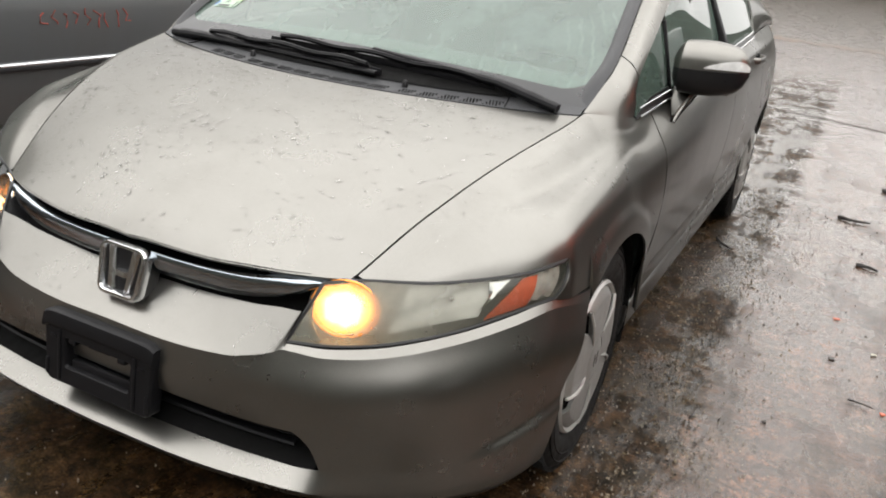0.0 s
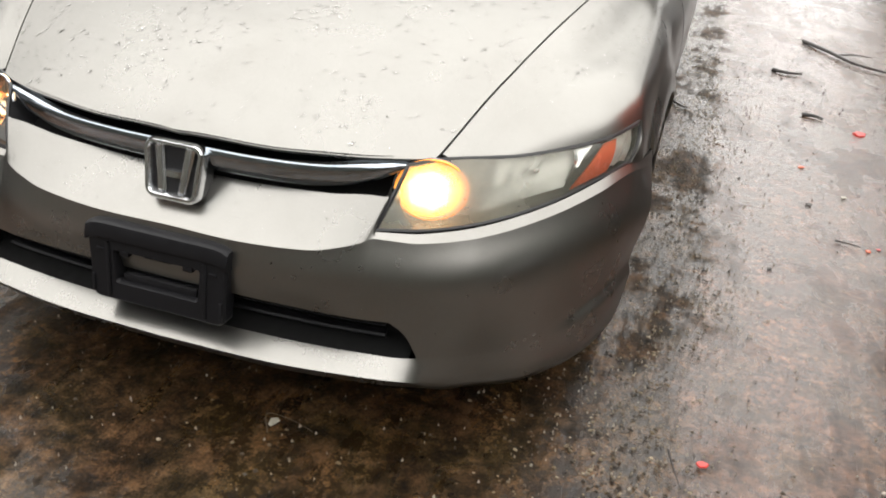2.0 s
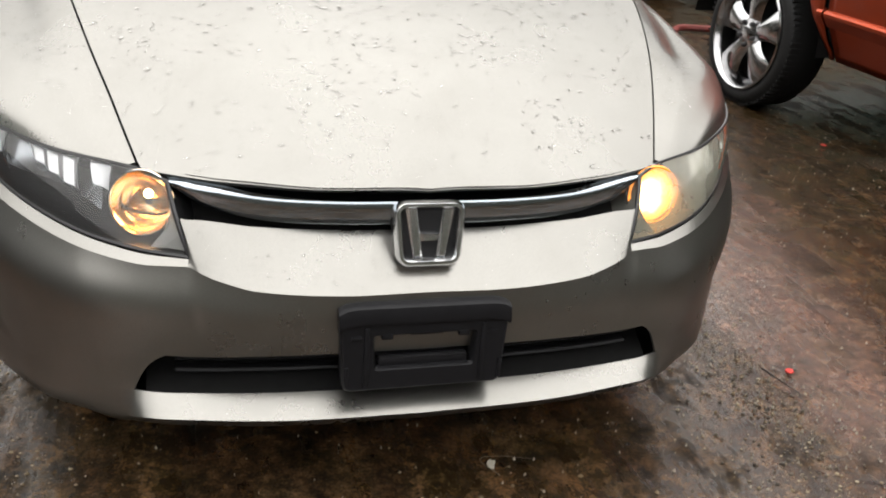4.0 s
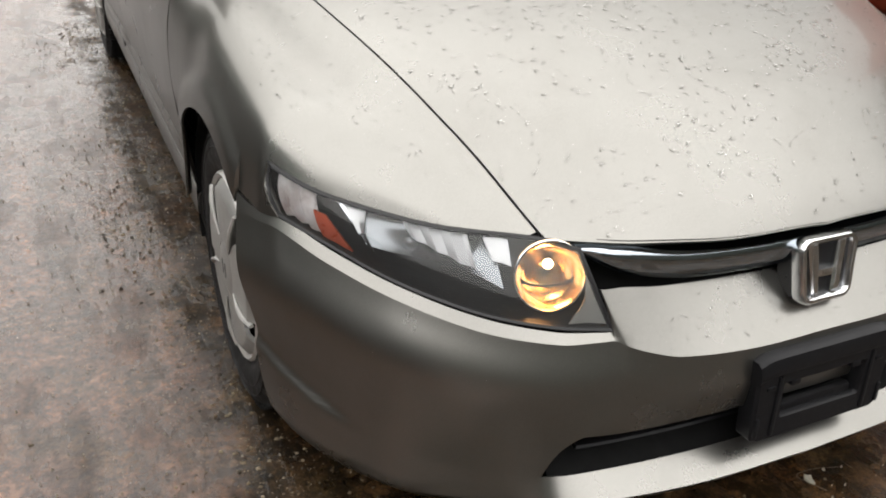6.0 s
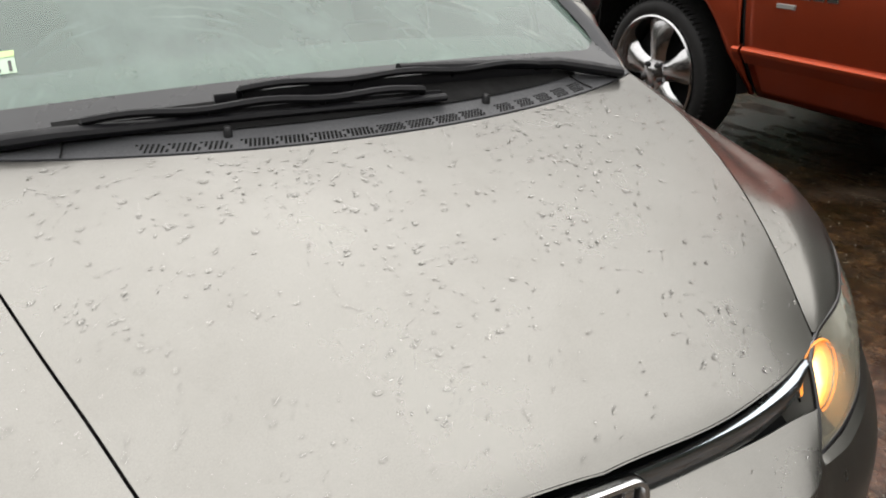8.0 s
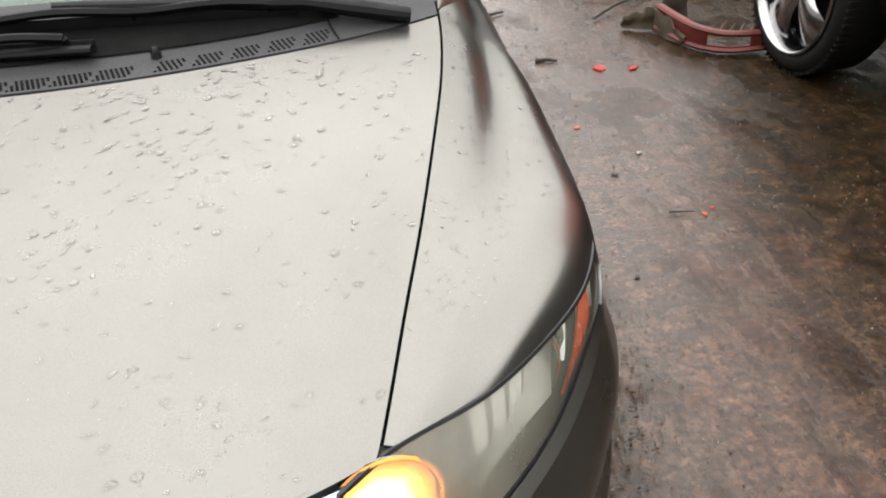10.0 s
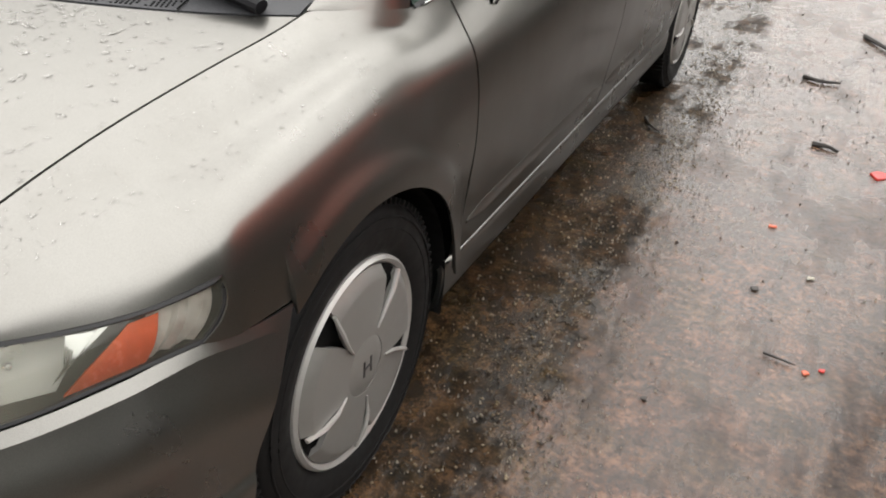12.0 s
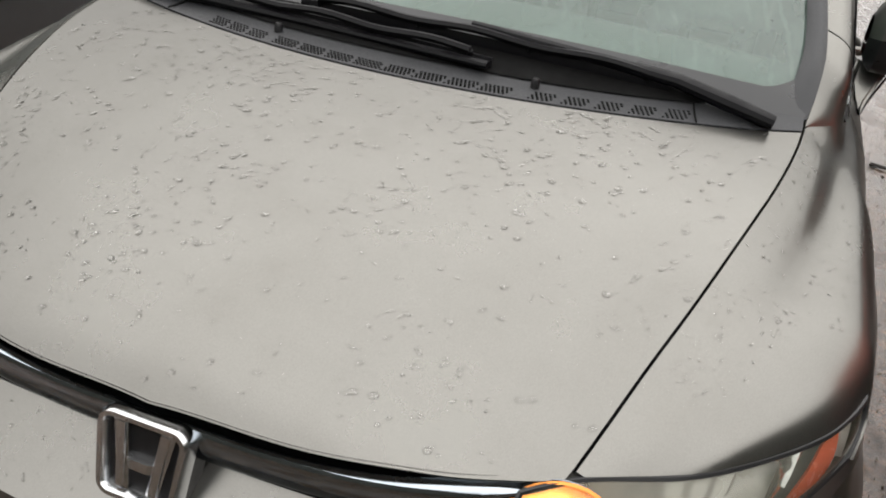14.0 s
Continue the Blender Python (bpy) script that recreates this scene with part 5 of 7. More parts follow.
def build_mirror(car, s):
    bm = bmesh.new()

    def shell(u, v):
        # u round the housing, v from the inner end to the outer
        a = 2 * math.pi * u
        w = 0.105 * (0.72 + 0.28 * math.sin(math.pi * min(1, 0.25 + 0.75 * v))) * (1 - 0.25 * v**4)
        h = 0.079 * (1 - 0.28 * v**3) * (0.90 + 0.1 * math.sin(math.pi * v))
        cx = 0.797 + 0.207 * v
        ex = math.copysign(abs(math.cos(a)) ** 0.75, math.cos(a))
        ez = math.copysign(abs(math.sin(a)) ** 0.75, math.sin(a))
        taper = math.sqrt(max(0.0, 1 - max(0, (v - 0.82) / 0.18) ** 2)) if v > 0.82 else (0.55 + 0.45 * min(1, v / 0.08))
        return (cx, 0.585 + 0.03 * v + w * ex * 0.62 * taper - 0.02, 1.030 + 0.008 * v + h * ez * taper)
    sheet(bm, side(shell, s), steps(-0.06, 0.503, 20), steps(0, 0.995, 18), flip=s > 0)
    mirror = part("door_mirror", bm, PAINT, car, "champagne door mirror with a black lower shell")
    bm = bmesh.new()
    sheet(bm, side(lambda u, v: (lambda p: (p[0], p[1], p[2] - 0.003))(shell(u, v)), s), steps(0.500, 0.945, 20), steps(0, 0.995, 18), flip=s > 0)
    part("lower_shell", bm, BLACK, mirror)
    bm = bmesh.new()
    sheet(bm, side(lambda u, v: (lambda p: (p[0] + 0.003, p[1] - 0.004, p[2]))(shell(0.497 - 0.080 * u * v, 0.40 + 0.585 * v)), s), steps(0, 1, 5), steps(0.02, 1, 12), flip=s > 0)
    part("repeater_lens", bm, REPEATER, mirror, "clear side repeater", solid=0.002)
    bm = bmesh.new()
    # a light wedge from the housing's inner end down to a point on the door
    rings = [[(0.798, 0.595, 0.968), (0.872, 0.590, 0.968), (0.880, 0.640, 0.968), (0.798, 0.650, 0.968)],
             [(0.796, 0.570, 0.925), (0.852, 0.566, 0.932), (0.862, 0.620, 0.932), (0.794, 0.640, 0.925)],
             [(0.808, 0.545, 0.892), (0.836, 0.542, 0.895), (0.846, 0.595, 0.895), (0.806, 0.612, 0.892)],
             [(0.822, 0.524, 0.868), (0.829, 0.524, 0.868), (0.832, 0.550, 0.868), (0.820, 0.552, 0.868)]]
    vs = [[bm.verts.new((s * x, y, z)) for x, y, z in r] for r in rings]
    for a, b in zip(vs, vs[1:]):
        for k in range(4):
            bm.faces.new((a[k], a[(k + 1) % 4], b[(k + 1) % 4], b[k]))
    bm.faces.new(vs[-1])
    bm.faces.new(vs[0])
    bmesh.ops.bevel(bm, geom=[e for e in bm.edges if abs(e.verts[0].co.z - e.verts[1].co.z) > 0.015], offset=0.008, segments=3, affect="EDGES")
    part("mirror_foot", bm, PAINT, mirror, angle=50)
    bm = bmesh.new()
    tube(bm, [(s * 0.874, 0.604, 0.958), (s * 0.857, 0.582, 0.924), (s * 0.841, 0.560, 0.893), (s * 0.831, 0.538, 0.866)], [(0.0025, 0.003)] * 4, 8)
    part("foot_gasket", bm, BLACK, mirror)


def build_cabin(car):
    bm = bmesh.new()
    dash = line3((0, 0.00, 0.925), (0, 0.25, 0.955), (0, 0.50, 0.965), (0, 0.62, 0.93), (0, 0.68, 0.80), (0, 0.70, 0.50))
    sheet(bm, lambda u, v: (u * 0.66, dash(v)[1] + 0.03 * (1 - u * u) * 0, dash(v)[2] - 0.02 * u * u), steps(-1, 1, 20), steps(0, 1, 20))
    part("dashboard", bm, CABIN, car, recalc=False)
    for s in (1, -1):
        bm = bmesh.new()
        back = line3((0, 1.32, 0.60), (0, 1.40, 0.85), (0, 1.48, 1.08), (0, 1.50, 1.16))
        def seat(u, v):
            c = back(v)
            a = 2 * math.pi * u
            return (s * 0.36 + 0.24 * math.copysign(abs(math.cos(a)) ** 0.6, math.cos(a)) * (1 - 0.15 * v), c[1] + 0.06 * math.sin(a), c[2])
        sheet(bm, seat, steps(0, 1, 20), steps(0, 1, 10))
        block(bm, s * 0.36 - 0.12, s * 0.36 + 0.12, 1.46, 1.56, 1.17, 1.32, 0.04, 3)
        block(bm, s * 0.36 - 0.25, s * 0.36 + 0.25, 0.90, 1.40, 0.45, 0.62, 0.05, 3)
        part("front_seat", bm, CLOTH, car)
    bm = bmesh.new()
    pts = [(0.36 + 0.185 * math.cos(q), 0.80 - 0.07 * math.sin(q), 0.93 + 0.170 * math.sin(q)) for q in steps(0, 2 * math.pi, 32)]
    tube(bm, pts, 0.015, 8, cap=False)
    block(bm, 0.29, 0.43, 0.77, 0.82, 0.88, 0.97, 0.02)
    block(bm, 0.19, 0.53, 0.79, 0.81, 0.91, 0.94, 0.008)
    part("steering_wheel", bm, BLACK, car)
    bm = bmesh.new()
    block(bm, -0.62, 0.62, 2.15, 2.35, 0.55, 1.05, 0.08, 3)
    part("rear_seat", bm, CLOTH, car)
    for s in (1, -1):
        bm = bmesh.new()
        block(bm, s * 0.70, s * 0.78, 0.66, 2.4, 0.34, 0.955, 0.02)
        part("door_lining", bm, CABIN, car)
    # inspection sticker on the glass
    def stick(name, x0, x1, v0, v1, mat, lift, parent):
        bm = bmesh.new()
        f = lambda u, v: (lambda p: (p[0], p[1] - lift * 0.5, p[2] + lift))(windshield(u, v))
        sheet(bm, f, steps(x0, x1, 4), steps(v0, v1, 3))
        return part(name, bm, mat, parent, recalc=False)
    card = stick("sticker", -0.897, -0.763, 0.168, 0.232, surface("pale_green_sticker", (0.36, 0.47, 0.36), 0.5, spread=0.05), 0.0015, car)
    tagged(card, "pale green inspection sticker with a letter R")
    stick("sticker_band", -0.897, -0.763, 0.214, 0.232, surface("yellow_green_band", (0.40, 0.54, 0.24), 0.5, spread=0.05), 0.0025, card)
    stick("sticker_line", -0.870, -0.798, 0.172, 0.182, BEZEL, 0.0030, card)
    stick("sticker_bar", -0.892, -0.884, 0.172, 0.203, surface("blue_ink", (0.08, 0.18, 0.5), 0.5), 0.0030, card)
    stick("sticker_bar", -0.780, -0.772, 0.172, 0.203, BEZEL, 0.0030, card)
    fc = bpy.data.curves.new("letter", "FONT")
    fc.body, fc.size, fc.extrude, fc.align_x = "R", 0.026, 0.0003, "CENTER"
    fc.materials.append(BEZEL)
    p = windshield(-0.832, 0.189)
    q = Vector(windshield(-0.832, 0.25)) - Vector(p)
    r = (Vector(windshield(-0.772, 0.189)) - Vector(p)).normalized()
    n = r.cross(q.normalized())
    letter = new("letter", fc)
    letter.parent = card
    m = Matrix((r, q.normalized(), n)).transposed().to_4x4()
    letter.matrix_basis = Matrix.Translation(Vector(p) + n * 0.0040) @ m


sedan = build_sedan()
build_nose(sedan)
for s_, y_ in ((1, 0.0), (-1, 0.0), (1, REAR_AXLE), (-1, REAR_AXLE)):
    build_wheel(sedan, s_, y_)
build_cowl(sedan)
for s_ in (1, -1):
    build_mirror(sedan, s_)
build_cabin(sedan)


# ---- ground ----
def build_ground():
    bm = bmesh.new()
    xs = [-400, -80, -20, -8] + steps(-4, 6, 100) + [9, 20, 80, 400]
    ys = [-400, -80, -20, -7] + steps(-4, 9, 130) + [13, 25, 80, 400]

    def f(x, y):
        near = max(0.0, 1 - max(abs(x - 1) - 4, abs(y - 2) - 5, 0) / 3)
        z = 0.006 * noise.noise((x * 1.3, y * 1.3, 0.3)) + 0.004 * noise.noise((x * 4, y * 4, 7.1))
        return (x, y, z * near - 0.004)
    sheet(bm, f, xs, ys)
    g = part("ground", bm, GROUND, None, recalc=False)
    tagged(g, "wet concrete yard stained with brown mud", "ground", kind="structure")


build_ground()


# ---- the pickup ----
def build_truck():
    base = pose(2.50, 2.05, 0, 0, 0, 0)
    t = thing("pickup_truck", "orange-red pickup truck with chrome alloy wheels", "truck", base)
    # side plane at x = 0, nose towards +y, bulging to -x
    R, WZ = 0.590, 0.36
    def sec(y, z):
        """How far the flank stands out at this place."""
        belt = -0.05 * math.sin(math.pi * min(1, max(0, (z - 0.35) / 1.0)))
        roll = 0.35 * max(0.0, (z - 1.12)) ** 1.6 * 4
        under = 0.42 * max(0.0, 0.60 - z)
        flare = -0.012 * math.exp(-(((math.hypot(y, z - WZ) - R - 0.03) / 0.10) ** 2)) if abs(y) < 0.8 and z > 0.45 else 0.0
        return 0.03 + belt + roll + under + flare
    def panel(name, y0, y1, z0, z1, ny, nz, hole=None, label=""):
        bm = bmesh.new()
        def f(u, v):
            y = y0 + (y1 - y0) * u
            lo = z0
            if hole is not None and abs(y - hole) < R:
                lo = max(lo, WZ + math.sqrt(R * R - (y - hole) ** 2))
            if name == "front_fender" and y > 0.05:
                lo = max(lo, 0.905 - 0.05 * (y - 0.05))
            z = lo + (z1(y) - lo) * v if callable(z1) else lo + (z1 - lo) * v
            if name == "front_fender":
                y += (gap_y(z) + 0.014 - y0) * (1 - u) ** 6
            if name == "front_door" and y1 > -1:
                y += (gap_y(z) - 0.014 - y1) * u ** 6
            return (sec(y - (hole or 0) if hole is not None else 9, z), y, z)
        us = steps(0, 1, ny)
        if hole is not None:
            ends = [((hole + e * R * q) - y0) / (y1 - y0) for e in (1, -1) for q in (0.97, 0.99, 0.998, 1.001)]
            us = sorted(us + [e for e in ends if 0 < e < 1])
        sheet(bm, f, us, steps(0, 1, nz), flip=True)
        return part(name, bm, ORANGE, t, label, solid=0.01, recalc=False, split=False)
    gap_y = spline((0.39, -0.630), (0.60, -0.625), (0.88, -0.605), (1.06, -0.585), (1.28, -0.670))
    top = spline((-4.8, 1.25), (-0.62, 1.27), (-0.40, 1.245), (-0.2, 1.235), (0.10, 1.225), (0.30, 1.205), (0.43, 1.165), (0.50, 1.08))
    fender = panel("front_fender", -0.618, 0.50, 0.39, top, 44, 22, 0.0, "orange front fender with a faint painted scrawl")
    door = panel("front_door", -1.72, -0.632, 0.39, 1.20, 20, 20)
    for y0, y1, par in ((-0.618, -0.575, fender), (-1.715, -0.634, door)):
        bm = bmesh.new()
        ridge = spline((0, 0.0, 0.640), (0.25, -0.026, 0.622), (0.4, -0.028, 0.608), (0.75, -0.012, 0.585), (1, 0.01, 0.555))
        sheet(bm, lambda u, v: (ridge(v)[0] + sec(9, 0.6) + 0.004, u, ridge(v)[1]), steps(y0, y1, 10), steps(0, 1, 10))
        part("side_crease", bm, ORANGE, par, recalc=False, solid=0.01)
    # hood, nose, far side, cab
    bm = bmesh.new()
    sheet(bm, lambda u, v: (0.07 + 1.86 * u, -0.60 + 1.08 * v, top(-0.60 + 1.08 * v) - 0.012 + 0.022 * math.sin(math.pi * u) ** 0.6), steps(0, 1, 16), steps(0, 1, 14))
    part("hood", bm, ORANGE, t, "orange hood with a dent", solid=0.01)
    bm = bmesh.new()
    nose = line3((0.03, 0.50, 0), (0.12, 0.54, 0), (0.4, 0.58, 0), (1.0, 0.60, 0), (1.6, 0.58, 0), (1.88, 0.54, 0), (1.97, 0.50, 0))
    sheet(bm, lambda u, v: (nose(u)[0], nose(u)[1] - 0.03 * v, 0.55 + 0.50 * v), steps(0, 1, 24), steps(0, 1, 8))
    part("radiator_panel", bm, DARK, t, "bare dark front end without a bumper", solid=0.01)
    bm = bmesh.new()
    block(bm, 1.94, 2.0, -1.78, 0.50, 0.30, 1.2, 0.02)
    part("far_side", bm, ORANGE, t)
    for yc in (0.0, -3.57):
        bm = bmesh.new()
        spin(bm, [(1.72, 0.20), (1.72, 0.36), (1.76, 0.39), (1.96, 0.39), (2.0, 0.36), (2.0, 0.20)], 40, "x", (0, yc, 0.387))
        part("far_tyre", bm, RUBBER, t)
    # the cab's back; the unseen rear is left bare, without a bed to redden reflections
    bm = bmesh.new()
    sheet(bm, lambda u, v: (0.10 + 1.84 * u + (0.5 - u) * 0.55 * max(0, v - 0.5), -1.80 + 0.10 * v, 0.42 + 1.44 * v), steps(0, 1, 8), steps(0, 1, 8))
    part("cab_back", bm, ORANGE, t, solid=0.02)
    bm = bmesh.new()
    block(bm, 0.10, 1.93, -1.76, -0.62, 0.55, 0.80, 0.03)
    block(bm, 0.16, 1.88, -0.98, -0.62, 0.78, 1.20, 0.06, 3)
    part("cab_interior", bm, CABIN, t)
    for x in (0.28, 1.12):
        bm = bmesh.new()
        block(bm, x, x + 0.55, -1.62, -1.12, 0.78, 0.98, 0.06, 3)
        block(bm, x, x + 0.55, -1.74, -1.56, 0.90, 1.58, 0.06, 3)
        part("seat", bm, CLOTH, t)
    bm = bmesh.new()
    block(bm, 0.45, 1.55, -1.9, 0.45, 0.42, 0.60)
    for x in (0.50, 1.34):
        block(bm, x, x + 0.12, -4.5, -1.8, 0.44, 0.60, 0.01)
    for y in (-2.4, -3.0, -3.9, -4.45):
        block(bm, 0.55, 1.40, y, y + 0.10, 0.46, 0.58, 0.01)
    tube(bm, [(0.20, -3.57, 0.387), (1.80, -3.57, 0.387)], 0.05, 10)
    block(bm, 0.12, 1.88, -1.75, -0.62, 0.42, 0.56)
    # added block that keeps light from passing under the cab
    block(bm, 0.55, 1.92, -1.75, -0.70, 0.26, 0.43)
    part("chassis_and_light_block", bm, DARK, t)
    bm = bmesh.new()
    def cab(u, v):
        a = spline((0, 0.06, 1.20), (0.45, 0.14, 1.50), (0.8, 0.24, 1.78), (1.0, 0.40, 1.86))(v)
        return a
    for sx in (0, 1):
        sheet(bm, lambda u, v: ((cab(u, v)[0] if not sx else 2.0 - cab(u, v)[0]), -1.78 + (1.21 - 0.62 * v) * u + 0.10 * v, cab(u, v)[1]), steps(0, 1, 10), steps(0, 1, 10))
    sheet(bm, lambda u, v: (0.40 + 1.2 * u, -1.68 + 0.56 * v, 1.86 + 0.04 * math.sin(math.pi * u)), steps(0, 1, 8), steps(0, 1, 8))
    part("cab", bm, ORANGE, t, solid=0.01)
    bm = bmesh.new()
    sheet(bm, lambda u, v: (0.14 + 1.72 * u + (0.5 - u) * 0.5 * v, -0.58 - 0.56 * v, 1.24 + 0.62 * v), steps(0, 1, 8), steps(0, 1, 8))
    part("windscreen", bm, SIDE_GLASS, t, solid=0.005)
    bm = bmesh.new()
    sheet(bm, lambda u, v: (0.075 + 0.16 * v, -1.66 + 0.76 * u * (1 - 0.25 * v), 1.235 + 0.5 * v), steps(0, 1, 6), steps(0, 1, 6))
    part("side_window", bm, SIDE_GLASS, t, solid=0.004)
    # door gap
    bm = bmesh.new()
    tube(bm, [(sec(-0.6, z) + 0.030, gap_y(z), z) for z in steps(0.40, 1.25, 18)], (0.022, 0.013), 8)
    part("door_gap", bm, SEAM, fender)
    # black arch lip and well
    bm = bmesh.new()
    spin(bm, [(0.03, R - 0.002), (0.40, R + 0.01), (0.45, 0.02)], 40, "x", (0, 0.0, WZ), 0.06, math.pi - 0.06)
    part("wheel_well", bm, LINER, t)
    for yc in (0.0, -3.57):
        truck_wheel(t, (0.015, yc, 0.0))
    for k, (y, w) in enumerate(((-0.695, 0.046), (-0.75, 0.046), (-0.812, 0.058), (-0.895, 0.022), (-0.945, 0.056), (-1.012, 0.056), (-1.08, 0.056))):
        bm = bmesh.new()
        block(bm, sec(9, 0.88) - 0.010, sec(9, 0.88) + 0.004, y - w / 2, y + w / 2, 0.868, 0.894, 0.004, 1)
        part("badge_bar", bm, CHROME, door, "plain silver badge bar")
    bm = bmesh.new()
    block(bm, sec(9, 0.83) - 0.008, sec(9, 0.83) + 0.004, -0.90, -0.80, 0.822, 0.842, 0.002, 1)
    part("badge", bm, ALLOY, door)
    # door mirror on its arm
    bm = bmesh.new()
    block(bm, -0.27, -0.04, -1.10, -0.98, 1.23, 1.43, 0.045, 4)
    tmirror = part("door_mirror", bm, BLACK, door, "black door mirror")
    bm = bmesh.new()
    tube(bm, [(-0.10, -1.03, 1.25), (-0.02, -0.99, 1.225), (0.06, -0.93, 1.205)], [(0.05, 0.025), (0.06, 0.025), (0.08, 0.022)], 10)
    part("mirror_arm", bm, BLACK, tmirror)
    # scrawl in paint marker: plain strokes
    mark = surface("yellow_marker", (0.42, 0.10, 0.035), 0.6)
    bm = bmesh.new()
    rnd = random.Random(4)
    for k in range(7):
        y = 0.26 - k * 0.05
        z = 1.03 - k * 0.008
        pts = [(0, y + rnd.uniform(-0.02, 0.02), z + dz) for dz in (0.03, 0.01, -0.012, -0.03)]
        tube(bm, [(sec(p[1], p[2]) - 0.0005, p[1], p[2]) for p in pts], 0.0022, 5)
    part("marker_scrawl", bm, mark, fender, "plain marker strokes")
    return t


WORN = surface("dulled_chrome", (0.37, 0.37, 0.375), 0.17, 1.0, spread=0.15, scale=30)


def truck_wheel(t, at):
    bm = bmesh.new()
    RT = 0.395
    prof = [(0.27, 0.24), (0.28, 0.30), (0.26, 0.365), (0.22, RT - 0.006), (0.06, RT), (0.025, RT - 0.008), (0.008, RT - 0.026), (0.0, RT - 0.045), (0.0, 0.325), (0.008, 0.312), (0.02, 0.300)]
    spin(bm, prof, 72)
    wheel = part("wheel", bm, RUBBER, t, "worn black tyre on a chrome five-spoke wheel")
    wheel.location = (at[0], at[1], RT - 0.008)
    bm = bmesh.new()
    for k in range(80):
        m = Matrix.Rotation(2 * math.pi * k / 80, 4, "X")
        vs = block(bm, 0.012, 0.075, -0.005, 0.005, RT - 0.012, RT + 0.0025)
        bmesh.ops.transform(bm, matrix=m, verts=vs)
    part("tread", bm, RUBBER, wheel, smooth=False)
    bm = bmesh.new()
    spin(bm, [(0.018, 0.314), (-0.004, 0.309), (-0.010, 0.300), (-0.002, 0.291), (0.04, 0.280), (0.16, 0.265), (0.16, 0.01)], 60)
    part("rim", bm, WORN, wheel)
    bm = bmesh.new()
    spin(bm, [(0.10, 0.25), (0.10, 0.01)], 30)
    part("brake_disc", bm, DARK, wheel)
    for k in range(5):
        bm = bmesh.new()
        a = 2 * math.pi * k / 5 + 0.30
        w = spline((0, 0.056), (0.3, 0.060), (0.65, 0.086), (1.0, 0.112))
        rows = []
        for q in steps(0, 1, 12):
            r = 0.055 + 0.236 * q
            x = 0.030 - 0.028 * math.sin(math.pi * (0.15 + 0.75 * q)) + 0.012 * q
            half = w(q)
            row = []
            for e in steps(-1, 1, 6):
                off = e * half
                row.append(bm.verts.new((x + 0.030 * abs(e) ** 2.5, r * math.cos(a) - off * math.sin(a), r * math.sin(a) + off * math.cos(a))))
            rows.append(row)
        for A, B in zip(rows, rows[1:]):
            for j in range(6):
                bm.faces.new((A[j], A[j + 1], B[j + 1], B[j]))
        part("spoke", bm, WORN, wheel, solid=0.012)
    bm = bmesh.new()
    spin(bm, [(0.035, 0.085), (0.012, 0.078), (0.004, 0.050), (0.000, 0.040), (-0.004, 0.030), (-0.004, 0.001)], 36)
    part("hub", bm, WORN, wheel)
    for k in range(5):
        a = 2 * math.pi * (k + 0.5) / 5 + 0.30
        bm = bmesh.new()
        spin(bm, [(0.030, 0.014), (-0.004, 0.013), (-0.010, 0.009), (-0.011, 0.001)], 8, "x", (0, 0.064 * math.cos(a), 0.064 * math.sin(a)))
        part("wheel_nut", bm, BEZEL, wheel)


truck = build_truck()


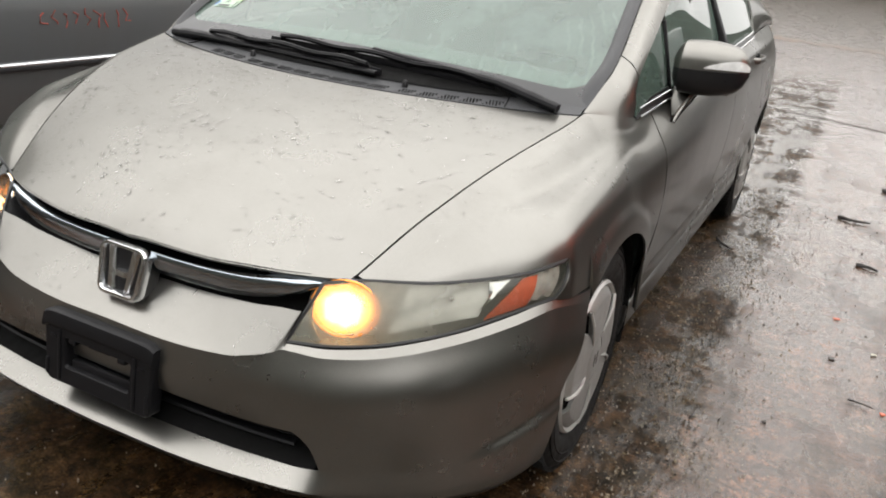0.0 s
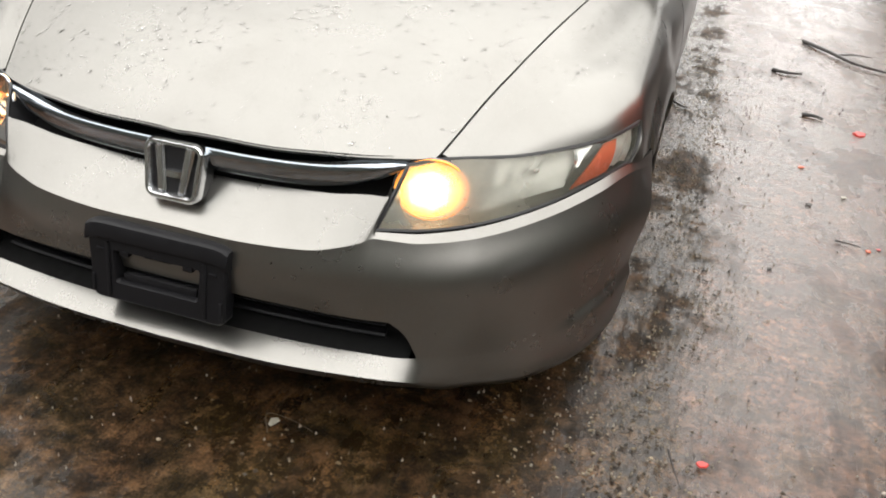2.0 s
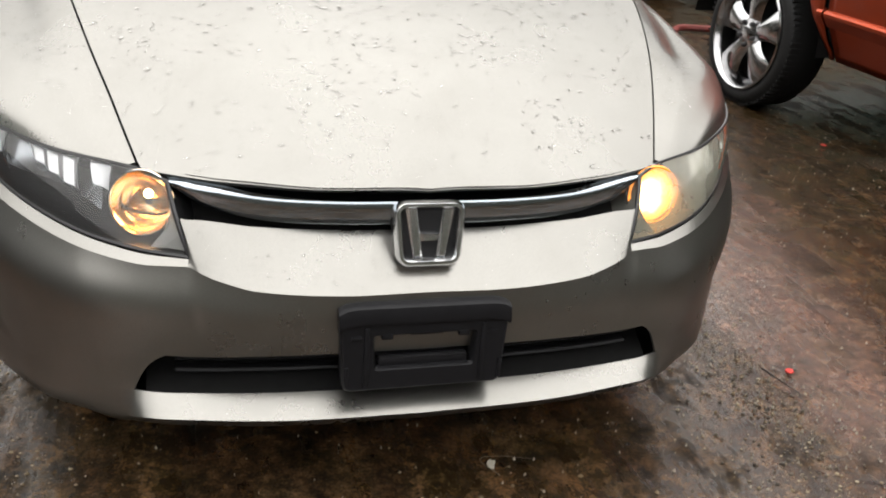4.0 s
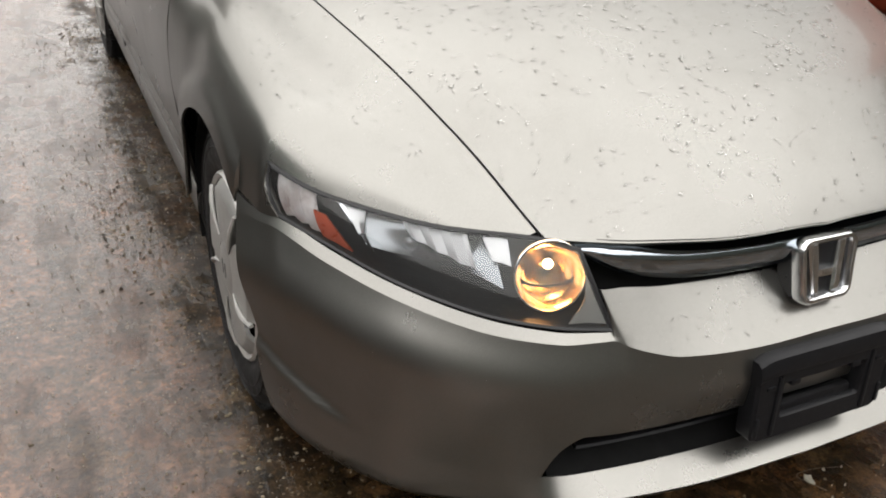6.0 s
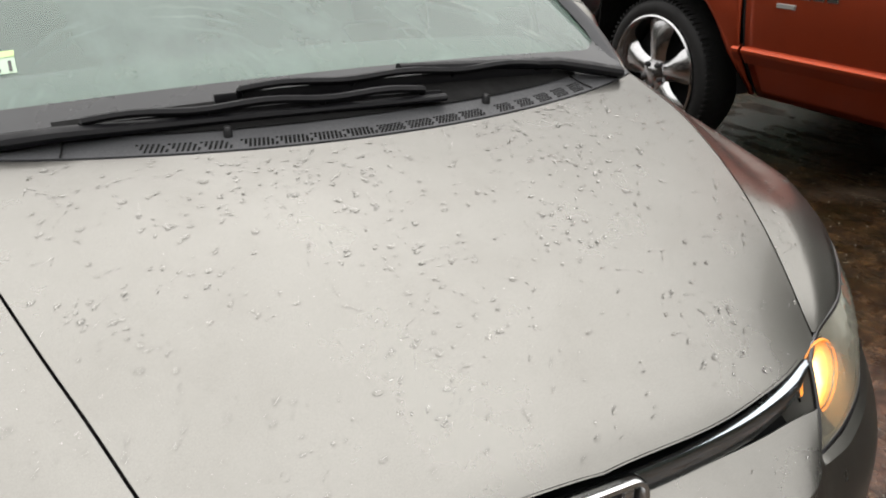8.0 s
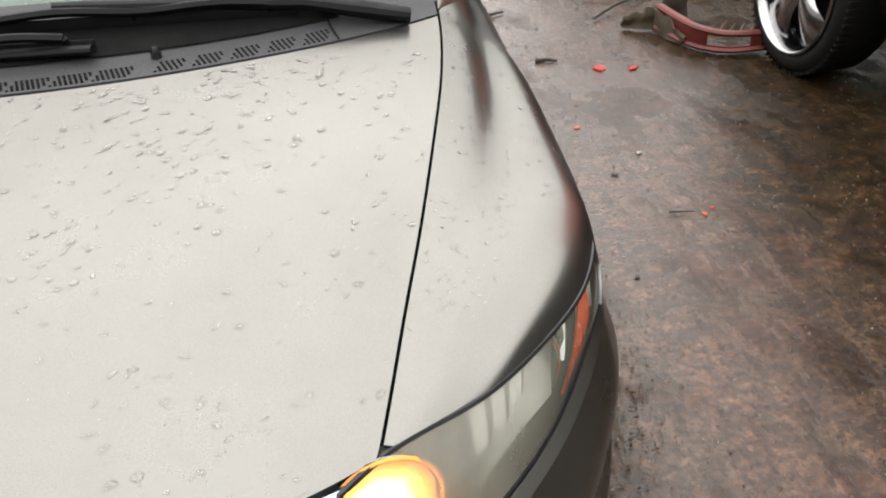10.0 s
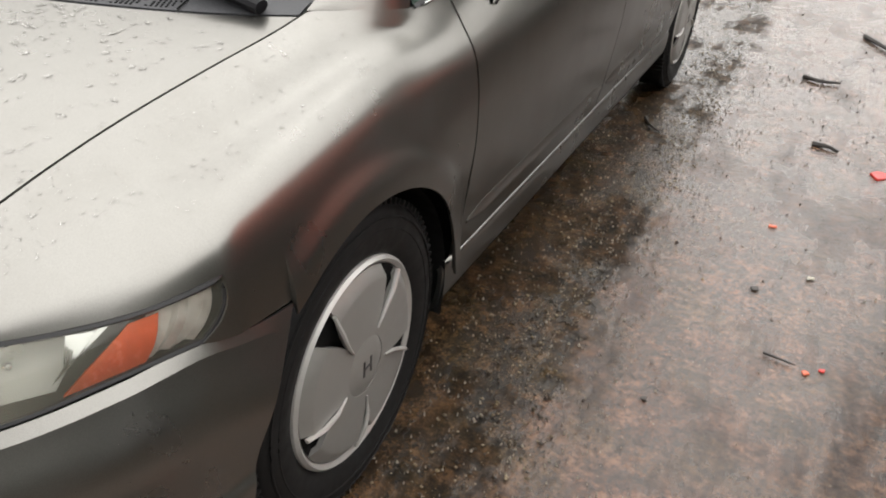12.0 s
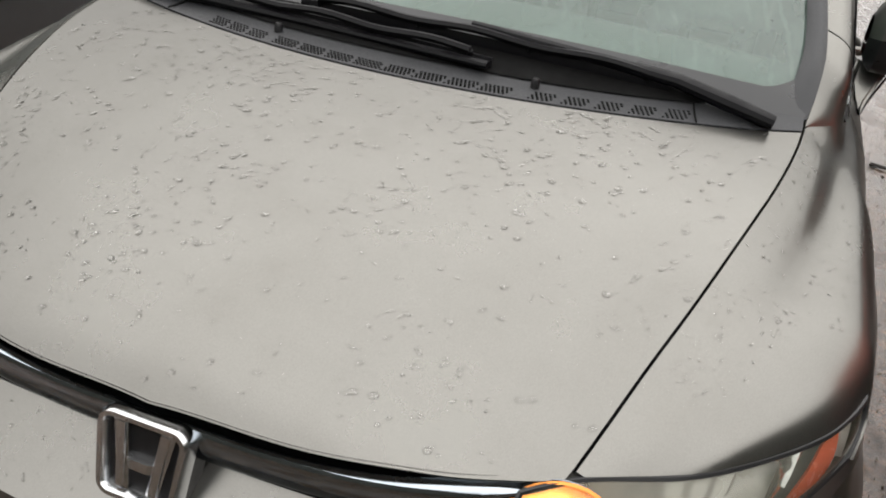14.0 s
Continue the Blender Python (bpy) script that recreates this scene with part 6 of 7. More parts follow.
# ---- the dark grey car beside ----
def build_grey_car():
    t = thing("parked_car", "dark grey parked car with a silver side moulding and red scrawl", "car", pose(-2.12, 0.0, 0))
    def flank(y, z):
        return 0.02 * math.sin(math.pi * (z - 0.3) / 0.6) - 0.22 * max(0, z - 0.80) ** 1.2 - 0.15 * max(0, 0.38 - z)
    for y0, y1, nm in ((-1.2, 0.20, "front_fender"), (0.21, 1.75, "front_door"), (1.76, 2.9, "quarter_panel")):
        bm = bmesh.new()
        sheet(bm, lambda y, z: (flank(y, z), y, z), steps(y0, y1, 16), steps(0.27, 0.86, 20), flip=True)
        p = part(nm, bm, GREY, t, solid=0.012)
        bm = bmesh.new()
        tube(bm, [(flank(y, 0.535) + 0.006, y, 0.535) for y in steps(y0 + 0.01, y1 - 0.01, 8)], (0.014, 0.022), 10)
        part("side_moulding", bm, COWL, p)
        bm = bmesh.new()
        tube(bm, [(flank(y, 0.543) + 0.013, y, 0.545) for y in steps(y0 + 0.01, y1 - 0.01, 8)], (0.010, 0.010), 8)
        part("moulding_strip", bm, CHROME, p)
        bm = bmesh.new()
        tube(bm, [(flank(y, 0.86) + 0.002, y, 0.865) for y in steps(y0, y1, 6)], (0.012, 0.010), 8)
        part("belt_strip", bm, ALLOY, p)
        bm = bmesh.new()
        slant = lambda y, v: y + v * (0.0 + (y + 1.2) / 4.1 * 2.2 - y)
        sheet(bm, lambda y, v: (-0.03 - 0.30 * v, slant(y, v), 0.87 + 0.42 * v), steps(y0, y1, 6), steps(0, 1, 6))
        part("side_window", bm, SIDE_GLASS, p)
        bm = bmesh.new()
        tube(bm, [(-0.035 - 0.30 * v, slant(y1, v), 0.87 + 0.42 * v) for v in steps(0, 1, 6)], (0.03, 0.02), 8)
        part("pillar", bm, GREY, p)
    bm = bmesh.new()
    block(bm, -1.55, -0.10, -1.2, 2.9, 0.25, 0.78, 0.08, 3)
    part("body", bm, DARK, t)
    bm = bmesh.new()
    block(bm, -1.66, -0.06, -2.25, -1.21, 0.28, 0.80, 0.12, 4)
    part("nose", bm, GREY, t)
    bm = bmesh.new()
    sheet(bm, lambda u, v: (-1.33 + 1.0 * u, 0.0 + 2.2 * v, 1.285 + 0.06 * math.sin(math.pi * u) ** 0.7 * (0.6 + 0.4 * math.sin(math.pi * v))), steps(0, 1, 12), steps(0, 1, 12))
    part("roof", bm, GREY, t, solid=0.02)
    for nm, ya, yb in (("windscreen", -1.2, 0.0), ("rear_window", 2.9, 2.2)):
        bm = bmesh.new()
        sheet(bm, lambda u, v: (-1.60 + 0.28 * v + (1.55 - 0.56 * v) * u, ya + (yb - ya) * v, 0.86 + 0.43 * v + 0.03 * math.sin(math.pi * u)), steps(0, 1, 10), steps(0, 1, 10))
        part(nm, bm, SIDE_GLASS, t)
    bm = bmesh.new()
    sheet(bm, lambda u, v: (-1.63 - 0.02 + 1.60 * u, -2.22 + 1.05 * v, 0.78 + 0.09 * v + 0.035 * math.sin(math.pi * u) ** 0.6), steps(0, 1, 12), steps(0, 1, 10))
    part("hood", bm, GREY, t, solid=0.015)
    bm = bmesh.new()
    block(bm, -1.62, -0.05, 2.90, 3.45, 0.28, 0.87, 0.10, 4)
    part("boot", bm, GREY, t)
    bm = bmesh.new()
    sheet(bm, lambda y, z: (-1.66 - flank(y, z), y, z), steps(-1.2, 2.9, 20), steps(0.27, 0.86, 14))
    part("far_flank", bm, GREY, t, solid=0.012)
    bm = bmesh.new()
    sheet(bm, lambda y, v: (-1.63 + 0.30 * v, y + v * ((y + 1.2) / 4.1 * 2.2 - y), 0.87 + 0.42 * v), steps(-1.2, 2.9, 8), steps(0, 1, 6))
    part("side_window", bm, SIDE_GLASS, t)
    for x in (-0.68, -1.42):
        bm = bmesh.new()
        block(bm, x, x + 0.45, 0.30, 0.80, 0.70, 0.86, 0.05, 3)
        block(bm, x, x + 0.45, 0.74, 0.92, 0.75, 1.20, 0.05, 3)
        part("seat", bm, CLOTH, t)
    for yc in (-1.55, 1.95):
        bm = bmesh.new()
        spin(bm, [(0.02, 0.20), (0.02, 0.29), (-0.02, 0.31), (-0.18, 0.31), (-0.2, 0.2)], 40, "x", (0, yc, 0.305))
        part("tyre", bm, RUBBER, t)
    red = surface("red_marker", (0.30, 0.06, 0.045), 0.6)
    bm = bmesh.new()
    rnd = random.Random(9)
    for k in range(9):
        y = 0.78 + k * 0.062
        pts = [(y + rnd.uniform(-0.025, 0.025), 0.735 + dz * (0.5 + rnd.random())) for dz in (0.035, 0.012, -0.014, -0.035)]
        tube(bm, [(flank(a, b) + 0.002, a, b) for a, b in pts], 0.0035, 5)
    part("marker_scrawl", bm, red, t, "plain red marker strokes")
    return t


build_grey_car()


# ---- other vehicles behind the pickup ----
def build_far_vehicles():
    g = thing("green_pickup", "dark green pickup parked behind the orange one", "truck", pose(3.87, 4.6, 0))
    bm = bmesh.new()
    sheet(bm, lambda u, v: (u, 0.03 * math.cos(3 * (v - 0.8)) + 0.25 * max(0, v - 1.28) ** 1.3, v), steps(0, 4.2, 24), steps(0.45, 1.40, 18), flip=True)
    side_g = part("side_panel", bm, GREEN, g, solid=0.012)
    bm = bmesh.new()
    block(bm, 0.05, 4.1, 0.10, 1.8, 0.45, 1.3, 0.06, 3)
    part("body", bm, DARK, g)
    bm = bmesh.new()
    block(bm, 0.42, 0.64, -0.045, 0.0, 1.20, 1.27, 0.018, 3)
    part("door_handle", bm, BLACK, g)
    bm = bmesh.new()
    block(bm, 1.10, 1.36, -0.26, -0.04, 1.14, 1.36, 0.03, 3)
    part("door_mirror", bm, BLACK, g)
    bm = bmesh.new()
    sheet(bm, lambda u, v: (0.4 + 1.5 * u + 0.5 * u * v, 0.05 + 0.25 * v, 1.40 + 0.45 * v), steps(0, 1, 6), steps(0, 1, 6), flip=True)
    part("side_window", bm, SIDE_GLASS, g, solid=0.004)
    for x in (0.5, 3.4):
        bm = bmesh.new()
        spin(bm, [(-0.02, 0.20), (-0.02, 0.33), (0.02, 0.36), (0.22, 0.36), (0.24, 0.2)], 36, "y", (x, 0, 0.355))
        part("tyre", bm, RUBBER, g)
    w = thing("white_van", "white vehicle tail with a red tail lamp", "van", pose(4.47, 5.6, 0))
    bm = bmesh.new()
    block(bm, -1.75, 0.10, 0.0, 3.6, 0.42, 1.60, 0.10, 4)
    part("body", bm, WHITE, w)
    bm = bmesh.new()
    block(bm, 0.0, 0.10, -0.035, 0.05, 0.90, 1.46, 0.025, 3)
    part("tail_lamp", bm, surface("red_lamp_plastic", (0.45, 0.02, 0.02), 0.2, spread=0.1), w, "red tail lamp")
    bm = bmesh.new()
    block(bm, -1.75, 0.12, -0.14, 0.02, 0.50, 0.70, 0.04, 3)
    part("rear_bumper", bm, CHROME, w)
    for x in (-1.62, -0.12):
        bm = bmesh.new()
        spin(bm, [(-0.1, 0.20), (-0.1, 0.32), (-0.06, 0.35), (0.08, 0.35), (0.1, 0.2)], 36, "x", (x, 0.8, 0.345))
        part("tyre", bm, RUBBER, w)


build_far_vehicles()


# ---- junk on the ground ----
RUSTRED = surface("chipped_red_metal", (0.1379, 0.0241, 0.0207), 0.42, 0.2, spread=0.45, scale=22, relief=0.4, depth=0.002)
MUDDY = surface("muddy_bent_metal", (0.0759, 0.0586, 0.0379), 0.7, spread=0.4, scale=18, relief=0.5, depth=0.002)
BARK = surface("wet_twig", (0.0152, 0.0110, 0.0083), 0.5, spread=0.4, scale=60)
REDBIT = surface("red_plastic_scrap", (0.4276, 0.0276, 0.0207), 0.35, spread=0.2)
ORANGEBIT = surface("orange_plastic_scrap", (0.5517, 0.1103, 0.0483), 0.4, spread=0.2)
PALE = surface("pale_scrap", (0.3793, 0.3586, 0.2897), 0.6, spread=0.3, scale=60)
LEAF = surface("dark_wet_leaf_litter", (0.0207, 0.0138, 0.0090), 0.45, spread=0.5, scale=90)
STONE = surface("pale_grit", (0.2345, 0.2069, 0.1655), 0.6, spread=0.4, scale=90)


def build_junk():
    j = thing("crash_beam", "broken red bumper beam lying bent on the wet ground", "car part")
    path = line3((2.22, 2.74, 0.088), (2.25, 2.56, 0.076), (2.29, 2.41, 0.068), (2.39, 2.31, 0.064), (2.57, 2.26, 0.074))
    for nm, dz, h, d in (("upper_rail", 0.032, 0.014, 0.024), ("lower_rail", -0.036, 0.016, 0.03)):
        bm = bmesh.new()
        tube(bm, [(path(s)[0], path(s)[1], path(s)[2] + dz * (1.5 - 0.5 * s)) for s in steps(0, 1, 20)], [(d, h)] * 21, 8)
        part(nm, bm, RUSTRED, j)
    bm = bmesh.new()
    sheet(bm, lambda u, v: (path(u)[0] - 0.01, path(u)[1] - 0.006, path(u)[2] + 0.04 * v * (1.5 - 0.5 * u)), steps(0.0, 1, 24), steps(-1, 1, 8),
          keep=lambda a, b, c, d: not (0.58 < (a + b) / 2 < 0.86 and abs(c + d) < 1.0))
    part("web", bm, RUSTRED, j, solid=0.006)
    # torn bracket at the beam's end: a standing plate, a folded flange and mud-caked skin along the web
    for nm, a, b, h0, h1 in (("bracket_plate", (2.215, 2.76), (2.47, 2.96), 0.135, 0.165), ("bracket_flange", (2.215, 2.77), (2.07, 2.86), 0.125, 0.055), ("caked_skin", (2.195, 2.74), (2.245, 2.47), 0.128, 0.06)):
        bm = bmesh.new()
        rnd = random.Random(len(nm))
        tear = [rnd.uniform(-0.018, 0.018) for _ in range(11)]
        sheet(bm, lambda u, v: (a[0] + (b[0] - a[0]) * u + 0.008 * math.sin(9 * u + 4 * v), a[1] + (b[1] - a[1]) * u + 0.010 * math.sin(6 * v), 0.004 + (h0 + (h1 - h0) * u + tear[int(round(u * 10))] * (u > 0.15)) * v), steps(0, 1, 10), steps(0, 1, 5))
        part(nm, bm, MUDDY, j, "muddy torn plate", solid=0.006)
    bm = bmesh.new()
    rnd = random.Random(3)
    for k in range(5):
        x = 2.33 + 0.04 * k
        a = rnd.uniform(0.03, 0.07)
        tube(bm, [(x, 2.38 - 0.02 * k, 0.09), (x + 0.015, 2.39 - 0.02 * k, 0.10 + a * 0.4), (x + 0.03, 2.40 - 0.02 * k, 0.10 + a * 0.6)], [0.012, 0.008, 0.002], 5)
    part("torn_edge", bm, MUDDY, j)
    # red hose and cable farther back
    h = thing("red_hose", "red hose lying across the ground", "hose")
    bm = bmesh.new()
    tube(bm, [line3((2.72, 3.64, 0.03), (2.85, 3.66, 0.035), (3.02, 3.70, 0.03), (3.2, 3.9, 0.04), (3.5, 3.95, 0.03), (4.0, 3.98, 0.03))(s) for s in steps(0, 1, 24)], 0.026, 8)
    part("hose", bm, RUSTRED, h)
    for pts in (((1.98, 3.05, 0.012), (2.2, 3.25, 0.03), (2.4, 3.40, 0.02), (2.65, 3.62, 0.02)), ((2.05, 3.5, 0.012), (2.3, 3.42, 0.025), (2.55, 3.58, 0.015), (2.7, 3.60, 0.02))):
        c = thing("cable", "thin black cable lying on the ground", "cable", group="cables on the ground")
        bm = bmesh.new()
        f = line3(*pts)
        tube(bm, [f(s) for s in steps(0, 1, 20)], 0.008, 6)
        part("wire", bm, BARK, c)


build_junk()


def twig(pts, r, label="dark wet twig on the concrete", mat=None, name="twig"):
    f = line3(*pts)
    bm = bmesh.new()
    n = 12
    tube(bm, [f(s) for s in steps(0, 1, n)], [r * (1 - 0.5 * k / n) for k in range(n + 1)], 6)
    o = part(name, bm, mat or BARK)
    tagged(o, label, name, "twigs on the yard" if name == "twig" else "")


twig(((1.62, 4.35, 0.01), (1.76, 4.10, 0.015), (1.90, 3.85, 0.012), (2.10, 3.72, 0.01)), 0.014)
twig(((1.80, 4.02, 0.012), (1.92, 4.08, 0.02), (2.02, 4.02, 0.03)), 0.007)
twig(((1.52, 0.895, 0.006), (1.56, 0.885, 0.008), (1.60, 0.88, 0.006)), 0.004)
twig(((-1.42, -0.62, 0.006), (-1.30, -0.66, 0.008), (-1.20, -0.66, 0.006)), 0.005)
twig(((1.04, -0.50, 0.005), (1.055, -0.56, 0.006), (1.075, -0.62, 0.005)), 0.003)
twig(((0.20, -0.80, 0.004), (0.17, -0.745, 0.006), (0.22, -0.74, 0.004), (0.29, -0.76, 0.004)), 0.0009, "thin brown wire curled on the wet ground", MUDDY, "wire")
twig(((-0.97, -0.42, 0.005), (-0.94, -0.50, 0.007), (-0.90, -0.56, 0.005)), 0.0025, "pale dry grass stalk on the ground", PALE, "stalk")
twig(((0.84, 2.36, 0.006), (0.88, 2.27, 0.010), (0.93, 2.23, 0.006)), 0.008)
twig(((1.38, 3.36, 0.006), (1.46, 3.33, 0.008), (1.55, 3.36, 0.006)), 0.012)
twig(((1.50, 2.47, 0.006), (1.56, 2.46, 0.010), (1.60, 2.44, 0.006)), 0.012)


def scrap(name, label, mat, x, y, size, turn=0.0):
    bm = bmesh.new()
    rnd = random.Random(int(1000 * x + 77 * y))
    ring = [(size * (0.4 + 0.7 * rnd.random()) * math.cos(q) * 1.2, size * (0.3 + 0.6 * rnd.random()) * math.sin(q)) for q in (2 * math.pi * k / 7 for k in range(7))]
    lo = [bm.verts.new((a, b, 0.0)) for a, b in ring]
    hi = [bm.verts.new((a * 0.9, b * 0.9, 0.002 + 0.12 * size * rnd.random())) for a, b in ring]
    bm.faces.new(hi)
    for k in range(7):
        bm.faces.new((lo[k - 1], lo[k], hi[k], hi[k - 1]))
    o = part(name, bm, mat, smooth=False)
    o.matrix_basis = pose(x, y, 0.0, 0, 0, turn)
    tagged(o, label, "scrap", "scraps on the yard")


scrap("plastic_scrap", "small red plastic scrap on wet concrete", REDBIT, 1.112, -0.517, 0.018, 20)
scrap("plastic_scrap", "small orange plastic scrap on wet concrete", ORANGEBIT, 1.630, 0.868, 0.015, 60)
scrap("plastic_scrap", "small orange plastic scrap on wet concrete", ORANGEBIT, 1.447, 1.644, 0.018, 10)
scrap("plastic_scrap", "small red plastic scrap on wet concrete", REDBIT, 2.583, 1.291, 0.020, 0)
scrap("plastic_scrap", "small red plastic scrap on wet concrete", REDBIT, 1.665, 0.898, 0.012, 90)
scrap("plastic_scrap", "red plastic scrap on wet concrete", REDBIT, 1.757, 2.293, 0.05, 70)
scrap("plastic_scrap", "red plastic scrap on wet concrete", REDBIT, 1.90, 2.25, 0.04, 30)
scrap("paper_scrap", "pale yellow and blue paper scrap", PALE, 1.597, 1.360, 0.016, 40)
scrap("leaf", "small dark leaf on wet concrete", LEAF, 1.289, 0.563, 0.014, 10)
scrap("leaf", "small dark leaf on wet concrete", LEAF, 1.454, 1.215, 0.016, 70)
scrap("leaf", "small pale leaf on wet concrete", PALE, 0.196, -0.756, 0.016, 70)
scrap("pebble", "pale pebble on wet ground", STONE, 1.503, -0.453, 0.008, 0)


def build_litter():
    """Leaf crumbs and grit over the yard: past counting."""
    rnd = np.random.RandomState(5)
    for name, label, mat, count, small, big in (("leaf_litter", "dark leaf crumbs and bark scattered over the wet yard", LEAF, 700, 0.0015, 0.008),
                                                ("grit", "pale grit and gravel specks on the wet ground", STONE, 8000, 0.0012, 0.0050)):
        verts, faces = [], []
        for _ in range(count):
            if name == "leaf_litter" and rnd.rand() < 0.5:
                x, y = rnd.normal(1.3, 0.30), rnd.normal(3.1, 0.9)
            elif rnd.rand() < 0.45:
                sgn = 1 if rnd.rand() < 0.6 else -1
                x, y = sgn * abs(rnd.normal(1.02, 0.14)), rnd.uniform(-1.2, 3.5)
            else:
                x, y = rnd.uniform(-2.0, 3.2), rnd.uniform(-1.6, 6.0)
            r = small + (big - small) * rnd.rand() ** 3
            a, k = rnd.uniform(0, 6.28), rnd.uniform(0.35, 1.0)
            b = len(verts)
            for q in range(5):
                t = a + 2 * math.pi * q / 5
                u, v = r * math.cos(t), r * k * math.sin(t)
                verts.append((x + u * math.cos(a) - v * math.sin(a), y + u * math.sin(a) + v * math.cos(a), -0.004))
            verts.append((x, y, 0.003 + r * 0.45))
            faces += [(b + q, b + (q + 1) % 5, b + 5) for q in range(5)]
        me = bpy.data.meshes.new(name)
        me.from_pydata(verts, [], faces)
        me.materials.append(mat)
        tagged(new(name, me), label, name.replace("_", " "), kind="stuff")


def build_crumbs():
    """Wet silt crumbs heaped along the edges of the mud band and at the bumper's corners: past counting."""
    rnd = np.random.RandomState(23)
    mud, n, l = material("wet_silt_crumbs")
    p = n["Principled BSDF"]
    geo = n.new("ShaderNodeNewGeometry")
    l.new(ramp(n, l, geo.outputs["Random Per Island"], [(0.0, (0.014, 0.009, 0.004)), (0.45, (0.045, 0.031, 0.015)), (0.80, (0.12, 0.088, 0.046)), (1.0, (0.24, 0.195, 0.13))]), p.inputs["Base Color"])
    l.new(ramp(n, l, noise_tex(n, l, 120.0), [(0.35, (0.25,)), (0.65, (0.75,))]), p.inputs["Roughness"])
    verts, faces = [], []
    spots = [(rnd.uniform(-0.98, 1.04), rnd.uniform(-1.3, 3.2)) for _ in range(160)]
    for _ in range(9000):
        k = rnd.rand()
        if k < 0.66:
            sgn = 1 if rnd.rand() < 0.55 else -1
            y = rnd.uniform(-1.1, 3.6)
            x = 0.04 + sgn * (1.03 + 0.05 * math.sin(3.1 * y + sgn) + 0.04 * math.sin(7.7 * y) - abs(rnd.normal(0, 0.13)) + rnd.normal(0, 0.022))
        elif k < 0.76:
            cx, cy = spots[rnd.randint(len(spots))]
            x, y = rnd.normal(cx, 0.045), rnd.normal(cy, 0.06)
        elif k < 0.93:
            x, y = (-1 if rnd.rand() < 0.6 else 1) * rnd.normal(0.92, 0.16), rnd.normal(-0.62, 0.26)
        else:
            x, y = rnd.uniform(-1.1, 2.4), rnd.uniform(-1.4, 1.6)
        r = 0.0011 + 0.0040 * rnd.rand() ** 3.2
        b = len(verts)
        a, flat = rnd.uniform(0, 6.28), rnd.uniform(0.35, 0.7)
        for ring, z in ((1.0, -0.2), (0.72, 0.55)):
            for q in range(6):
                t = a + 2 * math.pi * q / 6
                e = r * ring * rnd.uniform(0.75, 1.2)
                verts.append((x + 1.25 * e * math.cos(t), y + e * math.sin(t), z * r * flat * 1.6 - 0.002))
        verts.append((x, y, 1.15 * r * flat - 0.001))
        for q in range(6):
            q2 = (q + 1) % 6
            faces.append((b + q, b + q2, b + 6 + q2, b + 6 + q))
            faces.append((b + 6 + q, b + 6 + q2, b + 12))
    me = bpy.data.meshes.new("mud_crumbs")
    me.from_pydata(verts, [], faces)
    me.materials.append(mud)
    tagged(new("mud_crumbs", me), "wet brown silt crumbs heaped on the concrete", "mud", kind="stuff")


build_litter()
build_crumbs()


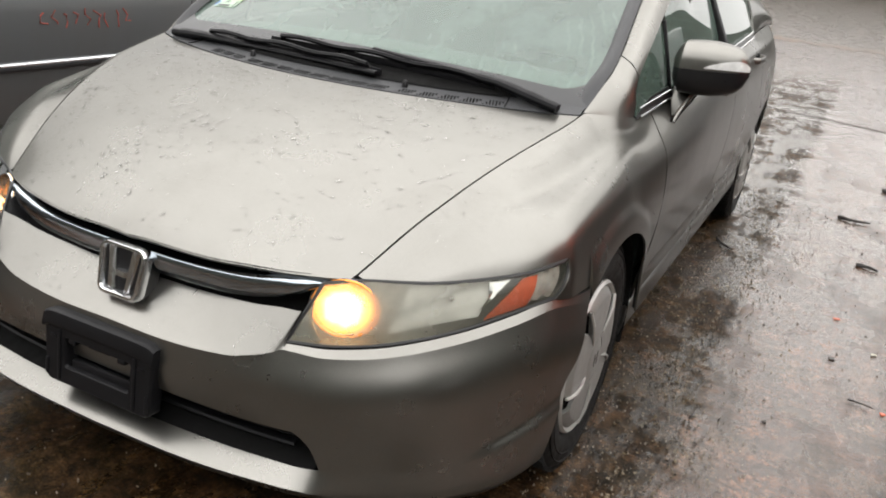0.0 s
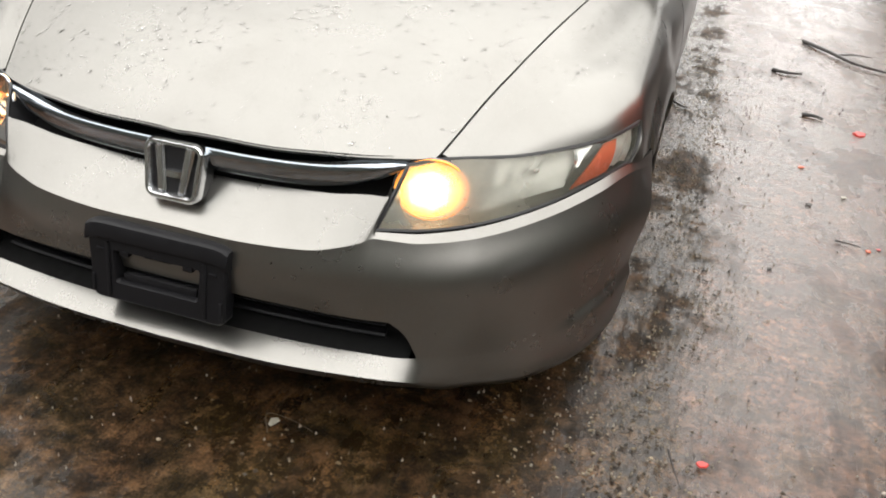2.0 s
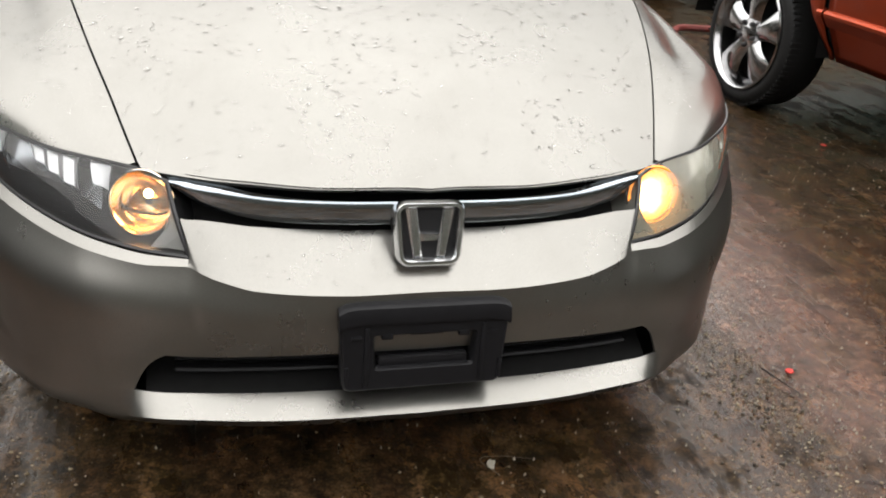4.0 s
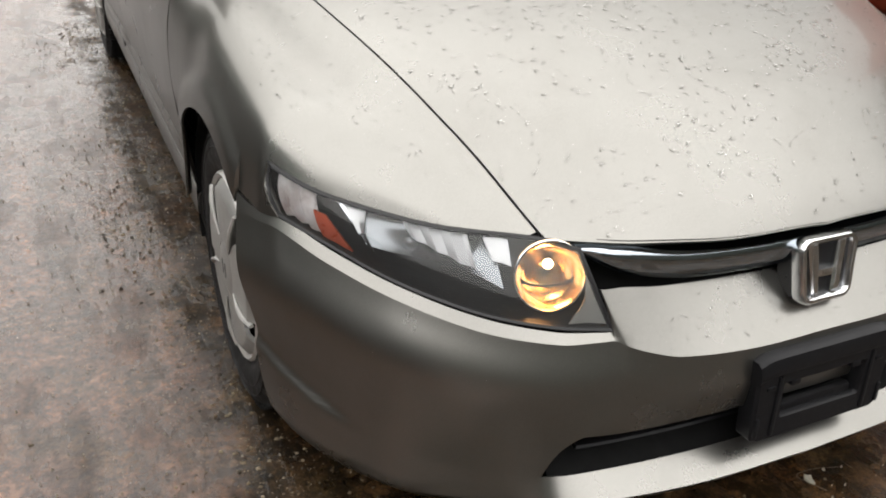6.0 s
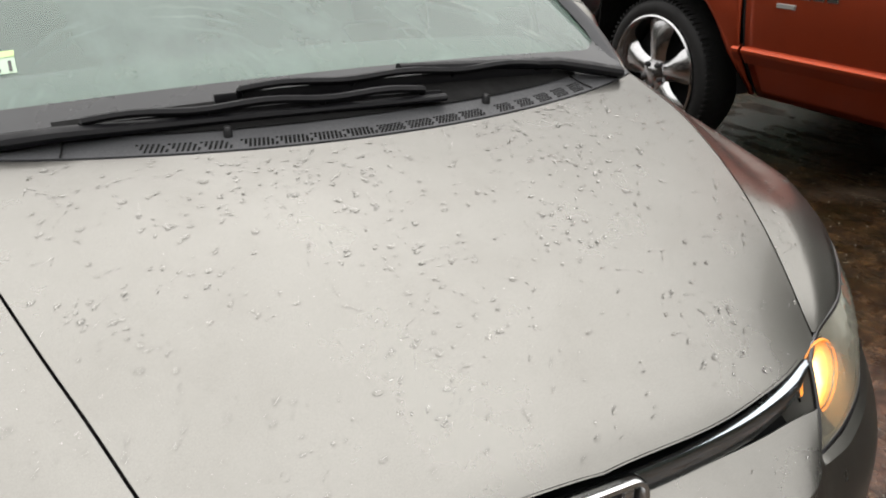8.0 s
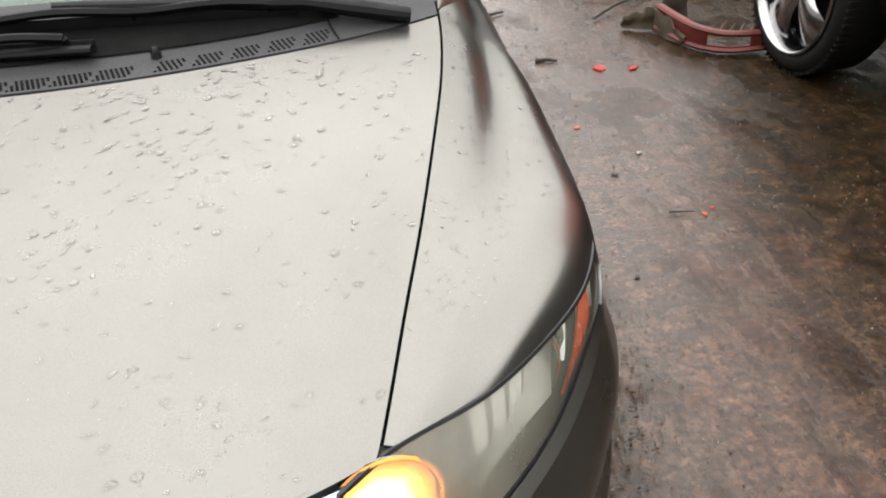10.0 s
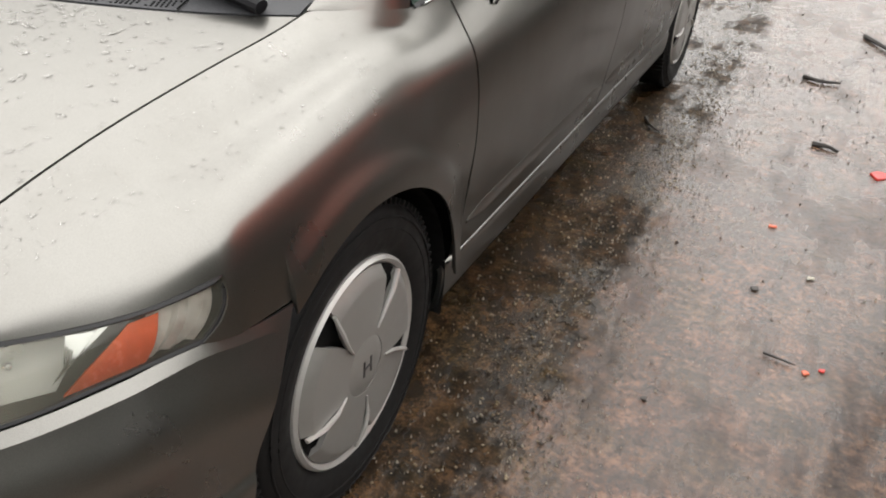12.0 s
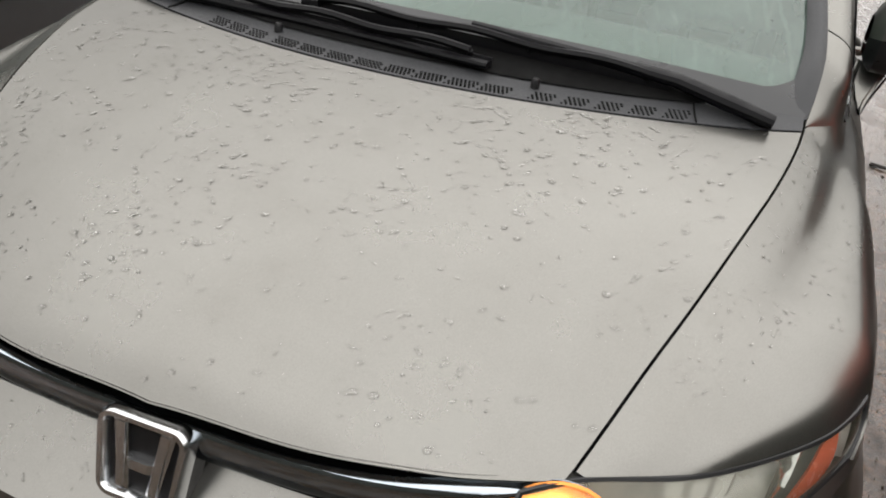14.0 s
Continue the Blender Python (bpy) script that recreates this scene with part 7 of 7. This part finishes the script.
def build_drops():
    """Rain beads on hood, fenders and grille bar."""
    rnd = np.random.RandomState(11)
    water, n, l = material("rain_water")
    glass = n["Principled BSDF"]
    glass.inputs["Transmission Weight"].default_value = 1.0
    glass.inputs["IOR"].default_value = 1.33
    glass.inputs["Roughness"].default_value = 0.02
    glass.inputs["Base Color"].default_value = (0.97, 0.97, 0.97, 1)
    clear = n.new("ShaderNodeBsdfTransparent")
    both = n.new("ShaderNodeMixShader")
    both.inputs[0].default_value = 0.72
    l.new(clear.outputs[0], both.inputs[1])
    l.new(glass.outputs[0], both.inputs[2])
    l.new(both.outputs[0], n["Material Output"].inputs[0])
    verts, faces = [], []

    def bead(c, nrm, r, k):
        w = Vector((1, 0, 0)) - nrm * nrm.x
        w.normalize()
        h = nrm.cross(w)
        a = rnd.uniform(0, 6.28)
        b = len(verts)
        for lift, rad in ((-0.1, 1.0), (0.16, 0.90), (0.27, 0.55)):
            for q in range(8):
                t = 2 * math.pi * q / 8
                u, v = math.cos(t) * rad * r, math.sin(t) * rad * r * k * (1 + 0.25 * math.cos(t + a))
                d = c + w * (u * math.cos(a * 0.15) - v * math.sin(a * 0.15)) + h * (u * math.sin(a * 0.15) + v * math.cos(a * 0.15)) + nrm * lift * r
                verts.append(tuple(d))
        verts.append(tuple(c + nrm * 0.32 * r))
        for ring in (0, 8):
            for q in range(8):
                q2 = (q + 1) % 8
                faces.append((b + ring + q, b + ring + q2, b + ring + 8 + q2, b + ring + 8 + q))
        faces.extend((b + 16 + q, b + 16 + (q + 1) % 8, b + 24) for q in range(8))

    def patch(x, y):
        e = 0.004
        z = hood_height(x, y)
        nrm = Vector((-(hood_height(x + e, y) - z) / e, -(hood_height(x, y + e) - z) / e, 1)).normalized()
        return Vector((x, y, z)), nrm
    clusters = [(rnd.uniform(-0.55, 0.6), rnd.uniform(-0.72, 0.0)) for _ in range(60)]
    done = 0
    while done < 2400:
        if rnd.rand() < 0.55:
            cx, cy = clusters[rnd.randint(60)]
            x, y = rnd.normal(cx, 0.05), rnd.normal(cy, 0.04)
        else:
            x, y = rnd.uniform(-0.62, 0.66), rnd.uniform(-0.77, 0.05)
        if y > hood_rear(x) - 0.008 or y < hood_front(min(0.5, abs(x))) + 0.01 or abs(x) > seam_x(y) - 0.008:
            continue
        c, nrm = patch(x, y)
        bead(c, nrm, 0.0014 + 0.0062 * rnd.rand() ** 3, rnd.uniform(0.35, 0.75))
        done += 1
    for s in (1, -1):
        for _ in range(420):
            y = rnd.uniform(-0.55, 0.10)
            sec = fender_section(y, 40)
            i = rnd.randint(1, 20)
            (x0, z0), (x1, z1) = sec[i], sec[i + 1]
            nrm = Vector((-(z1 - z0), -0.25 * (x1 - x0), x1 - x0)).normalized()
            if nrm.z < 0.55:
                continue
            bead(Vector((s * x0, y, z0)), Vector((s * nrm.x, nrm.y, nrm.z)), 0.0012 + 0.0030 * rnd.rand() ** 2.5, rnd.uniform(0.55, 1.0))
    for s in (1, -1):
        for _ in range(40):
            u, v = rnd.uniform(0.02, 0.85), rnd.uniform(0.0, 0.46)
            a, b, c = (Vector(bumper_face(*q)) for q in ((u, v), (u + 0.004, v), (u, v + 0.01)))
            nrm = (c - a).cross(b - a).normalized()
            nrm = nrm if nrm.y < 0 else -nrm
            bead(Vector((s * a.x, a.y, a.z)), Vector((s * nrm.x, nrm.y, nrm.z)), 0.0008 + 0.0022 * rnd.rand() ** 3, rnd.uniform(0.5, 1.0))
        for _ in range(160):
            u, v = rnd.uniform(0.0, 0.36), rnd.uniform(0.1, 0.9)
            a = Vector(bumper_ledge(u, v))
            bead(Vector((s * a.x, a.y, a.z)), Vector((0, -0.6, 0.8)), 0.0010 + 0.0026 * rnd.rand() ** 3, rnd.uniform(0.4, 0.9))
    me = bpy.data.meshes.new("raindrops")
    me.from_pydata(verts, [], faces)
    me.materials.append(water)
    me.polygons.foreach_set("use_smooth", [True] * len(me.polygons))
    o = tagged(new("raindrops", me), "clear rain beads on the painted hood, fenders and bumper", "water drops", kind="stuff")
    o.visible_shadow = False


build_drops()


def build_joints():
    silted = surface("brown_silt", (0.085, 0.060, 0.038), 0.7, spread=0.5, scale=3, relief=0.4)
    for pts, w, mat, label in ((((-3.0, 8.2), (0.0, 7.45), (1.6, 7.02), (4.0, 6.4)), 0.016, LEAF, "dark silt-filled joint in the concrete"),
                               (((-6.0, 17.2), (0.0, 17.3), (8.0, 17.6)), 0.42, silted, "brown drift of silt across the concrete")):
        bm = bmesh.new()
        f = line3(*[(x, y, 0.0) for x, y in pts])
        sheet(bm, lambda u, v: (f(u)[0], f(u)[1] + v * w * max(0.05, 0.7 + 1.6 * noise.noise((u * 26, v, 2.2)) + 0.7 * noise.noise((u * 90, v, 5.2))), 0.001 + 0.006 * (1 - abs(v))), steps(0, 1, 180), [-1, 0, 1])
        o = part("expansion_joint" if mat is LEAF else "silt_drift", bm, mat)
        tagged(o, label, "joint" if mat is LEAF else "silt", kind="structure")


build_joints()


# ---- unseen dark walls added round the yard, to dim low sky and reflections ----
def build_walls():
    wall = surface("added_dark_wall", (0.046, 0.049, 0.038), 0.8, spread=0.35, scale=5, relief=0.3)
    for name, x0, x1, y0, y1, h in (("wall_south", -16, 9, -8.4, -8.1, 3.4), ("wall_east", 9, 9.3, -8.4, 110, 4.3), ("wall_west", -16.3, -16, -8.4, 110, 6.0), ("wall_north", -16.3, 9.3, 110, 110.3, 15.0)):
        bm = bmesh.new()
        block(bm, x0, x1, y0, y1, -0.05, h)
        o = part(name, bm, wall, smooth=False)
        tagged(o, "unseen dark wall added to shape light and reflections", "wall", kind="structure")


build_walls()
